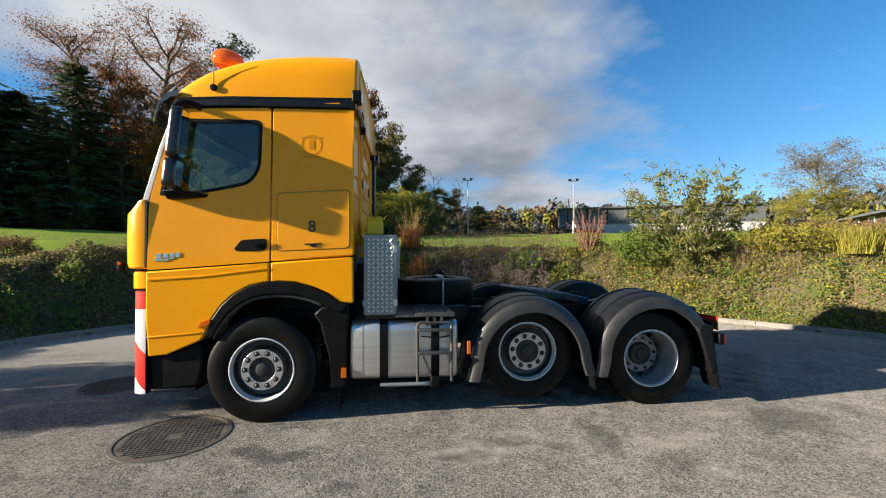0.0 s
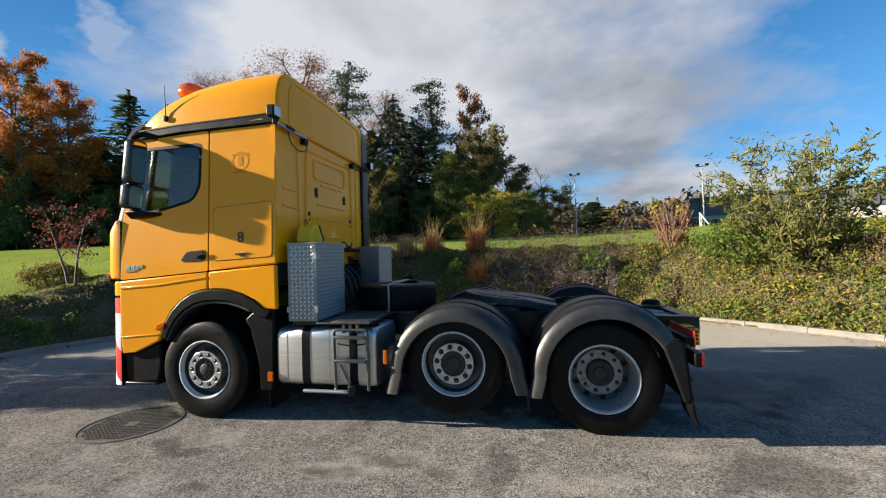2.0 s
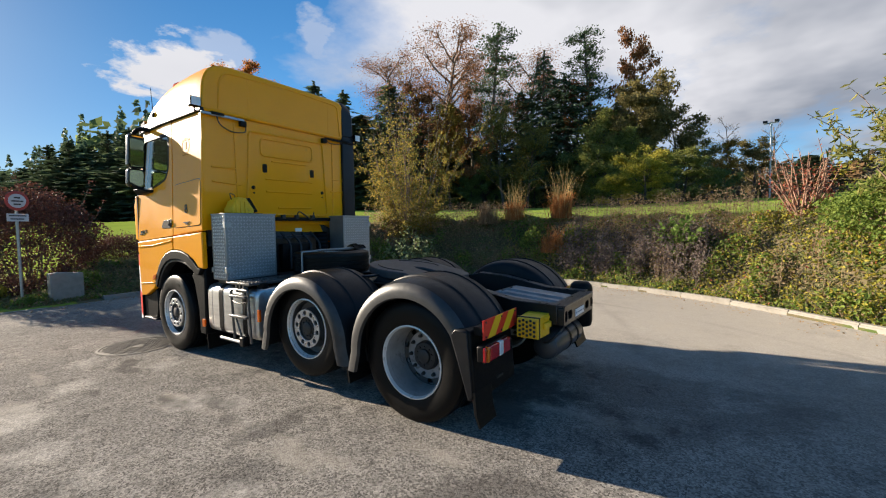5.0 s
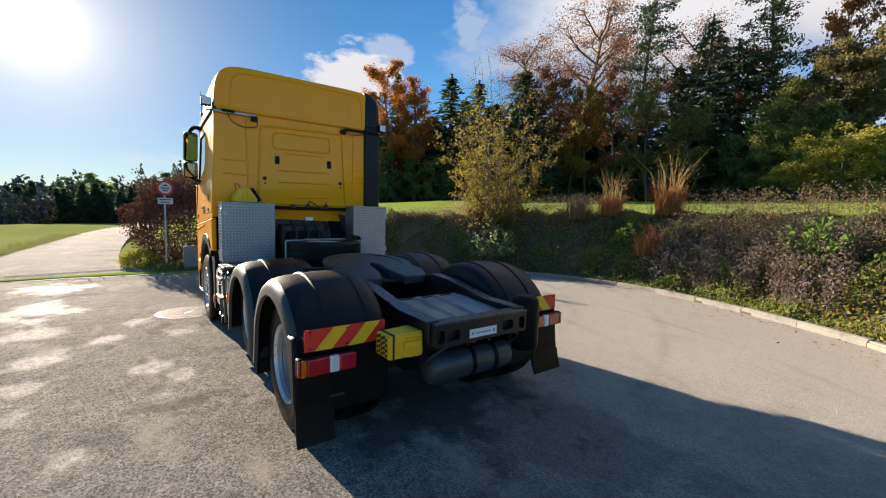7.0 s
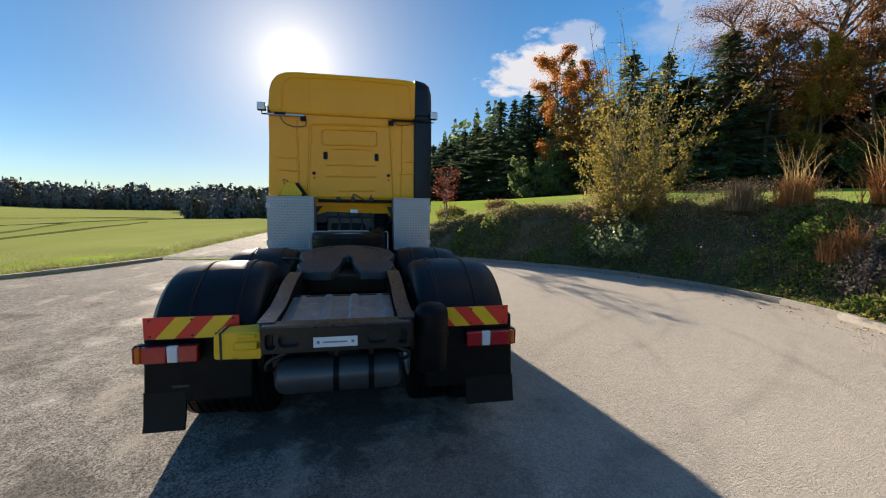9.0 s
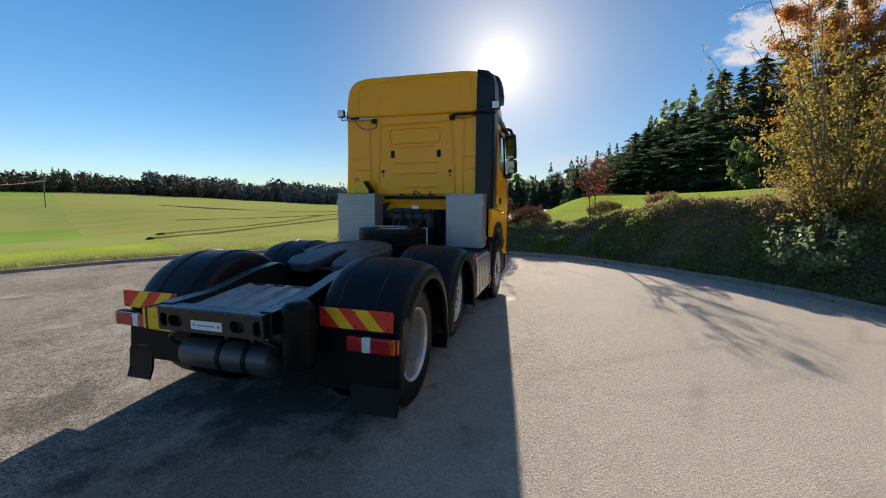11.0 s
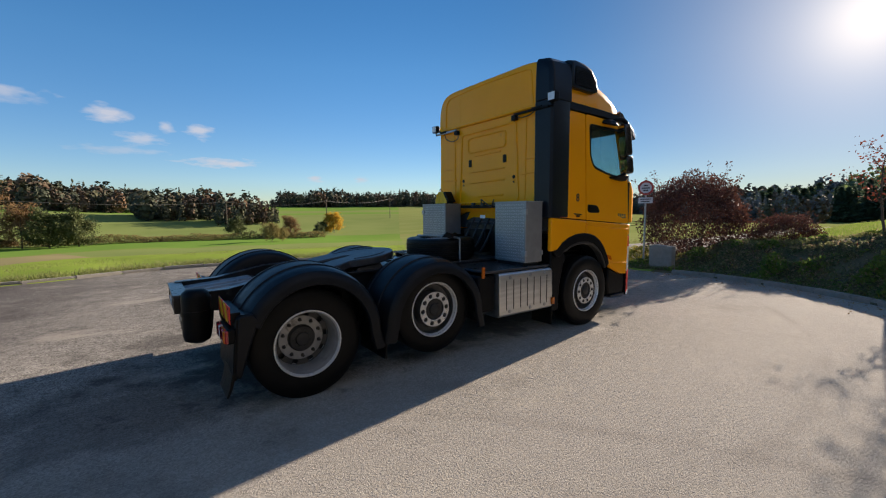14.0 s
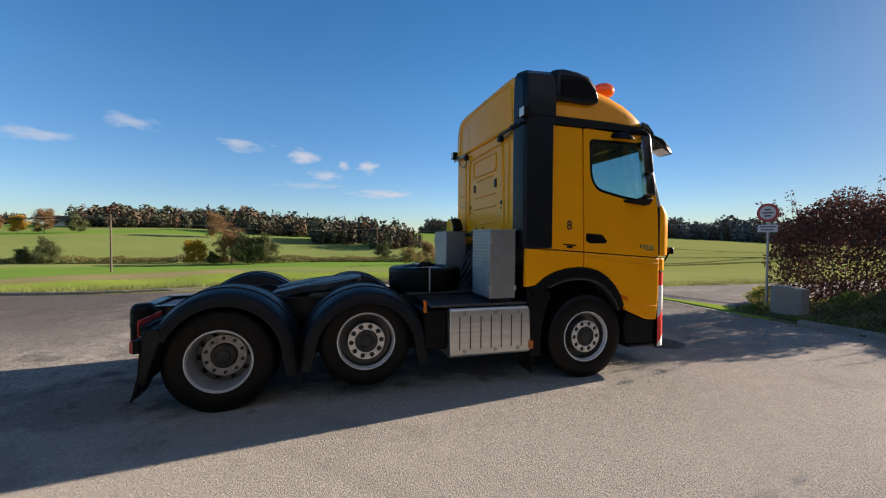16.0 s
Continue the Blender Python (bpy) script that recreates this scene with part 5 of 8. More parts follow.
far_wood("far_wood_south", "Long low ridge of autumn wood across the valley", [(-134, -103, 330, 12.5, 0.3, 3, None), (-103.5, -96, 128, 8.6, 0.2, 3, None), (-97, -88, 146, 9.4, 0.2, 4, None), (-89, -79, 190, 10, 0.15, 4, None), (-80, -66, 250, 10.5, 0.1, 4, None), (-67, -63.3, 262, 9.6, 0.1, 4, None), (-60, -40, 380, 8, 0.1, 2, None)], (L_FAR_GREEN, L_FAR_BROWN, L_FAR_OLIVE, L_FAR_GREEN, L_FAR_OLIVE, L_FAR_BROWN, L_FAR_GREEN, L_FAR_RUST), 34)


# ---- field trees, hedges, poles to the south ----
def field_things():
    ball = stand(broadleaf(41, 4.2, 2.0, L_OAK, "Small round field tree with dull olive foliage", 5000, 0.20, 0.0, low=0.12, limbs=12, clump=1.0), -11.7, -65.9, 0.8)
    again(ball, -13.8, -67.5, 0.62, 80)
    gold = stand(broadleaf(42, 7.0, 2.6, L_YELLOW, "Golden autumn tree in the field hedge", 9000, 0.34, 0.0, low=0.08, limbs=14, clump=1.15), -31.0, -88.0, 0.68)
    again(gold, 25.6, -79.7, 0.62, 50, stretch=1.0)
    brown = stand(broadleaf(43, 8.5, 3.0, L_BROWN, "Brown half-bare tree by the field track", 8000, 0.30, 0.05, low=0.08, limbs=14, clump=1.1), 19.8, -80, 0.82)
    green = stand(broadleaf(44, 6.5, 3.0, L_FIELD_TREE, "Dark green field tree", 8000, 0.36, 0.0, low=0.05, limbs=14, clump=1.15), 16.6, -78.5, 0.78)
    again(green, 13.4, -79.0, 0.70, 40, stretch=1.1)
    again(green, -10.5, -92.1, 0.55, 100)
    again(brown, -18.5, -79, 0.55, 120)
    again(green, -26, -84, 0.35, 10)
    again(green, -29, -90, 0.4, 60)
    again(green, 48.5, -81, 0.5, 15, stretch=1.3)
    again(green, 52.5, -82, 0.4, 115)
    again(green, 22.8, -80, 0.32, 15)
    again(brown, 92, -162, 1.0, 15)
    again(brown, 108, -166, 0.9, 60)
    again(gold, 100, -164, 0.8, 20)
    again(green, 84, -165, 0.8, 30)
    again(brown, 40, -160, 1.1, 75)
    r = np.random.default_rng(45)
    pos, size = [], []
    for x in np.arange(-24, 62, 0.30):
        y = -80 - 4.5 * math.sin(x * 0.05) + r.normal() * 0.4
        h = 1.0 + 1.5 * max(0, noise.noise(Vector((x * 0.16, 2, 0)))) + 0.5 * noise.noise(Vector((x * 0.7, 5, 0)))
        n = 70
        z = height(x, y)
        pos.append(np.stack([x + r.normal(size=n) * 0.4, y + r.normal(size=n) * 0.5, z + r.uniform(0, h, n)], 1))
        size.append(r.uniform(0.16, 0.34, n))
    v, f = diamonds(np.concatenate(pos), np.concatenate(size), rnd=r)
    tagged(cloud("field_hedge", v, f, L_OAK), "Low dark hedgerow between the green fields", "hedge", kind="stuff")


field_things()


def utility_poles():
    spots = [(-11.1, -105.9), (29.5, -57.5), (-40, -117), (-68, -128)]
    pole = None
    tops = []
    for x, y in spots:
        z = height(x, y)
        if pole is None:
            pole = thing("utility_pole", "Thin wooden utility pole in the far field", "pole", "poles along the overhead line")
            bm = rod((0, 0, -0.3), (0, 0, 7.6), 0.13, 8, r1=0.09)
            part("post", bm, BARK, pole)
            part("crossarm", boxes((-0.9, 0.9, -0.05, 0.05, 7.0, 7.12)), BARK, pole)
            pole.matrix_basis = pose(x, y, z, 0, 0, 20)
        else:
            copy_thing(pole, pose(x, y, z, 0, 0, 20))
        tops.append(Vector((x, y, z + 7.15)))
    tops.sort(key=lambda p: -p.x)
    tops = [tops[0] + Vector((36, 4, 2))] + tops
    for off in (-0.8, 0.0, 0.8):
        for a, b in zip(tops, tops[1:]):
            pts = [a.lerp(b, t / 8) + Vector((0, off, -1.1 * (1 - (t / 4 - 1) ** 2))) for t in range(9)]
            tagged(part("overhead_line", pipe(pts, 0.022, 4), CABLE, None), "Thin sagging overhead wire between the field poles", "wire", "overhead wires")


utility_poles()


# ---- buildings, masts and fittings round the sports ground ----
def hall():
    ob = thing("sports_hall", "Long low white hall with a grey sheet roof", "building")
    a, b = Vector((29.9, 67.4, 0)), Vector((60, 56, 0))
    d = (b - a).normalized()
    nrm = Vector((d.y, -d.x, 0))
    if nrm.dot(Vector((0, -1, 0))) < 0:
        nrm = -nrm
    z0 = 4.9
    long = (b - a).length
    back = -nrm * 22

    def at(u, w, z):
        p = a + d * u + back.normalized() * w
        return (p.x, p.y, z)
    part("wall", loft([[at(0, 0, z0), at(long, 0, z0), at(long, 22, z0), at(0, 22, z0)], [at(0, 0, 8.9), at(long, 0, 8.9), at(long, 22, 8.9), at(0, 22, 8.9)]], close=True), WALLWHITE, ob, smooth=0)
    lo, hi = 6.95, 9.9
    part("fascia", loft([[at(-0.15, -0.15, z), at(long, -0.15, z), at(long, -0.05, z), at(-0.15, -0.05, z)] for z in (lo, hi)], close=True), ROOFGREY, ob, smooth=0)
    part("gable", loft([[at(-0.16, -0.1, lo), at(-0.04, -0.1, lo), at(-0.04, 22, lo), at(-0.16, 22, lo)], [at(-0.16, -0.1, hi), at(-0.04, -0.1, hi), at(-0.04, 22, hi), at(-0.16, 22, hi)]], close=True), ROOFGREY, ob, smooth=0)
    part("roof", loft([[at(u, -0.7, 9.9), at(u, 11, 11.2), at(u, 22.6, 9.9), at(u, 22.6, 9.7), at(u, 11, 11.0), at(u, -0.7, 9.7)] for u in (-0.5, long)], close=True), ROOFGREY, ob, smooth=0)
    for k in range(9):
        u = 1.2 + k * 3.4
        part("mullion", loft([[at(u, -0.19, z), at(u + 0.12, -0.19, z), at(u + 0.12, -0.15, z), at(u, -0.15, z)] for z in (lo, hi)], close=True), ANTHRACITE, ob, smooth=0)
    return ob


hall()


def farmhouse(x, y, turn, long, label):
    ob = thing("farmhouse", label, "farmhouse", "farm across the valley")
    part("wall", boxes((0, long, 0, 9, -1.0, 2.2)), WALLWHITE, ob)
    rf = loft([[(u, -0.8, 2.1), (u, 4.5, 4.8), (u, 9.8, 2.1), (u, 9.8, 1.9), (u, 4.5, 4.6), (u, -0.8, 1.9)] for u in (-0.6, long + 0.6)], close=True)
    part("roof", rf, WOODWALL, ob, smooth=0)
    for k in range(int(long / 4)):
        part("window", boxes((1.2 + k * 4, 2.4 + k * 4, 9.0, 9.04, 0.7, 1.7)), ANTHRACITE, ob)
    ob.matrix_basis = pose(x, y, height(x, y), 0, 0, turn)


farmhouse(*polar((3, 5), -64.2, 300), 20, 9, "White farmhouse with a brown roof across the valley")
farmhouse(*polar((3, 5), -63.3, 320), 55, 7, "Low farm building with a brown roof across the valley")


def timber_house():
    ob = thing("timber_shed", "Long dark timber shed with white window frames and a low roof", "shed")
    m = pose(50.2, 37.6, 3.3, 0, 0, -124.8)
    part("wall", boxes((0, 20, 0, 6, -0.6, 1.95)), WOODWALL, ob)
    roof = loft([[(-0.5, -0.7, 1.80), (20.5, -0.7, 1.80)], [(-0.5, 3, 2.75), (20.5, 3, 2.75)], [(-0.5, 6.7, 1.80), (20.5, 6.7, 1.80)], [(-0.5, 6.7, 1.66), (20.5, 6.7, 1.66)], [(-0.5, 3, 2.60), (20.5, 3, 2.60)], [(-0.5, -0.7, 1.66), (20.5, -0.7, 1.66)], [(-0.5, -0.7, 1.80), (20.5, -0.7, 1.80)]])
    part("roof", roof, ROOFGREY, ob, smooth=0)
    for k, u in enumerate((0.8, 4.4, 8.0, 11.5, 15.0)):
        w = part("window", boxes((u, u + 1.25, -0.05, 0.02, 0.85, 1.60)), SIGN_WHITE, ob)
        part("pane", boxes((u + 0.12, u + 0.58, -0.07, -0.052, 0.95, 1.50), (u + 0.67, u + 1.13, -0.07, -0.052, 0.95, 1.50)), ANTHRACITE, w)
    ob.matrix_basis = m
    return ob


timber_house()


def floodlight_mast(x, y, top):
    z = height(x, y)
    ob = thing("floodlight_mast", "Slim grey floodlight mast by the sports ground", "mast", "floodlight masts")
    part("pole", rod((0, 0, -0.3), (0, 0, top - z), 0.10, 8, r1=0.06), GALV, ob)
    part("crossarm", boxes((-0.65, 0.65, -0.05, 0.05, top - z - 0.15, top - z - 0.03)), GALV, ob)
    for u in (-0.5, 0.5):
        part("floodlight", boxes((u - 0.2, u + 0.2, -0.25, 0.05, top - z - 0.02, top - z + 0.2)), ANTHRACITE, ob, bevel=0.03)
    ob.matrix_basis = pose(x, y, z, 0, 0, -15)


floodlight_mast(10.4, 52.8, 12.3)
floodlight_mast(25.2, 50.5, 12.0)


def goal():
    ob = thing("goal_frame", "Small white goal frame on the meadow", "goal frame")
    for y in (0, 2.4):
        part("post", rod((0, y, -0.1), (0, y, 1.6), 0.05, 8), SIGN_WHITE, ob)
        part("stay", rod((0, y, 1.58), (0.95, y, -0.1), 0.045, 8), SIGN_WHITE, ob)
    part("crossbar", rod((0, -0.05, 1.58), (0, 2.45, 1.58), 0.05, 8), SIGN_WHITE, ob)
    part("ground_bar", rod((0.95, 0, 0.0), (0.95, 2.4, 0.0), 0.04, 8), SIGN_WHITE, ob)
    ob.matrix_basis = pose(21.2, 41.4, height(21.2, 41.4), 0, 0, -25)


goal()


def road_sign():
    ob = thing("road_sign", "Round red-ringed prohibition sign with a small plate on a steel post", "road sign")
    part("post", rod((0, 0, -0.3), (0, 0, 2.46), 0.027, 12), GALV, ob)
    disc = part("disc", lathe([(0.21, 0.036), (0.214, 0.042), (0.21, 0.048)], "x", (0, 0, 2.27), 40), SHADED_RED, ob)
    part("face", lathe([(0.155, 0.049), (0.155, 0.053)], "x", (0, 0, 2.27), 40), SHADED_WHITE, disc)
    bm = bmesh.new()
    for y, z, w, h in ((0, 2.34, 0.11, 0.035), (0, 2.265, 0.21, 0.03), (0, 2.195, 0.13, 0.032)):
        box(bm, 0.0535, 0.056, y - w / 2, y + w / 2, z - h / 2, z + h / 2)
    part("print", bm, INK, disc)
    part("disc_back", lathe([(0.20, 0.028), (0.20, 0.0355)], "x", (0, 0, 2.27), 32), GALV, disc)
    plate = part("plate", boxes((0.034, 0.04, -0.19, 0.19, 1.82, 1.99)), SHADED_WHITE, ob)
    part("print", boxes((0.0405, 0.042, -0.15, 0.15, 1.93, 1.955), (0.0405, 0.042, -0.13, 0.11, 1.86, 1.885)), INK, plate)
    ob.matrix_basis = pose(-6.85, -1.5, 0.05, 0, 0, 18)


road_sign()


def retaining_wall():
    outline = [(0, 0), (0, 0.68), (0.15, 0.70), (0.60, 0.66), (0.60, 0)]
    bm = slab(outline, lambda u, v, d: (-6.42 - 0.05 * u - d, -1.12 + u, v), 0.24)
    tagged(part("retaining_wall", bm, CONCRETE, None, bevel=0.02), "Low weathered concrete retaining wall below the hedge", "wall", kind="structure")


retaining_wall()


# ---- shrubs and plants on the bank ----
def bank_shrubs():
    stand(bush(61, 1.75, 1.45, 2.75, L_PURPLE, "Large dense dark red shrub beside the lane", 22000, 0.075, sprays=26), -8.9, -1.0, 1.0, z=0.15)
    stand(bush(62, 1.6, 1.5, 2.35, L_PURPLE, "Dense dark red shrub on the bank by the lane", 18000, 0.075, sprays=18), -9.5, 1.1, 0.58, 40, z=0.3)
    stand(bush(63, 0.75, 0.8, 0.9, L_OLIVE, "Small yellow-green shrub at the foot of the dark hedge", 4200, 0.07), -7.9, -2.1, 0.7, z=0.05)
    stand(bush(68, 0.9, 0.9, 1.0, L_DULL, "Leafy dull green shrub on the western bank", 5200, 0.075, sprays=12), -9.3, 3.9, 0.75)
    stand(bush(71, 0.8, 0.8, 0.9, L_BROWN, "Withered brown shrub on the western bank", 4200, 0.07, sprays=10), -8.3, 5.6, 0.7)
    stand(broadleaf(64, 3.3, 1.0, L_RED, "Young half-bare red-leaved tree on the bank", 800, 0.075, 0.1, low=0.35, category="tree", stems=2), -8.0, 3.4, 0.86)
    stand(fan_shrub(65, 7.2, 3.0, L_AUTUMN, "Tall loose shrub with turning leaves and bare upright twigs", stems=34, leaf=0.072, each=1000, bare_top=0.75), -3.5, 8.1, 1.0, z=0.75)
    stand(fan_shrub(66, 1.7, 1.3, L_GLOSS, "Glossy pale green bush draping down the foot of the bank", stems=26, leaf=0.10, arch=0.10, each=150, bare_top=0.1), -2.9, 7.3, 1.0, z=0.2)
    stand(fan_shrub(67, 4.3, 2.2, L_SAGE, "Broad buddleia shrub with arching narrow leaves", stems=22, leaf=0.15, arch=0.05, each=400, bare_top=0.15, aspect=0.27), 9.2, 5.45, 1.0, z=1.0)
    stand(fan_shrub(77, 2.0, 0.8, L_RED, "Upright shrub of pinkish bare twigs", stems=20, leaf=0.05, each=60, bare_top=0.3, twig=RED_TWIG), 7.5, 7.9, 1.0)
    stand(bush(72, 1.1, 1.0, 1.0, L_GREEN, "Low green bramble on the sunny bank", 7000, 0.07, sprays=14), 8.6, 6.3, 1.0)
    stand(fan_shrub(73, 1.45, 0.7, L_SAPLING, "Bright green broad-leaved sapling on the bank", stems=11, leaf=0.17, arch=0.06, each=55, bare_top=0.1, aspect=0.5), 5.15, 8.0, 0.9)
    stand(bush(74, 1.3, 1.0, 0.7, L_OLIVE, "Yellowing bramble on the sunny bank", 5000, 0.06, sprays=40), 11.2, 4.2, 1.0)
    stand(bush(75, 1.6, 1.2, 0.70, L_BROWN, "Brownish bramble thicket on the sunny bank", 9000, 0.06, sprays=40), 13.0, 4.6, 1.0)
    stand(bush(76, 0.7, 0.6, 0.7, L_RED, "Small red-leaved bramble on the sunny bank", 3000, 0.06, sprays=14), 11.9, 5.4, 1.0)
    fitted(broadleaf(69, 9.5, 3.2, L_WITHERED, "Half-bare roadside tree with thin grey-brown foliage", 11000, 0.13, 0.12, low=0.22, limbs=18, clump=0.75), (1.34, -5.26), 41.7, 11.4, 38, 3.2)
    fitted(broadleaf(70, 8.0, 3.0, L_OLIVE, "Yellowing autumn tree beside the timber shed", 9000, 0.14, 0.05, low=0.12, limbs=12, clump=0.7), (1.34, -5.26), 42.6, 7.6, 36, 2.4)
    fitted(broadleaf(79, 8.0, 3.0, L_WITHERED, "Nearly bare tree behind the timber shed", 2500, 0.13, 0.3, low=0.25, limbs=14, clump=0.75), (1.34, -5.26), 36.2, 9.8, 42, 2.8)


bank_shrubs()


def bank_cover():
    """Ground cover, dry herbs and grasses that clothe the bank, in patches of several kinds."""
    r = np.random.default_rng(77)
    n = 185000
    az = np.radians(r.uniform(-14, 186, n))
    d = r.uniform(0.0, 3.4, n) ** 1.0
    rad = edge_radius(az) + 0.16 + d
    x, y = HUB[0] + rad * np.cos(az), HUB[1] + rad * np.sin(az)
    z = land(az, d + 0.16)
    patch = np.array([noise.noise(Vector((a * 0.55, b * 0.55, 0))) for a, b in zip(x, y)])
    patch2 = np.array([noise.noise(Vector((a * 1.6, b * 1.6, 9))) for a, b in zip(x, y)])
    tall = np.clip(0.22 + 0.75 * patch2 + 0.3 * patch, 0.04, 0.9) * np.clip(d * 1.2 + 0.25, 0, 1) * np.clip(1.5 - d * 0.48, 0.22, 1) * np.where(np.degrees(az) > 148, 0.55, 1.0)
    zz = z + r.uniform(0, 1, n) * tall
    deg = np.degrees(az)
    east = deg < 75
    kind = np.select([(patch > 0.18) & east, (patch < -0.22) & east, patch2 > 0.30, (patch > 0.22), (patch < -0.28)], [2, 3, 1, 1, 3], 0)
    kind = np.where(r.uniform(size=n) < 0.15, r.integers(0, 5, n), kind)
    kind = np.where((d < 0.5) & (r.uniform(size=n) < 0.6), np.where(r.uniform(size=n) < 0.45, 1, 0), kind)
    kind = np.where((kind == 3) & east & (r.uniform(size=n) < 0.5), np.where(r.uniform(size=n) < 0.5, 1, 2), kind)
    kind = np.where((kind == 0) & (deg < 98) & (r.uniform(size=n) < 0.40), np.where(r.uniform(size=n) < 0.45, 3, 2), kind)
    kind = np.where((deg > 98) & (r.uniform(size=n) < 0.75), np.where(r.uniform(size=n) < 0.72, np.where(patch2 > 0.25, 1, 0), 3), kind)
    kind = np.where((kind == 2) & east & (r.uniform(size=n) < 0.55), np.where(patch2 > 0.15, 1, 0), kind)
    dry_crest = (d > 1.5) & (deg > 60) & (deg < 150) & (r.uniform(size=n) < 0.5)
    kind = np.where(dry_crest, np.where(r.uniform(size=n) < 0.12, 4, 3), kind)
    kind = np.where((deg < 62) & (r.uniform(size=n) < 0.35), np.where(r.uniform(size=n) < 0.6, 2, 3), kind)
    for k, (m, label) in enumerate(((L_HERB, "Dull green ground cover on the bank"), (L_GREEN, "Green leafy herbs on the bank"), (L_OLIVE, "Yellow-green weeds on the sunny bank"), (L_DRY, "Withered brown herbs on the bank"), (L_RED, "Reddish bramble leaves on the bank"))):
        sel = kind == k
        v, f = diamonds(np.stack([x, y, zz], 1)[sel], r.uniform(*((0.035, 0.085), (0.055, 0.125), (0.04, 0.10), (0.03, 0.085), (0.035, 0.08))[k], sel.sum()), rnd=r)
        tagged(cloud("bank_plants", v, f, m), label, "plants", kind="stuff")

    # dead upright stalks with seed heads
    n = 2600
    az = np.radians(r.uniform(8, 128, n))
    d = r.uniform(0.5, 3.2, n)
    rad = edge_radius(az) + d
    p = np.stack([HUB[0] + rad * np.cos(az), HUB[1] + rad * np.sin(az), land(az, d)], 1)
    thick = np.array([noise.noise(Vector((a * 0.5, b * 0.5, 21))) for a, b in p[:, :2]]) > -0.05
    p = p[thick]
    hs = r.uniform(0.35, 0.85, len(p))
    v, f = blades(p, hs, 0.35, 0.004, r)
    tagged(cloud("dry_stalks", v, f, L_DRY), "Dead upright stalks among the herbs on the bank", "plants", kind="stuff")
    heads = np.repeat(p, 14, 0) + np.stack([r.normal(size=14 * len(p)) * 0.07, r.normal(size=14 * len(p)) * 0.07, np.repeat(hs, 14) * r.uniform(0.35, 1, 14 * len(p))], 1)
    v, f = diamonds(heads, r.uniform(0.02, 0.06, len(heads)), rnd=r)
    tagged(cloud("dry_leaves", v, f, L_DRY), "Shrivelled brown leaves on the dead stalks", "plants", kind="stuff")
    # a stand of dark dead perennials on the lower slope
    n = 210
    az = np.radians(r.uniform(62, 86, n))
    d = r.uniform(0.45, 1.45, n)
    rad = edge_radius(az) + d
    p = np.stack([HUB[0] + rad * np.cos(az), HUB[1] + rad * np.sin(az), land(az, d)], 1)
    hs = r.uniform(0.45, 0.95, n)
    stem_v, stem_f = blades(p, hs, 0.3, 0.005, r)
    tagged(cloud("dead_stems", stem_v, stem_f, L_DEAD), "Dark dead perennial stems on the lower bank", "plants", kind="stuff")
    leaves = np.repeat(p, 34, 0) + np.stack([r.normal(size=34 * n) * 0.065, r.normal(size=34 * n) * 0.065, np.repeat(hs, 34) * r.uniform(0.2, 1.02, 34 * n)], 1)
    v, f = diamonds(leaves, r.uniform(0.045, 0.085, len(leaves)), rnd=r)
    tagged(cloud("dead_leaves", v, f, L_DEAD), "Curled purplish-grey leaves on dead perennials", "plants", kind="stuff")


bank_cover()


def tufts():
    """Ornamental grass tufts on the crest of the bank."""
    for k, (x, y, h, mat, label) in enumerate(((1.55, 10.0, 0.85, L_FOX, "Rusty orange grass tuft on the bank's crest"), (1.6, 9.95, 1.75, L_STRAW, "Tall fan of straw-coloured seed stalks on the bank's crest"), (0.0, 9.7, 0.62, L_FOX, "Rusty orange grass tuft on the bank's crest"),
                                               (0.05, 9.65, 1.45, L_STRAW, "Tall fan of straw-coloured seed stalks on the bank's crest"), (1.75, 8.7, 0.55, L_FOX, "Rusty orange grass tuft on the bank's slope"), (1.8, 8.75, 0.95, L_FOX, "Thin upright rusty stalks on the bank's slope"),
                                               (-0.85, 9.2, 0.75, L_DRY, "Dry brown seed heads on the bank's crest"), (11.5, 3.0, 0.62, L_YGRASS, "Yellow-green grass tuft on the sunny bank"), (12.1, 2.6, 0.55, L_YGRASS, "Yellow-green grass tuft on the sunny bank"))):
        r = np.random.default_rng(100 + k)
        stalky = h > 0.9
        n = 48 if stalky else 620
        root = np.stack([r.normal(size=n) * (0.10 if stalky else 0.15), r.normal(size=n) * (0.10 if stalky else 0.15), np.zeros(n)], 1)
        v, f = blades(root, r.uniform(0.55 if stalky else 0.4, 1, n) * h * 1.2, 0.75 if stalky else 0.8, 0.0042 if stalky else 0.008, r)
        ob = cloud("grass_tuft", v, f, mat)
        ob.matrix_basis = pose(x, y, height(x, y) + 0.08)
        tagged(ob, label, "grass tuft", "grass tufts on the bank")


tufts()


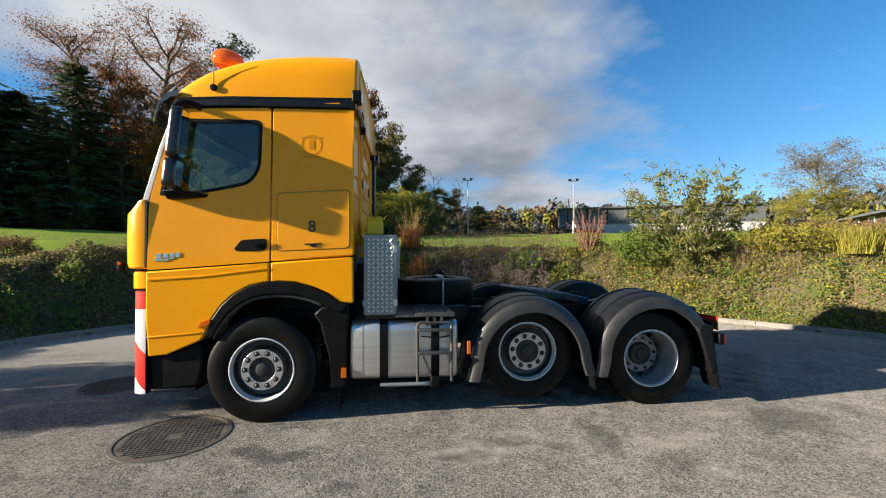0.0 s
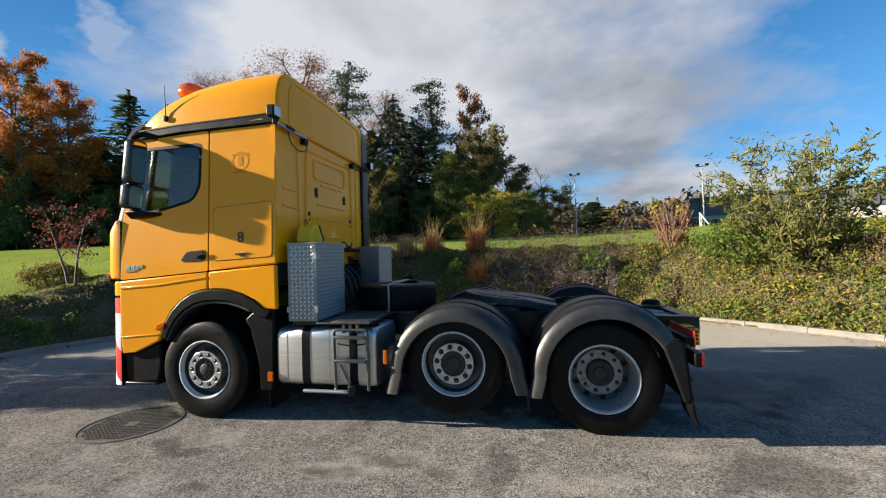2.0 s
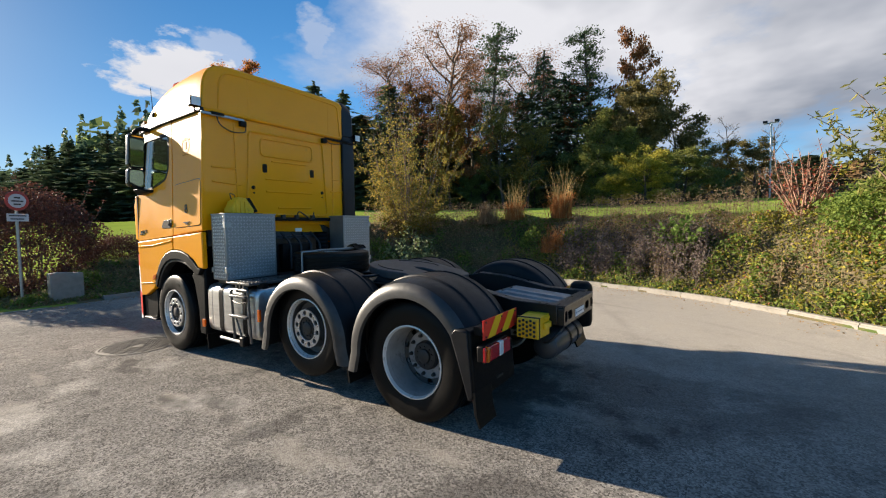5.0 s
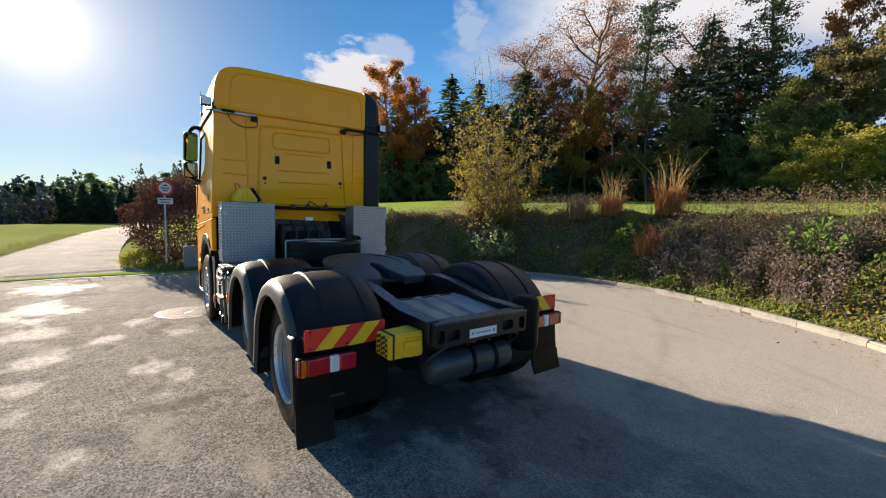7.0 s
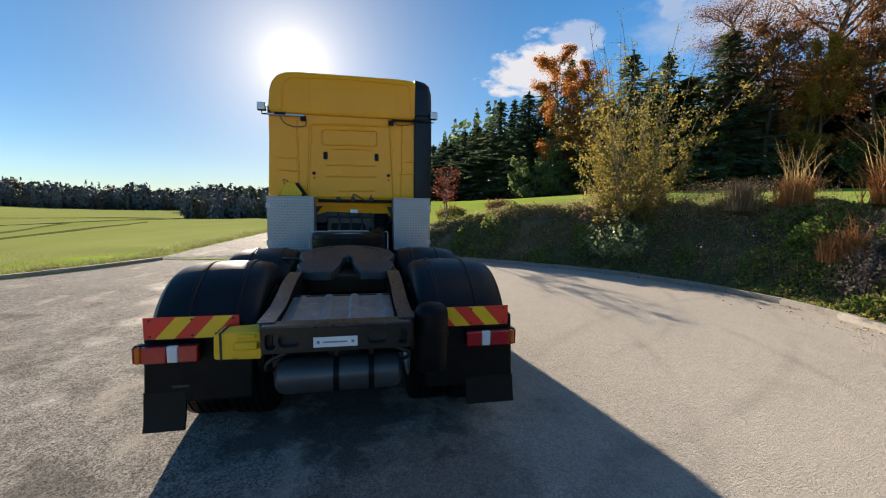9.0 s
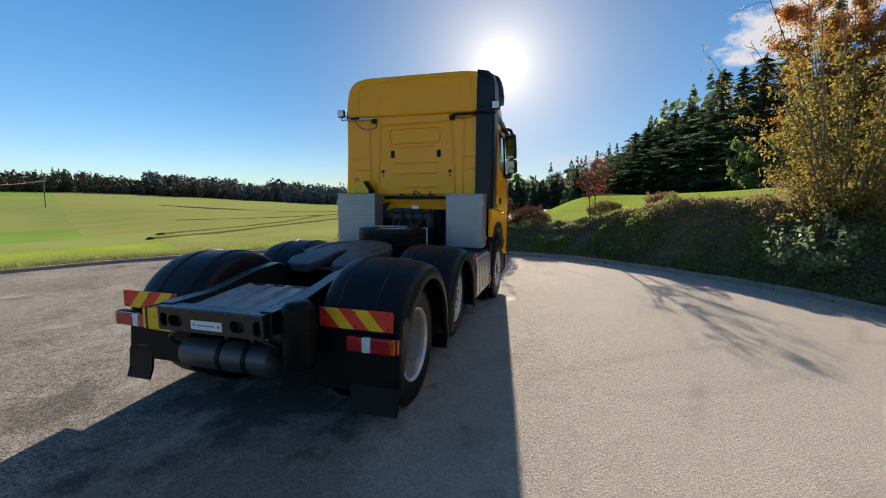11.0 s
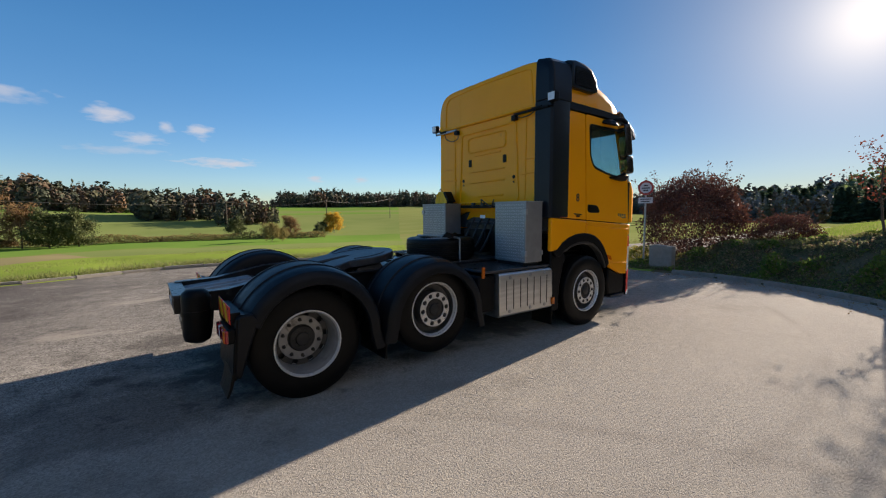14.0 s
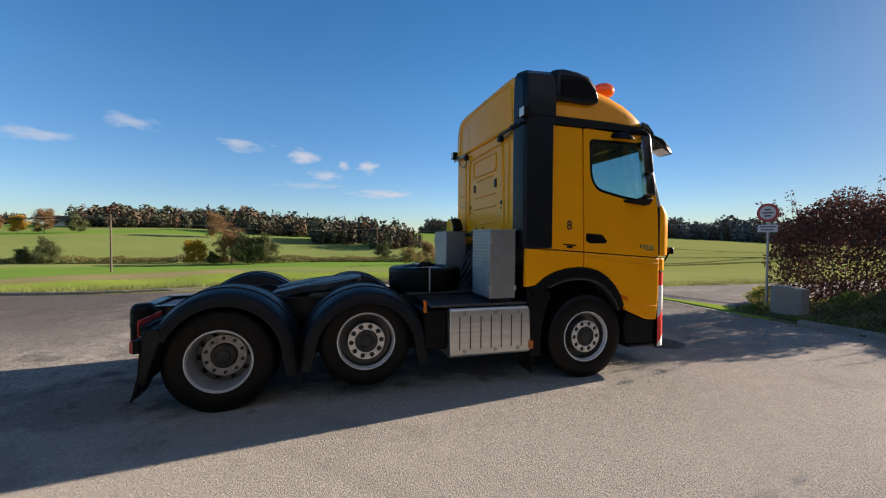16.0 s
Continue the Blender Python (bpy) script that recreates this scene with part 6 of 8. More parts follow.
def verge_grass():
    """Grass along the crest of the bank, the corner by the sign and the southern verge."""
    r = np.random.default_rng(88)
    n = 60000
    az = np.radians(r.uniform(60, 185, n))
    d = 2.0 + 22 * r.uniform(0, 1, n) ** 1.7
    rad = edge_radius(az) + d
    p = np.stack([HUB[0] + rad * np.cos(az), HUB[1] + rad * np.sin(az), land(az, d)], 1)
    n2 = 30000
    az2 = np.radians(r.uniform(215, 335, n2))
    d2 = 0.15 + r.uniform(0, 1, n2) ** 1.6 * 7
    rad2 = edge_radius(az2) + d2
    p2 = np.stack([HUB[0] + rad2 * np.cos(az2), HUB[1] + rad2 * np.sin(az2), land(az2, d2)], 1)
    p3 = np.stack([r.uniform(-9.6, -6.2, 5000), r.uniform(-2.75, -1.5, 5000), np.full(5000, 0.03)], 1)
    p3 = p3[(p3[:, 1] > -1.7 - 0.33 * (-6.0 - p3[:, 0]))]
    n4 = 26000
    clump = np.stack([r.uniform(-30, -6.5, 420), np.zeros(420)], 1)
    clump[:, 1] = -6.15 - 0.02 * (clump[:, 0] + 6) + np.abs(r.normal(size=420)) * -0.5
    az5 = np.radians(r.uniform(212, 338, 760))
    rad5 = edge_radius(az5) + 0.25 + np.abs(r.normal(size=760)) * 0.42
    clump = np.concatenate([clump, np.stack([HUB[0] + rad5 * np.cos(az5), HUB[1] + rad5 * np.sin(az5)], 1)])
    pick = r.integers(0, len(clump), n4)
    xy = clump[pick] + r.normal(size=(n4, 2)) * 0.11
    p4 = np.stack([xy[:, 0], xy[:, 1], [max(height(a, b), -0.03) for a, b in xy]], 1)
    v, f = blades(p4, r.uniform(0.08, 0.24, n4), 1.3, 0.010, r)
    tagged(cloud("verge_tufts", v, f, L_GRASS), "Rough pale grass lumps along the field edge", "grass", kind="stuff")
    pts = np.concatenate([p, p2, p3])
    v, f = blades(pts, np.concatenate([r.uniform(0.05, 0.14, len(p)), r.uniform(0.025, 0.075, len(p2) + len(p3))]), 0.8, 0.009, r)
    tagged(cloud("verge_grass", v, f, L_GRASS), "Short green grass on the verges", "grass", kind="stuff")
    n = 1500
    az = np.radians(r.uniform(20, 200, n))
    d = -np.abs(r.normal(size=n)) * 0.35 - 0.03
    rad = edge_radius(az) + d
    q = np.stack([HUB[0] + rad * np.cos(az), HUB[1] + rad * np.sin(az), np.full(n, 0.012)], 1)
    v, f = diamonds(q, r.uniform(0.02, 0.055, n), rnd=r, flat=0.85)
    tagged(cloud("fallen_leaves", v, f, L_FALLEN), "Brown fallen leaves gathered along the kerb", "leaves", kind="stuff")


verge_grass()


def manhole(x, y, radius, label):
    ob = thing("manhole_cover", label, "manhole cover")
    part("rim", lathe([(radius, -0.03), (radius, 0.006), (radius * 0.93, 0.008), (radius * 0.93, -0.03)], "z", segs=48), IRON, ob)
    part("lid", lathe([(radius * 0.92, -0.03), (radius * 0.92, 0.002), (0.001, 0.002)], "z", segs=48), IRON, ob)
    bm = bmesh.new()
    step = radius * 0.085
    k = -10
    for i in range(-10, 11):
        for j in range(-10, 11):
            u, w = i * step, j * step
            if math.hypot(u, w) < radius * 0.85 and not (abs(i) < 2 and abs(j) < 2):
                box(bm, u - step * 0.3, u + step * 0.3, w - step * 0.3, w + step * 0.3, 0.0, 0.009)
    part("tread", bm, IRON, ob, smooth=0)
    ob.matrix_basis = pose(x, y, 0.0, 0, 0, 12)


manhole(-0.69, -1.44, 0.46, "Round cast-iron manhole cover with a square tread in the asphalt")
manhole(-2.2, 0.12, 0.36, "Smaller round cast-iron cover in the shaded asphalt")


# ---- the truck: front axle over x = 0, nose towards -x ----
truck = thing("truck", "Orange-yellow three-axle tractor truck with a sleeper cab, parked in the yard", "truck")


def belt(x):
    """Height of the crease between the cab's upper panels and its skirt."""
    return 1.46 + 0.07 * (x + 1.0)


def flank(s, out=0.0):
    """Maps (x, z, depth) on to the upper cab side, which leans in a little towards the roof."""
    return lambda u, v, d: (u, s * (1.243 + out - 0.034 * (v - 1.5) - d), v)


def upright(s, y):
    return lambda u, v, d: (u, s * (y - d), v)


ARCH = [(0.80, 1.13), (0.71, 1.14), (0.60, 1.23), (0.46, 1.295), (0.30, 1.335), (0.15, 1.345), (0.0, 1.335), (-0.14, 1.30), (-0.27, 1.225), (-0.38, 1.12), (-0.46, 1.0), (-0.52, 0.86)]


def cab_side(s):
    side = "left" if s < 0 else "right"
    win = rounded([(-0.035, 2.885), (-0.045, 2.43), (-0.13, 2.285), (-0.55, 2.19), (-0.93, 2.165), (-0.80, 2.88)], [0.07, 0.12, 0.10, 0.2, 0.03, 0.05])
    door = rounded([(0.055, belt(0.055)), (0.055, 3.02), (-0.81, 2.985), (-0.905, 2.62), (-1.035, 2.10), (-1.038, belt(-1.04))], [0.01, 0.04, 0.06, 0.3, 0.1, 0.02])
    bm = slab(door, flank(s), 0.05, [win])
    dr = part("door", bm, PAINT, truck, bevel=0.010)
    seal = slab(rounded([(u * 1.0, v) for u, v in ((-0.022, 2.898), (-0.032, 2.425), (-0.125, 2.272), (-0.55, 2.176), (-0.945, 2.152), (-0.808, 2.893))], [0.07, 0.12, 0.10, 0.2, 0.03, 0.05]), flank(s, 0.002), 0.02,
                [rounded([(-0.055, 2.868), (-0.063, 2.435), (-0.14, 2.302), (-0.55, 2.207), (-0.905, 2.182), (-0.788, 2.862)], [0.07, 0.12, 0.10, 0.2, 0.03, 0.05])])
    part("window_seal", seal, BLACK, dr, "black rubber window seal")
    pane = slab([(-0.04, 2.88), (-0.05, 2.43), (-0.135, 2.29), (-0.55, 2.195), (-0.925, 2.17), (-0.80, 2.875)], flank(s, -0.014), 0.004)
    w = part("window", pane, PANE, dr, "tinted side window")
    w.visible_shadow = False
    # recessed handle tray and grip
    tray = slab(rounded([(-0.27, 1.655), (-0.20, 1.74), (0.03, 1.755), (0.035, 1.66), (-0.02, 1.632), (-0.24, 1.632)], 0.03), flank(s, 0.004), 0.03)
    h = part("handle", tray, BLACK, dr, "black door handle", bevel=0.006)
    part("grip", slab(rounded([(-0.17, 1.70), (-0.14, 1.728), (0.02, 1.738), (0.022, 1.70)], 0.012), flank(s, 0.030), 0.012), BLACK, dr, bevel=0.004)
    # model badge as plain bars
    bm = bmesh.new()
    for u, v, wd, ht in ((-0.935, 1.588, 0.045, 0.04), (-0.875, 1.592, 0.045, 0.04), (-0.82, 1.596, 0.04, 0.04), (-0.768, 1.60, 0.035, 0.04), (-0.91, 1.553, 0.12, 0.018), (-0.83, 1.567, 0.05, 0.012)):
        slab(bars([(u, v, wd, ht)])[0], flank(s, 0.006), 0.006, bm=bm)
    part("badge", bm, CHROME, dr, "chrome badge bars")
    skirt = [(0.055, belt(0.055) - 0.012)] + [(u, v) for u, v in ARCH if u < 0.05] + [(-0.56, 0.80), (-0.86, 0.672), (-1.02, 0.66), (-1.045, 1.0), (-1.045, belt(-1.045) - 0.012)]
    skirt.insert(1, (0.055, 1.341))
    sk = part("door_skirt", slab(skirt, upright(s, 1.250), 0.06), PAINT, truck, bevel=0.014)
    part("crease", slab([(-1.03, 1.36), (-0.55, 1.39), (0.05, 1.462), (0.05, 1.478), (-0.55, 1.405), (-1.03, 1.385)], upright(s, 1.258), 0.01), PAINT, sk, bevel=0.004)
    part("crease", slab([(-1.03, 0.83), (-0.55, 0.868), (-0.55, 0.88), (-1.03, 0.845)], upright(s, 1.257), 0.01), PAINT, sk, bevel=0.004)
    part("step_light", slab(rounded([(-0.58, 0.915), (-0.47, 0.955), (-0.465, 1.0), (-0.55, 0.975)], 0.01), upright(s, 1.268), 0.03), ORANGE, truck, "amber side marker lamp", bevel=0.004)
    rear = [(0.07, belt(0.07) - 0.012), (0.84, belt(0.84) - 0.012), (0.845, 1.13)] + [(u, v) for u, v in ARCH if u > 0.07] + [(0.07, 1.343)]
    part("rear_skirt", slab(rear, upright(s, 1.250), 0.06), PAINT, truck, bevel=0.014)
    panel = [(0.07, belt(0.07)), (0.07, 3.022), (0.835, 3.03), (0.84, belt(0.84))]
    sp = part("side_panel", slab(panel, flank(s), 0.05), PAINT, truck, bevel=0.012)
    if s < 0:
        # locker flap: a dark gap and the flap inside it
        gap = rounded([(0.122, 1.628), (0.118, 2.193), (0.808, 2.234), (0.812, 1.658)], 0.05)
        part("locker_gap", slab(gap, flank(s, 0.0012), 0.004), INK, sp)
        part("locker_flap", slab([(0.465 + (u - 0.465) * 0.984, 1.93 + (v - 1.93) * 0.98) for u, v in gap], flank(s, 0.006), 0.01), PAINT, sp, bevel=0.005)
        part("locker_pull", slab(rounded([(0.385, 1.692), (0.385, 1.704), (0.548, 1.712), (0.548, 1.70)], 0.006), flank(s, 0.014), 0.008), ANTHRACITE, sp)
        part("locker_pull", slab(rounded([(0.44, 1.672), (0.44, 1.695), (0.50, 1.70), (0.50, 1.677)], 0.01), flank(s, 0.014), 0.008), ANTHRACITE, sp)
        letters("number", "8", 0.155, INK, Matrix(((1, 0, 0, 0.452), (0, 0, -1, -1.2525 + 0.034 * 0.36), (0, 1, 0, 1.866), (0, 0, 0, 1))), truck, "black printed figure eight")
        ring = slab([(0.44 + 0.10 * math.cos(a), 2.665 + 0.10 * math.sin(a)) for a in [i * math.pi / 16 for i in range(32)]], flank(s, 0.0015), 0.002,
                    [[(0.44 + 0.086 * math.cos(a), 2.665 + 0.086 * math.sin(a)) for a in [i * math.pi / 16 for i in range(32)]]])
        for b in bars([(0.44, 2.665, 0.05, 0.09), (0.44, 2.735, 0.20, 0.018), (0.44, 2.55, 0.16, 0.014)]):
            slab(b, flank(s, 0.0022), 0.002, bm=ring)
        part("emblem", ring, surface("faint_emblem", (0.62, 0.235, 0.006), (0.58, 0.215, 0.006), 20, 0.6, spec=0.1), sp, "faint round emblem on the side panel")
    else:
        letters("number", "8", 0.155, INK, Matrix(((-1, 0, 0, 0.262), (0, 0, 1, 1.2470 - 0.034 * 0.34), (0, 1, 0, 1.842), (0, 0, 0, 1))), truck, "black printed figure eight")
        part("locker_pull", slab(rounded([(0.17, 1.60), (0.17, 1.615), (0.35, 1.63), (0.35, 1.615)], 0.005), flank(s, 0.006), 0.008), ANTHRACITE, sp)
        part("locker_pull", slab(rounded([(0.22, 1.575), (0.22, 1.60), (0.30, 1.606), (0.30, 1.58)], 0.008), flank(s, 0.006), 0.008), ANTHRACITE, sp)
    # wheel arch lining: broad black band with a scuffed lower lip, and the mudguard behind the wheel
    outer = ARCH
    inner = [(u * 0.90 + 0.008, 0.5 + (v - 0.5) * 0.86) for u, v in ARCH]
    part("arch_trim", slab(outer + inner[::-1], upright(s, 1.262), 0.30), BLACK, truck, bevel=0.012)
    i2 = [(u * 0.875 + 0.01, 0.5 + (v - 0.5) * 0.82) for u, v in ARCH[2:]]
    part("arch_lip", slab(inner[2:] + i2[::-1], upright(s, 1.248), 0.10), LIP, truck, bevel=0.01)
    part("mudguard", slab([(0.70, 1.13), (0.80, 1.13), (0.79, 0.86), (0.765, 0.30), (0.62, 0.30), (0.60, 0.62), (0.52, 0.93), (0.46, 1.02), (0.55, 1.10)], upright(s, 1.215), 0.55), BLACK, truck, bevel=0.02)
    part("mudguard_flap", slab([(0.69, 0.30), (0.705, 0.30), (0.72, 0.11), (0.70, 0.10)], upright(s, 1.17), 0.34), RUBBER, truck)
    part("marker_lamp", boxes((0.725, 0.775, s * 1.215, s * 1.235, 0.41, 0.50)), ORANGE, truck, "amber side marker lamp")
    # entry steps under the door
    part("step_box", slab([(-1.02, 0.66), (-0.86, 0.672), (-0.58, 0.78), (-0.555, 0.55), (-0.60, 0.36), (-1.0, 0.34)], upright(s, 1.215), 0.35), BLACK, truck, bevel=0.02)
    part("step_tread", boxes((-1.0, -0.60, min(s * 1.24, s * 1.0), max(s * 1.24, s * 1.0), 0.325, 0.355)), ANTHRACITE, truck, bevel=0.008)
    # front corner: air deflector, bumper end with red and white hatching
    defl = []
    for z, k in ((1.47, 0.93), (1.52, 1.0), (1.8, 1.02), (1.98, 1.0), (2.06, 0.72), (2.115, 0.45)):
        defl.append([(-1.05 + (x + 1.05) * k, s * y, z) for x, y in ((-1.045, 1.236), (-1.12, 1.242), (-1.20, 1.22), (-1.265, 1.15), (-1.295, 1.02), (-1.17, 1.0), (-1.06, 1.17))])
    defl = loft(defl, close=True)
    part("corner_deflector", defl, PAINT, truck, bevel=0.015)
    part("deflector_gap", boxes((-1.062, -1.044, min(s * 1.2385, s * 1.1), max(s * 1.2385, s * 1.1), 1.48, 2.10)), INK, truck)
    low = loft([[(x, s * y, z) for x, y in ((-1.05, 1.225), (-1.12, 1.225), (-1.19, 1.18), (-1.24, 1.09), (-1.18, 1.05), (-1.05, 1.15))] for z in (1.28, 1.44)], close=True)
    part("corner_panel", low, PAINT, truck, bevel=0.01)
    curve = [(-1.045, 1.232), (-1.10, 1.232), (-1.155, 1.20), (-1.195, 1.12), (-1.215, 1.0)]
    # hatching: bands that fall towards the rear, upper band level
    drop = [0.0, 0.15, 0.32, 0.55, 1.0]
    edge_top, edge_flat = [1.26] * 5, [1.095] * 5
    edge_a = [0.68 + 0.38 * k for k in drop]
    edge_b = [0.345 + 0.375 * k for k in drop]
    edge_low = [0.315] * 5
    for k, (hi, lo) in enumerate(zip((edge_top, edge_flat, edge_a, edge_b), (edge_flat, edge_a, edge_b, edge_low))):
        bm = loft([[(x - 0.004, s * (y + 0.003), z) for (x, y), z in zip(curve, row)] for row in (lo, hi)])
        part("warning_stripe", bm, SIGN_WHITE if k % 2 else SIGN_RED, truck, "red and white reflective hatching", smooth=60)
    part("bumper_end", loft([[(x + 0.004, s * (y - 0.006), z) for x, y in curve] + [(-1.05, s * 0.9, z)] for z in (0.31, 1.27)], close=True), BLACK, truck)


for side_sign in (-1, 1):
    cab_side(side_sign)


def cab_front():
    plan = [(-1.215, -1.0), (-1.245, -0.6), (-1.255, 0), (-1.245, 0.6), (-1.215, 1.0)]
    part("front_panel", loft([[(x - 0.065, y, z) for x, y in plan] + [(-1.1, 1.0, z), (-1.1, -1.0, z)] for z in (1.28, 2.11)], close=True), ANTHRACITE, truck, "black front grille panel", bevel=0.01)
    part("bumper", loft([[(x, y, z) for x, y in plan] + [(-1.1, 1.0, z), (-1.1, -1.0, z)] for z in (0.31, 1.26)], close=True), BLACK, truck, bevel=0.01)
    rows = []
    for t in [i / 6 for i in range(7)]:
        z, x0 = 2.11 + 0.89 * t, -1.16 + 0.27 * t - 0.02 * math.sin(t * math.pi)
        rows.append([(x0 + 0.06 * abs(w) ** 3, 1.19 * w * (1 - 0.03 * t), z) for w in [-1 + k / 6 for k in range(13)]])
    ws = part("windscreen", loft(rows), PANE, truck, "large curved windscreen")
    ws.visible_shadow = False
    for s in (-1, 1):
        part("pillar", loft([[(-1.03, s * 1.215, 2.1), (-1.005, s * 1.21, 2.1), (-0.985, s * 1.15, 2.1), (-1.03, s * 1.16, 2.1)], [(-0.775, s * 1.185, 3.03), (-0.75, s * 1.185, 3.03), (-0.73, s * 1.13, 3.03), (-0.785, s * 1.135, 3.03)]], close=True), PAINT, truck)
        # added grey strip standing for sky reflected in the windscreen's edge
        part("pillar_cover", loft([[(-1.125, s * 1.165, 2.08), (-1.105, s * 1.215, 2.08), (-1.045, s * 1.222, 2.08), (-1.05, s * 1.18, 2.08)], [(-0.985, s * 1.155, 2.60), (-0.965, s * 1.20, 2.60), (-0.918, s * 1.205, 2.60), (-0.925, s * 1.16, 2.60)], [(-0.855, s * 1.135, 3.02), (-0.835, s * 1.18, 3.02), (-0.795, s * 1.185, 3.02), (-0.80, s * 1.14, 3.02)]], close=True), SCREEN_GLARE, truck, "light grey strip for the sky's reflection on the windscreen edge", bevel=0.008)
    visor = []
    for w in [-1 + k / 7 for k in range(15)]:
        out = 0.15 * math.sqrt(max(0.0, 1 - abs(w) ** 5))
        visor.append([(x - out, 1.185 * w, z) for x, z in ((-0.80, 3.17), (-0.90, 3.14), (-0.985, 3.05), (-1.02, 2.91), (-1.005, 2.90), (-0.97, 3.03), (-0.87, 3.10), (-0.80, 3.12))])
    visor = loft(visor, close=True)
    part("sun_visor", visor, surface("smoked_visor", (0.06, 0.06, 0.062), (0.09, 0.09, 0.09), 6, 0.2, coat=0.5), truck, "smoked plastic sun visor")
    # swan-neck bracket with a small maneuvering mirror ahead of the bumper
    arm = part("front_arm", pipe(round_path([(-1.2, 1.0, 1.40), (-1.33, 1.04, 1.38), (-1.40, 1.06, 1.52)], 0.04), 0.012), BLACK, truck)
    part("arm_head", boxes((-1.44, -1.37, 1.02, 1.10, 1.49, 1.58)), BLACK, arm, bevel=0.015)
    arm = part("front_arm", pipe(round_path([(-1.2, -1.0, 1.40), (-1.34, -1.03, 1.39), (-1.385, -1.05, 1.50)], 0.04), 0.012), BLACK, truck)
    part("arm_head", boxes((-1.41, -1.36, -1.08, -1.02, 1.43, 1.54)), BLACK, arm, bevel=0.015)
    part("arm_lamp", boxes((-1.40, -1.37, -1.088, -1.075, 1.50, 1.53)), ORANGE, arm, bevel=0.004)


cab_front()


def roof():
    """High roof: stations along x, each a rounded arch."""
    rows = []
    stations = [(0.872, 1.165, 3.605), (0.866, 1.188, 3.632), (0.845, 1.205, 3.650), (0.70, 1.215, 3.662), (0.40, 1.213, 3.655), (0.10, 1.210, 3.63), (-0.20, 1.203, 3.58), (-0.42, 1.195, 3.515), (-0.60, 1.185, 3.43), (-0.74, 1.170, 3.335), (-0.85, 1.150, 3.24), (-0.93, 1.12, 3.12)]
    for x, w, top in stations:
        row = []
        for k in range(25):
            a = math.pi * k / 24
            c, sn = math.cos(a), math.sin(a)
            n = 0.20
            yy = w * math.copysign(abs(c) ** n, c) if abs(c) > 1e-6 else 0.0
            zz = 3.07 + (top - 3.07) * abs(sn) ** (0.36 if x > 0 else 0.40)
            taper = 1 - 0.075 * ((zz - 3.07) / 0.6) ** 2
            row.append((x - (0.05 * abs(c) if x < -0.3 else 0) * -1.0, yy * taper, zz))
        rows.append(row)
    bm = loft(rows)
    bm.faces.new([v for v in bm.verts][:25])
    r = part("roof", bm, PAINT, truck, "tall rounded yellow roof", smooth=24)
    # belt of dark trim with a bright upper edge under the roof
    for s in (-1, 1):
        tr = slab([(-0.86, 2.992), (-0.80, 3.075), (-0.3, 3.105), (0.855, 3.125), (0.86, 3.035), (-0.3, 3.025)], upright(s, 1.214), 0.06)
        t = part("roof_trim", tr, ANTHRACITE, truck, "dark trim strip under the roof", bevel=0.006)
        part("trim_edge", slab([(-0.80, 3.072), (-0.3, 3.098), (0.855, 3.120), (0.855, 3.134), (-0.3, 3.112), (-0.80, 3.086)], upright(s, 1.217), 0.01), FENDER, t)
    part("roof_trim_front", loft([[(-0.95 - 0.07 * (1 - w * w), 1.10 * w, 3.02), (-0.95 - 0.07 * (1 - w * w), 1.10 * w, 3.12)] for w in [-1 + k / 6 for k in range(13)]]), ANTHRACITE, truck)
    part("rear_lip", boxes((0.80, 0.878, -1.17, 0.98, 3.035, 3.085)), PAINT, r, bevel=0.02)
    # pressed crease on each roof flank and the raised rear frame of the roof's back
    for z, h in ((3.60, 0.02),):
        part("rear_rim", pipe(round_path([(0.872, -1.0, 3.09), (0.872, -0.98, 3.45), (0.870, -0.90, 3.555), (0.868, 0.0, 3.59), (0.870, 0.90, 3.56), (0.872, 0.94, 3.09)], 0.08), 0.014, 6), PAINT, r)
    for y in (-0.62, 0.70):
        part("rear_fold", boxes((0.862, 0.874, y, y + 0.018, 3.10, 3.58)), PAINT, r, bevel=0.004)
    for s in (-1, 1):
        b = part("beacon", lathe([(0.075, 3.565), (0.095, 3.60), (0.10, 3.64), (0.085, 3.70), (0.05, 3.735), (0.01, 3.745)], "z", (0, 0, 0), 20), ORANGE, truck, "amber rotating beacon")
        b.matrix_basis = Matrix.Translation((-0.58, s * 0.78, -0.02)) @ Matrix.Diagonal((1.7, 1.25, 1, 1)) @ Matrix.Rotation(radians(10), 4, "Y") @ Matrix.Translation((0, 0, 0))
        b.location.x += -0.67
    ant = part("antenna", rod((-0.48, -1.19, 3.21), (-0.47, -1.21, 3.56), 0.006, 6, r1=0.003), BLACK, truck, "thin whip antenna")
    part("antenna_foot", lathe([(0.001, -1.21), (0.03, -1.205), (0.035, -1.19), (0.02, -1.16), (0.001, -1.15)], "y", (-0.48, 0, 3.20), 12), BLACK, ant)
    # air intake stack on the right rear corner
    stack = loft([[(0.50, 1.256, z), (0.515, 1.262, z), (0.84, 1.262, z), (0.875, 1.235, z), (0.885, 1.20, z), (0.885, 0.985, z), (0.80, 0.975, z), (0.52, 1.10, z)] for z in (1.575, 2.4, 3.10)], close=True)
    st = part("intake_duct", stack, ANTHRACITE, truck, "dark vertical air intake duct", bevel=0.012)
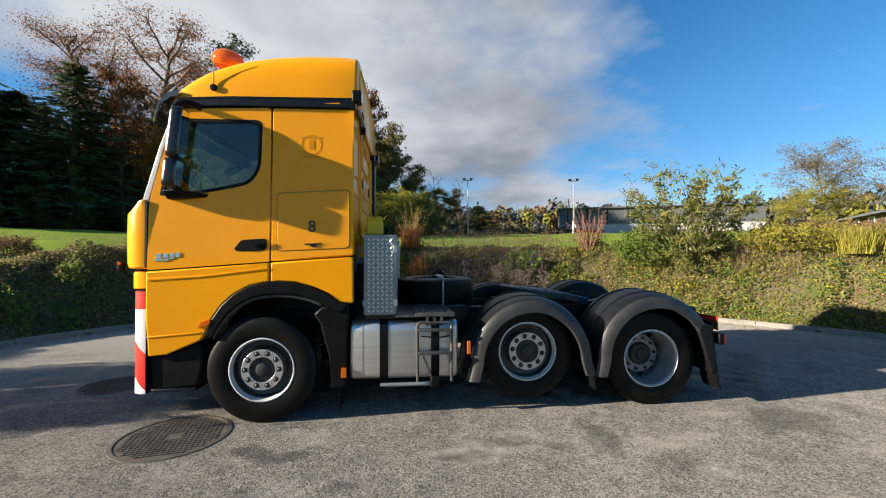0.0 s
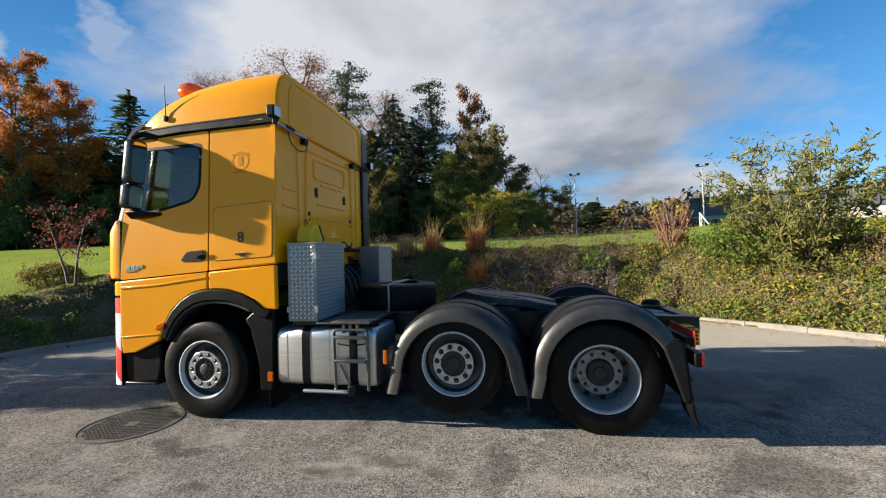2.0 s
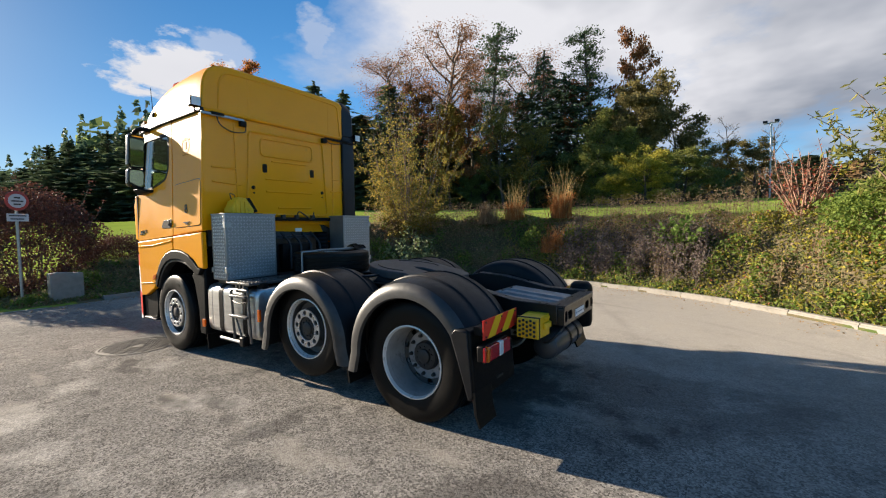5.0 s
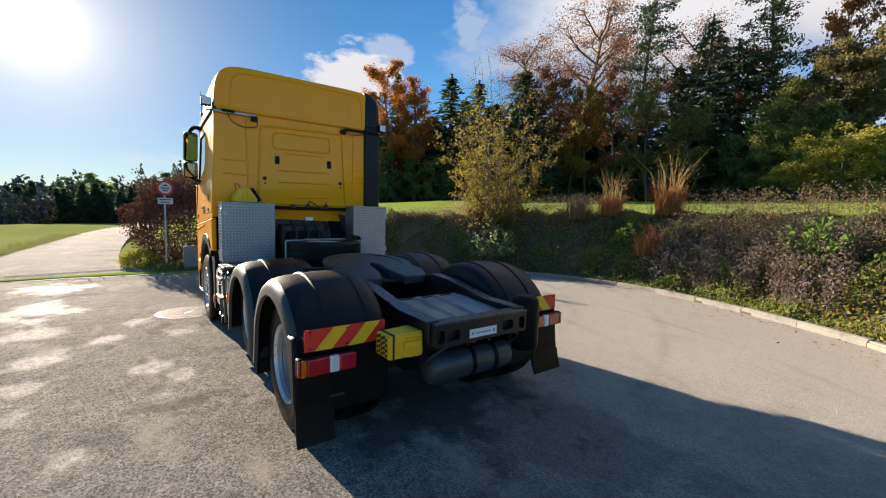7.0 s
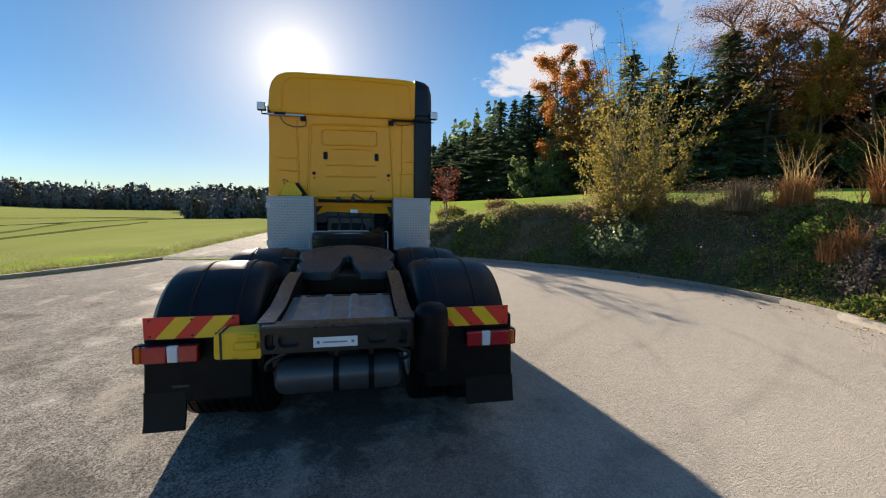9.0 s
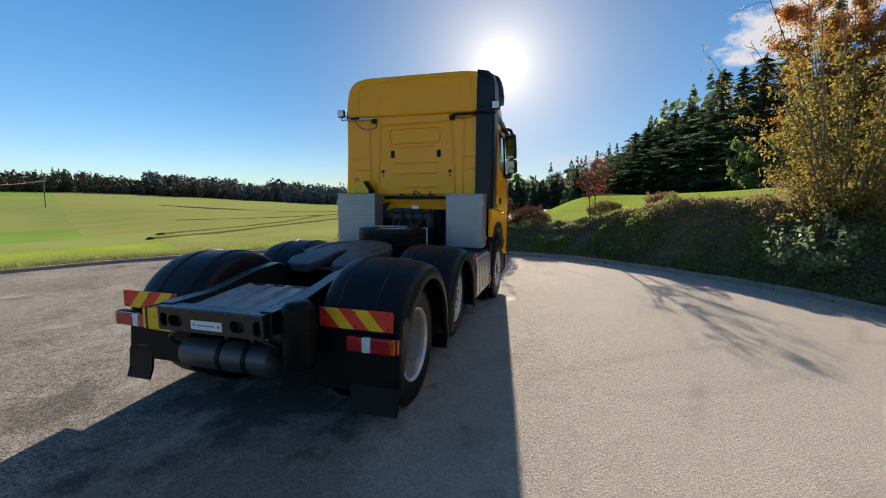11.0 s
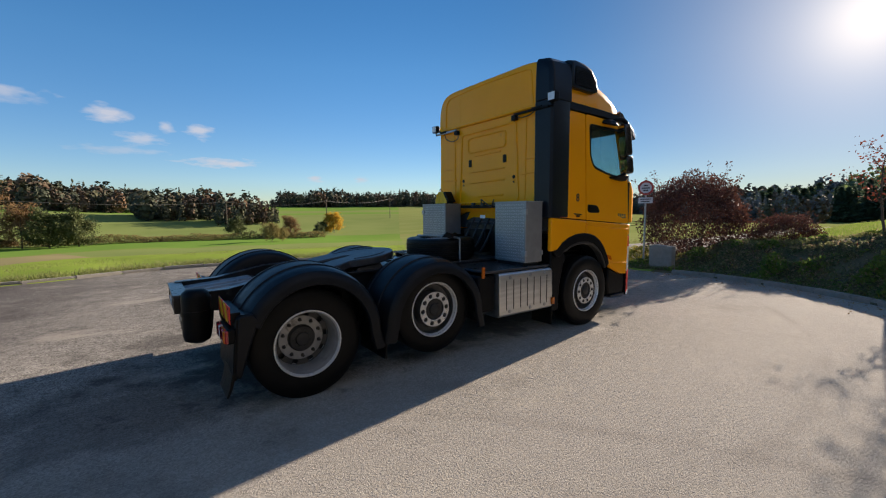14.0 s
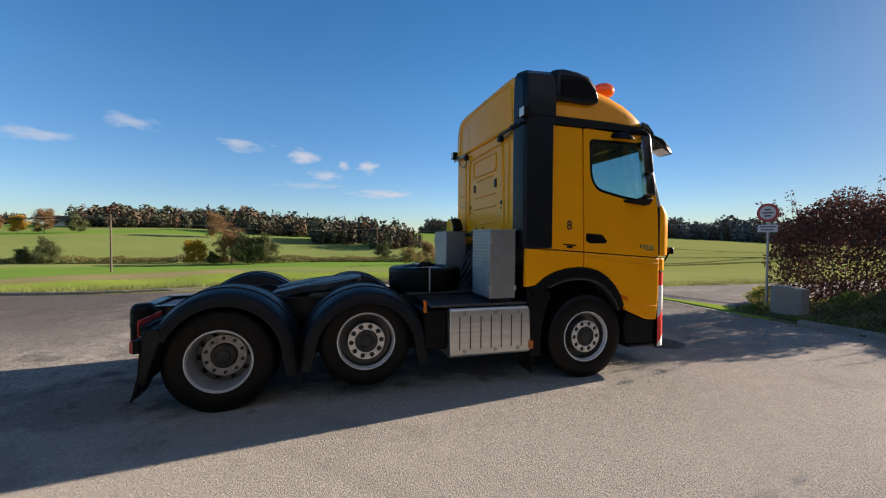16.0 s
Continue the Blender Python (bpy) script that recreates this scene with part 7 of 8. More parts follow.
    cap = [[(0.47, 1.262, 3.10), (0.84, 1.262, 3.10), (0.88, 1.21, 3.10), (0.885, 0.985, 3.10), (0.47, 0.985, 3.10)], [(0.47, 1.262, 3.45), (0.83, 1.255, 3.45), (0.875, 1.20, 3.45), (0.88, 0.985, 3.45), (0.47, 0.985, 3.45)], [(0.47, 1.235, 3.585), (0.82, 1.22, 3.575), (0.865, 1.16, 3.565), (0.87, 0.985, 3.60), (0.47, 0.985, 3.62)], [(0.47, 1.14, 3.655), (0.80, 1.13, 3.645), (0.84, 1.09, 3.635), (0.84, 0.985, 3.66), (0.47, 0.985, 3.675)]]
    part("intake_cap", loft(cap, close=True), ANTHRACITE, truck, bevel=0.012)
    snor = []
    for x, lo, top in ((0.475, 3.31, 3.665), (0.36, 3.30, 3.685), (0.18, 3.295, 3.67), (0.04, 3.29, 3.635), (-0.05, 3.30, 3.54), (-0.095, 3.315, 3.40)):
        snor.append([(x, 1.262, lo), (x, 1.272, top - 0.07), (x, 1.245, top - 0.022), (x, 1.18, top), (x, 0.96, top + 0.01), (x, 0.96, lo)])
    sn = part("intake_hood", loft(snor, close=True), ANTHRACITE, truck, bevel=0.025)
    grille = slab(rounded([(0.42, 3.345), (0.42, 3.585), (0.10, 3.575), (0.02, 3.52), (-0.05, 3.345)], 0.03), upright(1, 1.276), 0.01)
    g = part("intake_grille", grille, BLACK, sn, "black intake mesh")
    for k in range(9):
        part("slat", boxes((-0.05, 0.40, 1.274, 1.281, 3.372 + k * 0.02, 3.378 + k * 0.02) if k < 5 else (0.05, 0.40, 1.274, 1.281, 3.372 + k * 0.02, 3.378 + k * 0.02)), BLACK, sn)


roof()


def cab_back():
    back = part("cab_back", slab(rounded([(-1.205, 1.60), (-1.20, 3.03), (1.19, 3.03), (1.20, 1.60), (0.75, 1.60), (0.62, 1.66), (-0.50, 1.66), (-0.7, 1.60)], 0.02), lambda u, v, d: (0.842 - d, u, v), 0.05), PAINT, truck, bevel=0.012)

    def at(u, v, d=0.0):
        return (0.843 + d, u, v)

    def bead(pts, r=0.011, closed=True):
        p = [at(*q) for q in (rounded(pts, 0.06) if closed else pts)]
        part("pressing", pipe(p + [p[0]] if closed else p, r, 6), PAINT, back)
    # pressed swages of the rear wall
    bead([(-0.66, 1.80), (-0.60, 2.90), (0.60, 2.92), (0.66, 1.80)], 0.020)
    bead([(-0.44, 2.60), (-0.44, 2.83), (0.40, 2.84), (0.40, 2.61)], 0.016)
    for z, a, b in ((2.54, -0.28, 0.30), (2.29, -0.38, 0.38), (2.12, -0.38, 0.38), (1.90, -0.20, 0.36)):
        bead([(a, z), (b, z + 0.01)], 0.014, False)
    for s in (-1, 1):
        bead([(s * 1.10, 2.20), (s * 0.74, 2.18)], 0.013, False)
        bead([(s * 1.10, 2.38), (s * 0.78, 2.38)], 0.013, False)
        bead([(s * 0.78, 1.80), (s * 0.80, 2.95)], 0.014, False)
    for y in (-0.39, 0.388):
        part("air_slot", slab(rounded([(y - 0.032, 2.375), (y - 0.032, 2.49), (y + 0.032, 2.49), (y + 0.032, 2.375)], 0.02), lambda u, v, d: (0.853 - d, u, v), 0.012), BLACK, back, "black air slot")
    for y, z, r in ((-0.565, 2.16, 0.026), (0.572, 2.155, 0.026), (-0.56, 2.09, 0.012), (0.572, 2.085, 0.012), (-0.52, 1.79, 0.014), (0.56, 1.80, 0.014)):
        part("grommet", lathe([(r, 0.842), (r, 0.850), (r * 0.6, 0.853)], "x", (0, y, z), 14), BLACK, back)
    # the cab's underside, rear cross tube and latches
    part("cab_floor", boxes((-1.0, 0.80, -1.15, 1.15, 1.30, 1.36)), BLACK, truck)
    part("floor_beam", slab(rounded([(-0.55, 1.52), (-0.45, 1.66), (0.55, 1.66), (0.62, 1.50), (0.40, 1.545), (-0.38, 1.575)], 0.03), lambda u, v, d: (0.80 - d, u, v), 0.1), PAINT, truck, bevel=0.01)
    tube = part("cross_tube", boxes((0.90, 0.965, -0.50, 0.66, 1.715, 1.765)), BLACK, truck, bevel=0.006)
    for y in (-0.20, 0.02, 0.30):
        part("latch", boxes((0.92, 0.97, y - 0.03, y + 0.03, 1.74, 1.80)), DARKSTEEL, tube, bevel=0.008)
    part("latch_hose", pipe(round_path([(0.95, 0.02, 1.76), (0.99, 0.02, 1.86), (1.0, 0.12, 1.80), (0.98, 0.25, 1.72), (0.98, 0.30, 1.84)], 0.05), 0.009), CABLE, tube)
    # engine tunnel and tank gear between cab and boxes
    part("engine_block", boxes((-0.6, 0.95, -0.38, 0.42, 0.75, 1.50)), FRAME, truck, bevel=0.03)
    part("heat_shield", boxes((0.95, 1.06, -0.30, 0.20, 1.05, 1.40)), BLACK, truck, bevel=0.02)
    part("white_tag", boxes((0.955, 0.962, -0.02, 0.09, 1.56, 1.61)), SIGN_WHITE, truck)
    for y in (-0.22, -0.05, 0.12, 0.28):
        part("air_hose", pipe(round_path([(0.9, y, 1.55), (1.05, y + 0.05, 1.40), (1.12, y, 1.20), (1.2, y - 0.05, 1.05)], 0.08), 0.016), CABLE, truck)
    part("flex_duct", lathe([(0.10 + 0.012 * (k % 2), 1.02 + 0.028 * k) for k in range(20)], "z", (0.93, 0.45, 0), 20), BLACK, truck, "black ribbed air duct")


cab_back()


def cab_inside():
    part("dashboard", loft([[(-0.98, y, 2.12), (-0.70, y, 2.14), (-0.62, y, 2.02), (-0.62, y, 1.6), (-1.0, y, 1.6)] for y in (-1.15, 1.15)], close=True), CABIN, truck, bevel=0.03)
    for s in (-1, 1):
        seat = part("seat", loft([[(-0.25, s * 0.6 - 0.27, z), (-0.25, s * 0.6 + 0.27, z), (0.28, s * 0.6 + 0.27, z), (0.28, s * 0.6 - 0.27, z)] for z in (1.62, 1.80)], close=True), CABIN, truck, bevel=0.05)
        part("backrest", loft([[(0.20 + 0.10 * t, s * 0.6 - 0.25 + 0.05 * t, 1.78 + 0.62 * t), (0.20 + 0.10 * t, s * 0.6 + 0.25 - 0.05 * t, 1.78 + 0.62 * t), (0.32 + 0.10 * t, s * 0.6 + 0.25 - 0.05 * t, 1.78 + 0.62 * t), (0.32 + 0.10 * t, s * 0.6 - 0.25 + 0.05 * t, 1.78 + 0.62 * t)] for t in (0, 0.5, 1)], close=True), CABIN, seat, bevel=0.05)
        part("headrest", boxes((0.30, 0.40, s * 0.6 - 0.13, s * 0.6 + 0.13, 2.42, 2.60)), CABIN, seat, bevel=0.04)
    wheel_rim = [(-0.52 + 0.21 * math.sin(a) * 0.45, -0.6 + 0.21 * math.cos(a), 2.16 + 0.21 * math.sin(a) * 0.9) for a in [i * math.pi / 12 for i in range(25)]]
    part("steering_wheel", pipe(wheel_rim, 0.016, 8), BLACK, truck)
    part("rear_lining", boxes((0.66, 0.78, -1.15, 1.15, 1.4, 3.0)), CABIN, truck)
    part("roof_lining", boxes((-0.80, 0.76, -1.12, 1.12, 2.96, 3.03)), CABIN, truck)
    part("roof_lining", boxes((-0.70, 0.80, -1.0, 0.95, 3.04, 3.30)), CABIN, truck)
    for k in range(0):
        part("blind_fold", boxes((-0.70 + 0.02 * k, -0.69 + 0.02 * k, -1.12, -0.9, 2.75, 2.95)), CABIN, truck)


cab_inside()


def mirrors():
    for s in (-1, 1):
        arm = part("mirror_arm", pipe(round_path([(-0.60, s * 1.19, 3.00), (-0.66, s * 1.30, 3.02), (-0.755, s * 1.345, 2.96), (-0.765, s * 1.345, 2.30), (-0.75, s * 1.33, 2.20), (-0.70, s * 1.20, 2.15)], 0.09), 0.030, 10), BLACK, truck, "tubular black mirror arm")
        part("arm_root", loft([[(-0.50, s * 1.19, 2.14), (-0.84, s * 1.19, 2.11), (-0.84, s * 1.30, 2.11), (-0.56, s * 1.27, 2.14)], [(-0.46, s * 1.19, 2.17), (-0.85, s * 1.19, 2.18), (-0.86, s * 1.36, 2.19), (-0.66, s * 1.34, 2.19)]], close=True), BLACK, arm, bevel=0.015)
        for z0, z1 in ((2.478, 2.94), (2.21, 2.473)):
            rows = []
            for x, k in ((-0.832, 0.62), (-0.820, 0.88), (-0.79, 0.98), (-0.735, 1.0), (-0.725, 0.98)):
                zc, hz, hy = (z0 + z1) / 2, (z1 - z0) / 2 * (0.86 + 0.14 * k), 0.100 * k
                rows.append([(x, s * 1.355 + u, zc + v) for u, v in rounded([(-hy, -hz), (-hy, hz), (hy, hz), (hy, -hz)], 0.05)])
            m = part("mirror", loft(rows, close=True), MIRROR_CASE, truck, "black wing mirror housing", smooth=50)
            zc, hz, hy = (z0 + z1) / 2, (z1 - z0) / 2 - 0.022, 0.086
            part("mirror_glass", slab(rounded([(-hy, -hz), (-hy, hz), (hy, hz), (hy, -hz)], 0.04), lambda u, v, d: (-0.7205 - d, s * 1.355 + u, zc + v), 0.006), MIRROR, m, "mirror glass")
            m.matrix_basis = Matrix.Translation((-0.755, s * 1.350, 0)) @ Matrix.Rotation(radians(-28 if s > 0 else 8), 4, "Z") @ Matrix.Translation((0, 0, 2.57)) @ Matrix.Rotation(radians(6), 4, "Y") @ Matrix.Translation((0, 0, -2.57)) @ Matrix.Translation((0.79, s * -1.355, 0))
    # front mirror on a short arm ahead of the windscreen's upper corner
    fm = part("front_mirror", loft([[(-0.96, 0.98, 3.03), (-0.96, 1.19, 3.03), (-0.98, 1.19, 2.97), (-0.98, 0.98, 2.97)], [(-1.12, 0.96, 2.98), (-1.12, 1.20, 2.98), (-1.16, 1.20, 2.86), (-1.16, 0.96, 2.86)], [(-1.25, 0.97, 2.88), (-1.25, 1.19, 2.88), (-1.27, 1.19, 2.80), (-1.27, 0.97, 2.80)], [(-1.30, 1.0, 2.81), (-1.30, 1.17, 2.81), (-1.295, 1.17, 2.79), (-1.295, 1.0, 2.79)]], close=True), MIRROR_CASE, truck, "black front mirror housing ahead of the windscreen", bevel=0.012)
    part("mirror_glass", loft([[(-1.135, 0.98, 2.862), (-1.135, 1.18, 2.862)], [(-1.262, 0.98, 2.797), (-1.262, 1.18, 2.797)]]), MIRROR, fm, "mirror glass")
    part("mirror_arm", pipe([(-0.78, 1.06, 3.08), (-0.90, 1.07, 3.06), (-1.02, 1.08, 2.99)], 0.022, 8), BLACK, fm)
    ramp = part("kerb_mirror", loft([[(-0.30, 1.20, 2.93), (-0.62, 1.20, 2.93), (-0.60, 1.32, 2.90), (-0.36, 1.32, 2.90)], [(-0.34, 1.20, 3.0), (-0.55, 1.20, 3.01), (-0.52, 1.28, 2.99), (-0.40, 1.28, 2.98)]], close=True), BLACK, truck, "black kerb mirror over the door", bevel=0.02)


mirrors()


def work_lights():
    for s, y0, x in ((-1, -0.69, 0.90), (1, 0.62, 0.90)):
        rail = part("lamp_bracket", boxes((x - 0.02, x + 0.01, min(y0, s * 1.22), max(y0, s * 1.22), 2.99, 3.02)), GALV if s < 0 else BLACK, truck, "lamp bracket on the rear wall", bevel=0.004)
        part("clamp", boxes((x - 0.05, x + 0.01, y0 - 0.05, y0 + 0.03, 2.93, 3.0)), BLACK, rail, bevel=0.006)
        part("junction", boxes((x - 0.04, x + 0.02, s * 1.03 - 0.08, s * 1.03 + 0.08, 3.0, 3.035)), BLACK, rail, bevel=0.006)
        lampy = s * 1.285
        lamp_ob = part("work_light", boxes((x - 0.06, x + 0.025, lampy - 0.06, lampy + 0.06, 3.05, 3.165)), BLACK, truck, "square rear work light", bevel=0.012)
        part("lens", boxes((x + 0.026, x + 0.031, lampy - 0.05, lampy + 0.05, 3.06, 3.155)), CLEAR, lamp_ob)
        part("bracket", pipe([(x - 0.02, s * 1.2, 3.005), (x - 0.02, lampy, 3.005), (x - 0.02, lampy, 3.06)], 0.011), BLACK, lamp_ob)
        if s < 0:
            part("cable_loop", pipe(round_path([(0.885, -1.04, 3.02), (0.88, -1.00, 2.90), (0.87, -0.84, 2.83), (0.88, -0.66, 2.86), (0.885, -0.66, 2.95)], 0.14, 8), 0.007, 6), CABLE, rail)
        else:
            part("cable_loop", pipe(round_path([(0.885, 1.0, 3.0), (0.885, 0.9, 2.95), (0.885, 0.72, 2.94), (0.885, 0.66, 2.98)], 0.05), 0.007, 6), CABLE, rail)


work_lights()


def toolbox(s, y_in):
    """Chequer-plate locker beside the frame, with hinges."""
    x0, x1, z0, z1 = 0.935, 1.255, 1.0, 1.785
    y0, y1 = sorted((s * 1.18, y_in))
    b = part("toolbox", boxes((x0, x1, y0, y1, z0, z1)), CHEQUER, truck, "aluminium chequer-plate tool locker", bevel=0.008)

    def treads(name, place, w, h, du, metal, rise):
        bm = bmesh.new()
        nu, nv = int(w / du), int(h / du)
        for i in range(nu):
            for j in range(nv):
                cu, cv = (i + 0.5) * w / nu, (j + 0.5) * h / nv
                a = radians(45 if (i + j) % 2 else -45)
                c, sn = math.cos(a), math.sin(a)
                L, W = du * 0.60, du * 0.23
                base = [(cu + p * L * c - q * W * sn, cv + p * L * sn + q * W * c) for p, q in ((-1, 0), (0, -1), (1, 0), (0, 1))]
                vs = [bm.verts.new(place(u, v, 0.0)) for u, v in base]
                top = bm.verts.new(place(cu, cv, rise))
                for k in range(4):
                    bm.faces.new((vs[k], vs[(k + 1) % 4], top))
        part(name, bm, metal, b, smooth=0)
    so = s * 1.18
    if s < 0:
        treads("side_treads", lambda u, v, d: (x0 + 0.03 + u, so + s * d, z0 + 0.02 + v), 0.265, 0.745, 0.038, SUNLIT_TREAD, 0.007)
    treads("rear_treads", lambda u, v, d: (x1 + d, y0 + 0.02 + u, z0 + 0.02 + v), y1 - y0 - 0.04, 0.745, 0.038, SHADED_TREAD, 0.004)
    for z in (z0 + 0.12, z1 - 0.13):
        part("hinge", boxes((x1 - 0.03, x1 + 0.012, min(so, so + s * 0.012), max(so, so + s * 0.012), z - 0.035, z + 0.035), (x1, x1 + 0.012, min(so, so - s * 0.06), max(so, so - s * 0.06), z - 0.03, z + 0.03)), GALV, b, bevel=0.003)
    part("lid_lip", boxes((x0 - 0.008, x1 + 0.006, y0 - 0.006, y1 + 0.006, z1 - 0.004, z1 + 0.008)), GALV, b, bevel=0.003)
    part("latch", boxes((x0 - 0.01, x0 + 0.035, min(so, so + s * 0.012), max(so, so + s * 0.012), z0 + 0.09, z0 + 0.15)), GALV, b, bevel=0.004)
    part("support", boxes((x0 + 0.02, x1 - 0.02, y0 + 0.05, y1 - 0.05, 0.955, 1.0)), FRAME, b)
    return b


toolbox(-1, -0.53)
toolbox(1, 0.62)


def chock(m, label):
    """A wedge-shaped plastic wheel chock."""
    bm = slab([(0, 0), (0.30, 0), (0.30, 0.05), (0.20, 0.19), (0.09, 0.20), (0.0, 0.06)], lambda u, v, d: (d - 0.08, u, v), 0.16)
    c = part("wheel_chock", bm, PAINT_MATT, truck, label, bevel=0.012)
    part("rubber_end", slab([(0.29, 0.0), (0.36, 0.03), (0.25, 0.20), (0.20, 0.185)], lambda u, v, d: (d - 0.075, u, v), 0.15), BLACK, c, bevel=0.008)
    for k in range(3):
        part("rib", boxes((-0.09, 0.09, 0.05 + k * 0.06, 0.065 + k * 0.06, 0.01, 0.15)), PAINT_MATT, c, bevel=0.004)
    part("handle", pipe(round_path([(0, 0.05, 0.17), (0, 0.03, 0.25), (0, 0.09, 0.23), (0, 0.10, 0.20)], 0.02), 0.006), DARKSTEEL, c)
    c.matrix_basis = m
    return c


chock(pose(1.03, -1.02, 1.80, 0, 0, 4), "yellow wheel chock with a black rubber end")
part("chock_tray", boxes((0.94, 1.12, -1.06, -0.62, 1.793, 1.803)), BLACK, truck)


# ---- chassis ----
def chassis():
    for s in (-1, 1):
        rail = slab([(-0.9, 0.74), (-0.9, 0.98), (3.35, 0.98), (3.75, 1.06), (4.05, 1.04), (4.55, 0.945), (4.93, 0.935), (4.93, 0.78), (4.4, 0.74)], upright(s, 0.46), 0.075)
        part("frame_rail", rail, FRAME, truck, "black steel frame rail", bevel=0.006)
        part("rail_flange", slab([(3.75, 1.06), (4.05, 1.04), (4.55, 0.945), (4.93, 0.935), (4.93, 0.943), (4.55, 0.953), (4.05, 1.048), (3.75, 1.068)], upright(s, 0.475), 0.105), RAIL_TOP, truck, bevel=0.002)
        for x in (3.55, 3.62, 4.15, 4.25, 4.35):
            part("bolt", lathe([(0.013, 0), (0.013, 0.012), (0.004, 0.016)], "y", (0, 0, 0), 8), DARKSTEEL, truck).matrix_basis = pose(x, s * 0.46, 0.88, 0, 0, 0 if s > 0 else 180)
    for x in (1.1, 1.9, 3.1):
        part("crossmember", boxes((x - 0.06, x + 0.06, -0.39, 0.39, 0.76, 0.94)), FRAME, truck, bevel=0.006)
    # rear crossmember with oval openings and a label plate
    def rear(u, v, d):
        return (4.985 - d, u, v)
    ovals = [rounded([(c - 0.06, 0.80), (c - 0.06, 0.875), (c + 0.06, 0.875), (c + 0.06, 0.80)], 0.036) for c in (-0.285, 0.235)]
    ovals += [rounded([(c - 0.03, 0.79), (c - 0.03, 0.885), (c + 0.03, 0.885), (c + 0.03, 0.79)], 0.028) for c in (-0.39, 0.39)]
    cm = part("rear_crossmember", slab(rounded([(-0.44, 0.765), (-0.44, 0.915), (0.44, 0.915), (0.44, 0.765)], 0.015), rear, 0.055, ovals), FRAME, truck, bevel=0.004)
    part("top_flange", boxes((4.87, 4.992, -0.44, 0.44, 0.916, 0.934)), RAIL_TOP, cm, bevel=0.004)
    part("back_plate", boxes((4.90, 4.925, -0.43, 0.43, 0.77, 0.91)), INK, cm)
    plate = part("label_plate", boxes((4.986, 4.990, -0.145, 0.115, 0.793, 0.855)), SIGN_WHITE, cm, "small white label plate")
    part("print", boxes((4.9905, 4.992, -0.09, 0.055, 0.819, 0.828), (4.9905, 4.992, -0.125, -0.108, 0.815, 0.833), (4.9905, 4.992, 0.078, 0.095, 0.815, 0.833)), DULL_PRINT, plate)
    # ribbed deck plate sloping between the rails
    deck = []
    ys = [-0.37, -0.33, -0.30, -0.27, -0.14, -0.12, -0.09, -0.07, 0.05, 0.07, 0.10, 0.12, 0.25, 0.28, 0.31, 0.36]
    hs = [0, 0, 0.018, 0, 0, 0.018, 0.018, 0, 0, 0.018, 0.018, 0, 0, 0.018, 0, 0]
    for x, z in ((4.20, 0.925), (4.24, 0.945), (4.80, 0.895), (4.88, 0.885)):
        deck.append([(x, y, z + h) for y, h in zip(ys, hs)])
    part("deck_plate", loft(deck), PLATE, truck, "scuffed ribbed deck plate")
    part("deck_front", boxes((4.17, 4.20, -0.36, 0.36, 0.80, 0.945)), FRAME, truck, bevel=0.004)
    part("axle_housing", lathe([(0.11, -0.82), (0.11, -0.25), (0.24, -0.12), (0.26, 0.0), (0.24, 0.12), (0.11, 0.25), (0.11, 0.82)], "y", (3.985, 0, 0.49), 20), FRAME, truck)
    part("front_axle", boxes((-0.06, 0.06, -0.95, 0.95, 0.40, 0.52)), FRAME, truck, bevel=0.03)
    part("lift_axle", rod((2.615, -0.85, 0.595), (2.615, 0.85, 0.595), 0.08, 14), FRAME, truck)
    for s in (-1, 1):
        for x, z in ((2.35, 0.75), (3.6, 0.72), (4.28, 0.70)):
            part("air_bellows", lathe([(0.10, z - 0.14), (0.13, z - 0.08), (0.13, z - 0.02), (0.11, z), (0.13, z + 0.03), (0.13, z + 0.08), (0.09, z + 0.12)], "z", (x, s * 0.55, 0), 18), RUBBER, truck, "black rubber air spring")
        part("brake_chamber", lathe([(0.07, 0), (0.085, 0.03), (0.085, 0.16), (0.07, 0.19)], "x", (4.15, s * 0.62, 0.56), 16), FRAME, truck)
    tank = lathe([(0.01, -0.40), (0.07, -0.398), (0.105, -0.375), (0.115, -0.34), (0.115, 0.34), (0.105, 0.375), (0.07, 0.398), (0.01, 0.40)], "y", (4.80, 0.0, 0.555), 24)
    t = part("air_tank", tank, TANK, truck, "dark cylindrical air tank", smooth=40)
    for y in (-0.02, 0.20):
        part("tank_strap", lathe([(0.117, y - 0.018), (0.121, y - 0.018), (0.121, y + 0.018), (0.117, y + 0.018)], "y", (4.80, 0, 0.555), 24, closed=True), BLACK, t)
        part("tank_hanger", boxes((4.78, 4.82, y - 0.015, y + 0.015, 0.66, 0.79)), FRAME, t)
    part("tank_pipe", pipe(round_path([(4.80, -0.40, 0.60), (4.86, -0.45, 0.62), (4.93, -0.42, 0.70), (4.95, -0.3, 0.76)], 0.05), 0.012), CABLE, t)
    part("tank_pipe", pipe(round_path([(4.80, 0.40, 0.62), (4.85, 0.46, 0.66), (4.92, 0.43, 0.72), (4.94, 0.30, 0.77)], 0.05), 0.012), CABLE, t)
    can = lathe([(0.01, 1.005), (0.075, 1.0), (0.105, 0.97), (0.112, 0.93), (0.112, 0.60), (0.10, 0.555), (0.07, 0.54), (0.01, 0.538)], "z", (4.83, 0.600, 0), 24)
    c = part("canister", can, BLACK, truck, "upright black canister beside the frame", smooth=45)
    part("canister_band", lathe([(0.113, 0.78), (0.117, 0.78), (0.117, 0.82), (0.113, 0.82)], "z", (4.83, 0.600, 0), 24, closed=True), BLACK, c)
    part("canister_bracket", boxes((4.70, 4.80, 0.46, 0.56, 0.68, 0.92)), FRAME, c, bevel=0.006)
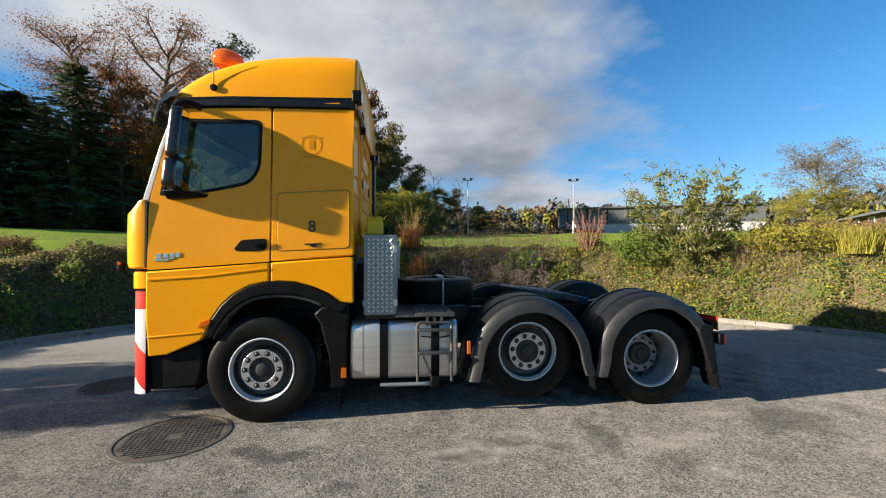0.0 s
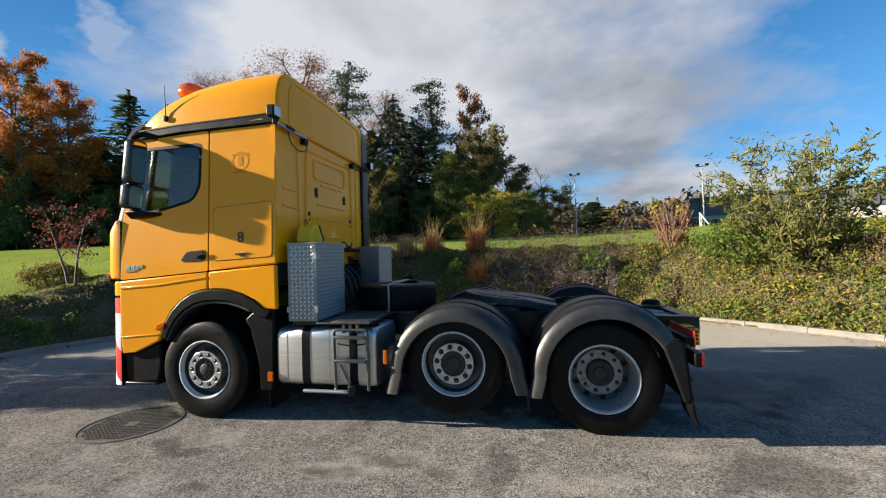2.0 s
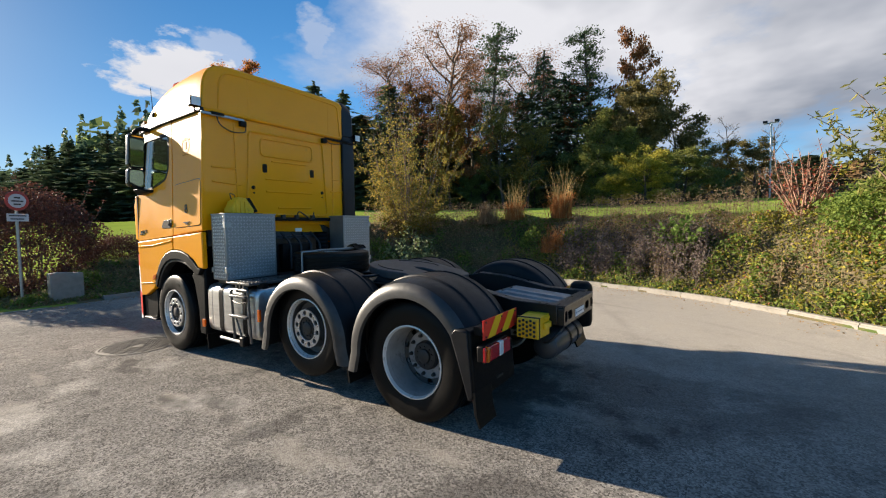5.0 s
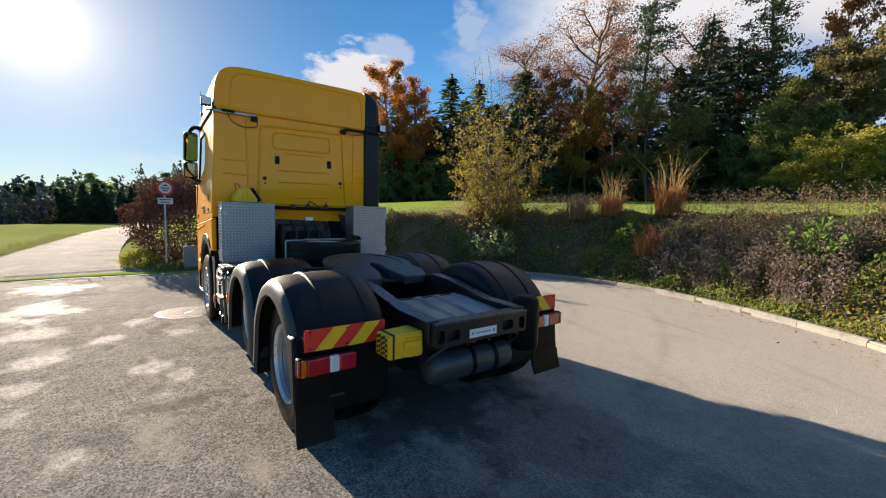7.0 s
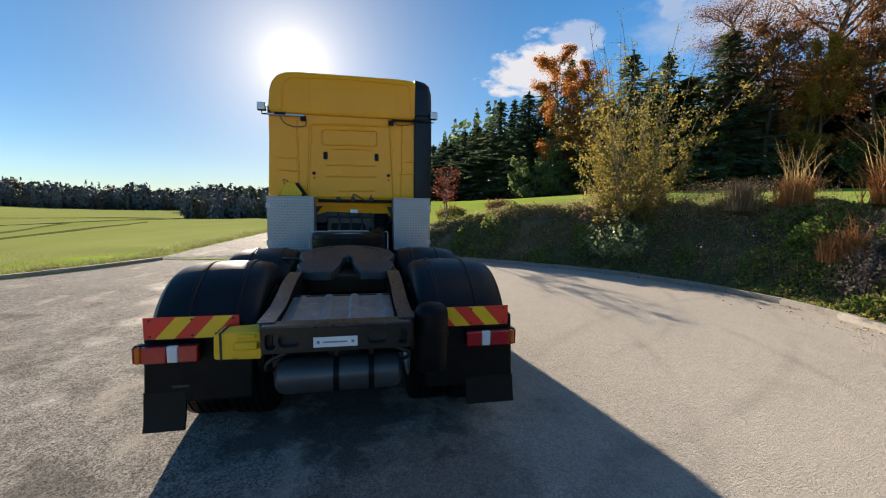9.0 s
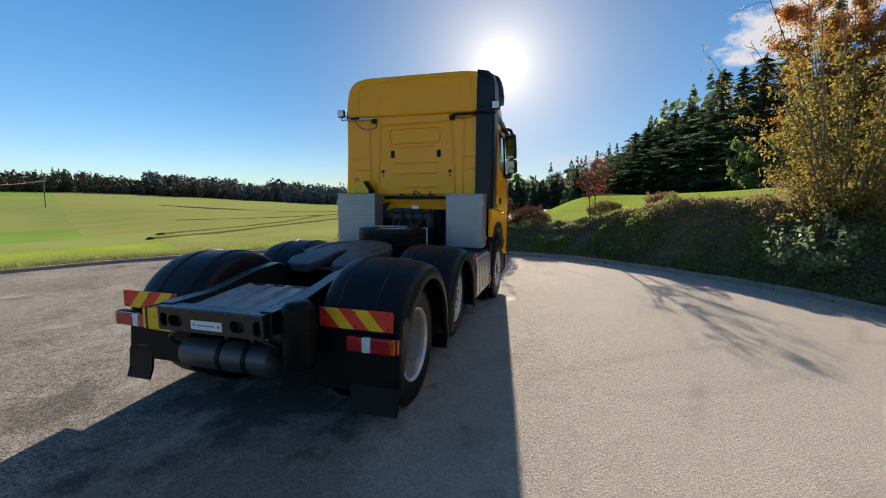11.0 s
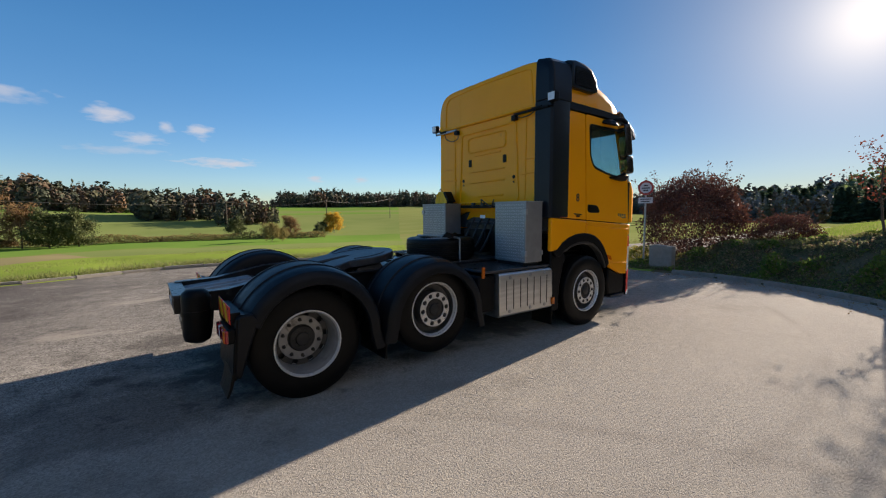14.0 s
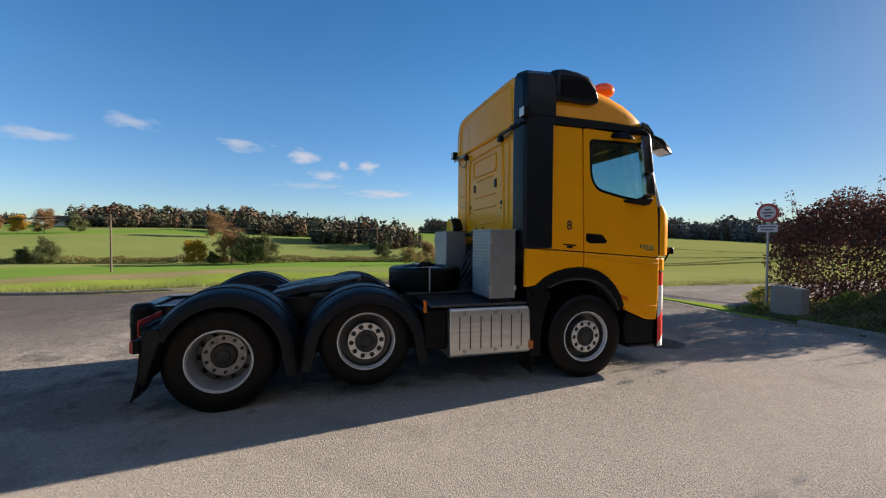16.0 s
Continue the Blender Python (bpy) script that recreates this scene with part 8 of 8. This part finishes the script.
    # yellow chock holder at the left rear
    hold = part("chock_holder", slab(rounded([(-0.735, 0.71), (-0.73, 0.865), (-0.47, 0.875), (-0.465, 0.70)], 0.02), lambda u, v, d: (4.87 - d, u, v), 0.17), PAINT_MATT, truck, "yellow wheel chock strapped beside the frame", bevel=0.015)
    part("ridge", boxes((4.868, 4.895, -0.62, -0.48, 0.765, 0.815)), PAINT_MATT, hold, bevel=0.01)
    part("ridge", boxes((4.868, 4.885, -0.60, -0.49, 0.835, 0.86)), PAINT_MATT, hold, bevel=0.008)
    part("strap", boxes((4.69, 4.876, -0.70, -0.688, 0.705, 0.875)), CABLE, hold)
    part("holder_arm", boxes((4.70, 4.86, -0.465, -0.44, 0.76, 0.84)), FRAME, hold)
    holes = bmesh.new()
    for i in range(5):
        for j in range(4):
            lathe([(0.012, -0.7375), (0.012, -0.733)], "y", (4.725 + i * 0.03, 0, 0.735 + j * 0.035 + (0.012 if i % 2 else 0)), 6, bm=holes)
    part("grip_holes", holes, INK, hold)


chassis()


def fifth_wheel():
    z = 1.17
    outline = [(2.72 + 0.0, 0.0)]
    pts = []
    for k in range(33):
        a = math.pi * (0.32 + 1.36 * k / 32)
        pts.append((3.05 + 0.46 * math.cos(a), 0.485 * math.sin(a)))
    pts += [(3.44, -0.46), (3.60, -0.40), (3.64, -0.32), (3.64, -0.13), (3.42, -0.065), (3.18, -0.05), (3.11, 0.0), (3.18, 0.05), (3.42, 0.065), (3.64, 0.13), (3.64, 0.32), (3.60, 0.40), (3.44, 0.46)]
    p = part("fifth_wheel", slab(pts, lambda u, v, d: (u, v, z - d - 0.115 * (u - 2.85) - (0.0 if u < 3.3 else 0.10 * (u - 3.3))), 0.085), GREASE, truck, "greased steel fifth-wheel coupling plate", bevel=0.012)
    part("jaw", boxes((2.98, 3.12, -0.12, 0.12, 1.06, 1.12)), DARKSTEEL, p, bevel=0.01)
    for s in (-1, 1):
        part("pedestal", loft([[(2.85, s * 0.30, 0.98), (3.25, s * 0.30, 0.98), (3.25, s * 0.44, 0.98), (2.85, s * 0.44, 0.98)], [(2.96, s * 0.31, 1.12), (3.14, s * 0.31, 1.12), (3.14, s * 0.40, 1.12), (2.96, s * 0.40, 1.12)]], close=True), FRAME, p, bevel=0.01)
        groove = pipe([(3.05 + 0.36 * math.cos(a), s * abs(0.37 * math.sin(a)), z + 0.001 - 0.115 * (0.2 + 0.36 * math.cos(a))) for a in [math.pi * (0.35 + 0.5 * k / 10) for k in range(11)]], 0.007, 6)
        part("grease_groove", groove, INK, p)
    part("mount_plate", boxes((2.55, 3.55, -0.50, 0.50, 0.975, 1.0)), FRAME, truck, bevel=0.005)
    part("release_handle", pipe(round_path([(3.0, -0.40, 1.09), (2.98, -0.62, 1.09), (2.90, -0.70, 1.09)], 0.04), 0.014), FRAME, p)


fifth_wheel()


def fuel_tank():
    sect = rounded([(-1.205, 0.36), (-1.205, 0.945), (-0.56, 0.945), (-0.56, 0.36)], 0.11, 6)
    rows = []
    for x, k in ((0.80, 0.90), (0.812, 0.965), (0.84, 1.0), (1.83, 1.0), (1.858, 0.965), (1.87, 0.90)):
        rows.append([(x, -0.88 + (y + 0.88) * k, 0.65 + (z - 0.65) * k) for y, z in sect])
    tank = part("fuel_tank", loft(rows, close=True), ALU, truck, "brushed aluminium fuel tank", smooth=40)
    for x in (1.135, 1.64):
        ring_o = [(-0.88 + (y + 0.88) * 1.012, 0.65 + (z - 0.65) * 1.015) for y, z in sect]
        part("strap", loft([[(x + w, y, z) for y, z in ring_o] for w in (-0.042, 0.042)], close=True), BLACK, tank, "black tank strap", smooth=40)
    for x in (0.93, 1.38):
        ring_o = [(-0.88 + (y + 0.88) * 1.004, 0.65 + (z - 0.65) * 1.004) for y, z in sect]
        part("seam", loft([[(x + w, y, z) for y, z in ring_o] for w in (-0.005, 0.005)], close=True), ALU, tank, smooth=40)
    part("filler_cap", lathe([(0.055, 0.94), (0.06, 0.985), (0.058, 1.0), (0.04, 1.005), (0.001, 1.006)], "z", (1.80, -1.08, 0), 18), BLACK, tank)
    part("lower_bar", rod((1.10, -1.20, 0.318), (1.62, -1.20, 0.318), 0.018, 10), GALV, tank)
    # folding steps before the tank
    lad = part("step_frame", pipe(round_path([(1.465, -1.235, 0.35), (1.465, -1.255, 0.93), (1.80, -1.255, 0.93), (1.80, -1.235, 0.35)], 0.03), 0.014), STEPS, truck, "steel step ladder on the tank")
    for z in (0.86, 0.635):
        part("rung", boxes((1.47, 1.795, -1.29, -1.23, z - 0.014, z + 0.014)), STEPS, lad, bevel=0.006)
    part("handle_bar", pipe(round_path([(1.50, -1.26, 0.80), (1.65, -1.285, 0.785), (1.78, -1.26, 0.80)], 0.05), 0.007), BLACK, lad)
    for x in (1.56, 1.63, 1.70):
        part("bracket", boxes((x - 0.014, x + 0.014, -1.25, -1.20, 0.90, 0.985)), STEPS, lad)
    part("lower_link", boxes((1.59, 1.68, -1.26, -1.19, 0.29, 0.40)), BLACK, lad, bevel=0.015)
    part("link_rod", rod((1.60, -1.23, 0.40), (1.52, -1.24, 0.60), 0.010), STEPS, lad)
    top = part("step_plate", boxes((1.44, 1.83, -1.255, -0.46, 0.985, 1.012)), STEPS, truck, "perforated steel step plate", bevel=0.005)
    bm = bmesh.new()
    for i in range(5):
        for j in range(18):
            box(bm, 1.465 + i * 0.072, 1.52 + i * 0.072, -1.245 + j * 0.042, -1.222 + j * 0.042, 1.012, 1.018)
    part("step_teeth", bm, STEPS, top, smooth=0)
    part("walk_plate", boxes((1.25, 1.44, -1.20, -0.46, 0.975, 0.992)), STEPS, truck, bevel=0.004)
    part("walk_plate", boxes((0.95, 2.05, -0.46, 0.46, 0.982, 1.0)), STEPS, truck, bevel=0.004)


fuel_tank()


def right_box():
    sect = rounded([(1.215, 0.36), (1.215, 0.915), (0.55, 0.915), (0.55, 0.36)], 0.05, 4)
    b = part("exhaust_box", loft([[(x, y, z) for y, z in sect] for x in (0.745, 1.735)], close=True), ALU, truck, "stainless exhaust box cover with pressed ribs", bevel=0.01)
    for k in range(7):
        x = 0.87 + k * 0.125
        part("rib_gap", boxes((x - 0.006, x + 0.006, 1.2155, 1.2185, 0.45, 0.82)), INK, b)
    for x in (0.91, 1.19, 1.56):
        for z in (0.43, 0.85):
            part("rivet", lathe([(0.024, 1.214), (0.022, 1.222), (0.008, 1.2235)], "y", (x, 0, z), 12), GALV, b)
    part("marker_lamp", boxes((0.70, 0.735, 1.19, 1.215, 0.42, 0.50)), ORANGE, truck, "amber side marker lamp")
    part("filler", boxes((1.74, 2.02, 0.55, 1.15, 0.45, 0.90)), BLACK, truck, bevel=0.03)
    part("cover_step", boxes((0.74, 1.95, 0.46, 1.19, 0.925, 0.955)), RAIL_TOP, truck, bevel=0.006)


right_box()


# ---- wheels ----
def tyre(r, w):
    """Tread with grooves, rounded shoulders and sidewalls; outer face towards -y."""
    h = w / 2
    prof = [(0.285, -h * 0.80), (0.30, -h * 0.93), (0.33, -h), (r * 0.80, -h * 1.04), (r * 0.90, -h * 0.99), (r * 0.955, -h * 0.93), (r * 0.985, -h * 0.85)]
    for g in (-0.55, -0.18, 0.18, 0.55):
        prof += [(r, (g - 0.045) * h), (r - 0.014, (g - 0.04) * h), (r - 0.014, (g + 0.04) * h), (r, (g + 0.045) * h)]
    prof += [(r * 0.985, h * 0.85), (r * 0.955, h * 0.93), (r * 0.90, h * 0.99), (r * 0.80, h * 1.04), (0.33, h), (0.30, h * 0.93), (0.285, h * 0.80)]
    return lathe(prof, "y", (0, 0, 0), 56, closed=True)


def circle(r, n=10, cx=0.0, cz=0.0):
    return [(cx + r * math.cos(2 * math.pi * k / n), cz + r * math.sin(2 * math.pi * k / n)) for k in range(n)]


def build_wheel(kind, r, w, m):
    h = w / 2
    hand = [circle(0.029, 12, 0.232 * math.cos(a), 0.232 * math.sin(a)) for a in [2 * math.pi * (k + 0.5) / 10 for k in range(10)]]
    if kind == "drive":
        face, nut_r, nut_y, hub_out, hub_r = 0.095, 0.172, 0.093, 0.040, 0.125
    else:
        face, nut_r, nut_y, hub_out, hub_r = -h * 0.10, 0.157, -h * 0.92, -h * 0.80, 0.108
    barrel = [(0.308, -h * 0.86), (0.303, -h * 0.985), (0.294, -h * 1.0), (0.284, -h * 0.86), (0.272, -h * 0.62), (0.266, face - 0.02), (0.262, face + 0.03), (0.262, h * 0.9), (0.27, h * 0.9), (0.285, h * 0.5)]
    wheel = part("wheel", lathe(barrel, "y", (0, 0, 0), 48, closed=True), SILVER, truck, "silver steel wheel with a black tyre", smooth=30)
    if face <= 0.0:
        # channel between bright lip and hub: dirt and shade both in its colour
        part("rim_well", lathe([(0.2865, -h * 0.90), (0.2815, -h * 0.80), (0.2695, -h * 0.58), (0.2635, face - 0.018), (0.205, face - 0.004), (0.205, face + 0.004), (0.262, face + 0.004), (0.2855, -h * 0.70)], "y", (0, 0, 0), 48, closed=True), DIRTY_SHADED_WHEEL, wheel, "rim channel darkened by dirt and painted shade", smooth=30)
    if face > 0.0:
        # the drop well inside the rim, duller than its lip, with a rolled step
        part("rim_well", lathe([(0.2815, -h * 0.84), (0.2695, -h * 0.62), (0.2715, -h * 0.55), (0.2675, -h * 0.48), (0.2635, face - 0.02), (0.260, face + 0.02), (0.266, face + 0.02), (0.283, -h * 0.80)], "y", (0, 0, 0), 48, closed=True), RIM_WELL, wheel, smooth=30)
    part("disc", slab(circle(0.266, 48), lambda u, v, d: (u, face + d, v), 0.012, hand + [circle(0.120, 24)]), DIRTY_SHADED_WHEEL, wheel)
    if kind == "drive":
        part("disc_face", lathe([(0.208, face - 0.002), (0.204, face - 0.008), (0.126, face - 0.008), (0.126, face + 0.004), (0.208, face + 0.004)], "y", (0, 0, 0), 48, closed=True), RIM_WELL, wheel, "brighter machined bolting face", smooth=25)
    # dark plate added as the shade behind the hand holes
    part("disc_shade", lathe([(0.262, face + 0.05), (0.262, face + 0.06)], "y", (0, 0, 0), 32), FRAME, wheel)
    if kind != "drive":
        nuts = [circle(0.0255, 14, nut_r * math.cos(a), nut_r * math.sin(a)) for a in [2 * math.pi * k / 10 for k in range(10)]]
        ring = part("hub_ring", slab(circle(0.193, 48), lambda u, v, d: (u, nut_y + d, v), 0.014, nuts + [circle(0.120, 32)]), HUBRING, wheel, "bright hub ring", bevel=0.003)
        part("hub_wall", lathe([(0.193, nut_y + 0.012), (0.205, face + 0.002), (0.201, face + 0.002), (0.188, nut_y + 0.014)], "y", (0, 0, 0), 40, closed=True), DIRTY_SHADED_WHEEL, ring, smooth=25)
        part("hub_well", lathe([(0.188, nut_y + 0.020), (0.188, nut_y + 0.030)], "y", (0, 0, 0), 32), DARKSTEEL, ring)
    for k in range(10):
        a = 2 * math.pi * k / 10
        n = lathe([(0.0185, 0.02), (0.0185, -0.006), (0.012, -0.012 if kind != "drive" else -0.034), (0.003, -0.014 if kind != "drive" else -0.037)], "y", (0, 0, 0), 8)
        part("wheel_nut", n, DARKSTEEL, wheel).matrix_basis = Matrix.Translation((nut_r * math.cos(a), nut_y + (0.006 if kind != "drive" else 0.0), nut_r * math.sin(a)))
    part("hub", lathe([(hub_r, face + 0.02), (hub_r - 0.002, hub_out + 0.02), (hub_r * 0.88, hub_out + 0.005), (0.066, hub_out), (0.060, hub_out - 0.016), (0.045, hub_out - 0.022), (0.002, hub_out - 0.024)], "y", (0, 0, 0), 28), DARKSTEEL, wheel, smooth=30)
    for k in range(10):
        a = 2 * math.pi * (k + 0.3) / 10
        part("hub_bolt", lathe([(0.010, hub_out + 0.006), (0.010, hub_out - 0.008)], "y", (0.080 * math.cos(a), 0, 0.080 * math.sin(a)), 6), DARKSTEEL, wheel)
    part("brake_drum", lathe([(0.20, h * 0.6), (0.205, h * 0.98)], "y", (0, 0, 0), 24), FRAME, wheel)
    t = part("tyre", tyre(r, w), RUBBER, wheel, "black truck tyre", smooth=25)
    for k in range(7):
        a0 = k * 0.9 + 0.2
        bm = loft([[((r * q) * math.cos(a0 + j * 0.022), -h * 1.047, (r * q) * math.sin(a0 + j * 0.022)) for j in range(4 + k % 3 * 3)] for q in (0.79, 0.83)])
        part("moulding", bm, RUBBER, t)
    wheel.matrix_basis = m
    return wheel


for kind, x, z, r, w, yc in (("steer", 0.0, 0.505, 0.51, 0.31, 1.085), ("lift", 2.615, 0.595, 0.485, 0.30, 0.985), ("drive", 3.985, 0.492, 0.502, 0.30, 0.995)):
    skew = 0.038 if kind == "drive" else 0.012
    left = build_wheel(kind, r, w, pose(x - skew, -yc, z, 0, 17 * x, 0))
    copy_thing(left, pose(x + skew, yc, z, 0, 40 * x, 180))
    if kind == "drive":
        copy_thing(left, pose(x, -0.67, z, 0, 80, 180))
        copy_thing(left, pose(x, 0.67, z, 0, 80, 0))


def spare():
    """Spare wheel lying flat on the frame behind the cab, held by a strap."""
    t = part("spare_tyre", tyre(0.49, 0.29), RUBBER, truck, "spare truck tyre strapped flat behind the cab", smooth=25)
    t.matrix_basis = pose(1.72, -0.02, 1.155, 90, 0, 0)
    part("rim", lathe([(0.30, -0.10), (0.30, 0.12), (0.27, 0.12), (0.26, -0.05), (0.10, -0.06), (0.10, -0.10)], "y", (0, 0, 0), 32, closed=True), SILVER, t)
    s = part("spare_strap", pipe(round_path([(1.78, -0.535, 1.0), (1.78, -0.535, 1.31), (1.78, 0.0, 1.315), (1.78, 0.50, 1.31), (1.78, 0.50, 1.0)], 0.02), 0.012, 6), GALV, truck, "grey tie-down strap over the spare tyre")
    part("clamp_bar", boxes((1.74, 1.82, -0.30, 0.42, 1.315, 1.33)), GALV, s, bevel=0.004)
    part("cloth", loft([[(1.70 + 0.04 * math.sin(k * 1.7), 0.24 + 0.035 * k, 1.315 + 0.05 * abs(math.sin(k * 1.3))), (1.80 + 0.05 * math.cos(k), 0.24 + 0.035 * k, 1.36 + 0.03 * math.sin(k * 2.1)), (1.90 + 0.02 * math.sin(k * 2), 0.25 + 0.035 * k, 1.315)] for k in range(7)]), RUBBER, s, "crumpled dark cloth")


spare()


# ---- mudguards over the rear axles ----
def fender(s, cx, cz, rad, a0, a1, front_low, rear_low, name_label, drop=0.16):
    """A shell swept round the wheel: inner skirt, broad crown with two pressed ribs, rounded shoulder and a deep outer lip."""
    prof = [(0.545, -drop), (0.548, 0.0), (0.565, 0.035), (0.60, 0.054), (0.66, 0.064), (0.685, 0.066), (0.692, 0.077), (0.712, 0.078), (0.720, 0.068), (0.80, 0.071), (0.90, 0.070), (0.985, 0.064), (0.992, 0.074), (1.012, 0.072), (1.020, 0.060), (1.09, 0.056), (1.15, 0.047), (1.205, 0.028)]
    lip = [(1.205, 0.028), (1.236, 0.002), (1.250, -0.040), (1.252, -0.088), (1.238, -0.094)]

    def rows(p):
        out = []
        n = 30
        for k in range(n + 1):
            a = radians(a0 + (a1 - a0) * k / n)
            out.append([(cx + (rad + dr) * math.cos(a), s * y, cz + (rad + dr) * math.sin(a)) for y, dr in p])
        # straight ends that hang down to the given heights
        for low, first in ((rear_low, True), (front_low, False)):
            if low:
                base = out[0] if first else out[-1]
                sg = 1 if first else -1
                z_ref = min(q[2] for q in base)
                for t in (0.5, 1.0):
                    row = [(x + sg * 0.045 * t, y, z - (z_ref - low) * t - (z - z_ref) * 0.7 * t) for x, y, z in base]
                    out.insert(0, row) if first else out.append(row)
        return out
    under = [(y - 0.010 if k > 12 else y + 0.008 if k < 3 else y, dr - 0.012) for k, (y, dr) in enumerate(prof)]
    f = part("mudguard", loft(rows(prof + under[::-1]), close=True), FENDER, truck, name_label, smooth=40)
    # sun on the left lips is put into a paler colour; right ones black
    part("lip", loft(rows(lip + [(y - 0.014, dr - 0.004) for y, dr in lip[::-1]]), close=True), LIP if s < 0 else FENDER, f, "scuffed outer lip in the sunlit side's paler grey" if s < 0 else "black outer lip", smooth=50)
    return f


for s in (-1, 1):
    fender(s, 2.635, 0.50, 0.60, 2, 180, 0.33, 0.36, "black plastic mudguard over the lifted axle")
    fender(s, 3.97, 0.515, 0.61, 24, 180, 0.34, 0, "black plastic mudguard over the drive axle", 0.24)
    # rear drop of the last mudguard, with the lamp board and rubber flap
    dx = -0.05 if s < 0 else 0.0
    rear = [(4.50, 0.86), (4.585, 0.86), (4.62, 0.84), (4.645, 0.60), (4.665, 0.34), (4.63, 0.33), (4.605, 0.58), (4.58, 0.74), (4.50, 0.78)]
    part("rear_apron", slab([(x + dx, z) for x, z in rear], upright(s, 1.245), 0.66), BLACK, truck, "black rear apron behind the drive wheels", bevel=0.015)
    part("apron_side", slab([(x + dx, z) for x, z in ((4.45, 0.80), (4.50, 0.86), (4.60, 0.85), (4.645, 0.36), (4.60, 0.34), (4.52, 0.60))], upright(s, 1.252), 0.05), FENDER, truck, bevel=0.015)
    part("mud_flap", slab([(4.635, 0.40), (4.665, 0.40), (4.69, 0.28), (4.715, 0.215), (4.70, 0.21), (4.67, 0.27)] if s > 0 else [(4.585, 0.42), (4.61, 0.42), (4.625, 0.26), (4.655, 0.17), (4.64, 0.165), (4.602, 0.26)], upright(s, 1.25), 0.36 if s > 0 else 0.25), RUBBER, truck, "hanging black rubber mud flap", bevel=0.004)
    part("mud_flap", slab([(3.255, 0.46), (3.275, 0.46), (3.305, 0.21), (3.285, 0.205)], upright(s, 1.21), 0.56), RUBBER, truck, "short rubber mud flap")
    # marker board: diagonal red and yellow bands that rise towards the truck's middle
    ya, yb, za, zb = 0.645, 1.205, 0.788, 0.928
    board = part("marker_board", boxes((4.652, 4.658, min(s * ya, s * yb), max(s * ya, s * yb), za, zb)), SIGN_RED, truck, "red and yellow hatched rear marker board")
    part("board_bracket", boxes((4.58, 4.652, min(s * ya, s * yb), max(s * ya, s * yb), za + 0.03, zb - 0.05)), BLACK, board)
    wd, hgt = (yb - ya) / 5, zb - za
    for k in range(2):
        # u runs from the outer end inwards
        u0 = wd * (1 + 2 * k) - hgt * 0.35
        quad = [(u0, za), (u0 + wd, za), (u0 + wd + hgt * 0.9, zb), (u0 + hgt * 0.9, zb)]
        part("band", slab(quad, lambda u, v, d: (4.6615 - d, s * (yb - u), v), 0.003), SIGN_YELLOW, board, "yellow band")
    for y in (0.68, 0.925, 1.17):
        for z in (0.806, 0.910):
            part("screw", lathe([(0.008, 4.660), (0.006, 4.666)], "x", (0, s * y, z), 8), INK, board)
    # rear lamp cluster, from the outer end inwards: red cap, amber, red, white, red
    edges = [1.258, 1.240, 1.205, 1.060, 0.995, 0.880]
    house = part("rear_lamp", boxes((4.63, 4.69, min(s * 0.880, s * 1.258), max(s * 0.880, s * 1.258), 0.642, 0.760)), BLACK, truck, "rear lamp cluster", bevel=0.012)
    for k, m_ in enumerate((RED, ORANGE, RED, CLEAR, RED)):
        a, b = sorted((s * (edges[k] - 0.001), s * (edges[k + 1] + 0.001)))
        part("lens", boxes((4.66, 4.715 - 0.012 * (k == 0), a, b, 0.648, 0.754)), m_, house, bevel=0.008)
    part("side_reflector", boxes((1.955 + 0.05 * (s > 0), 1.99 + 0.05 * (s > 0), min(s * 1.225, s * 1.252), max(s * 1.225, s * 1.252), 0.61 + 0.28 * (s > 0), 0.74 + 0.28 * (s > 0))), ORANGE, truck, "amber side reflector", bevel=0.004)
part("licence_bracket", boxes((4.675, 4.685, -1.05, -0.95, 0.475, 0.49)), DARKSTEEL, truck)
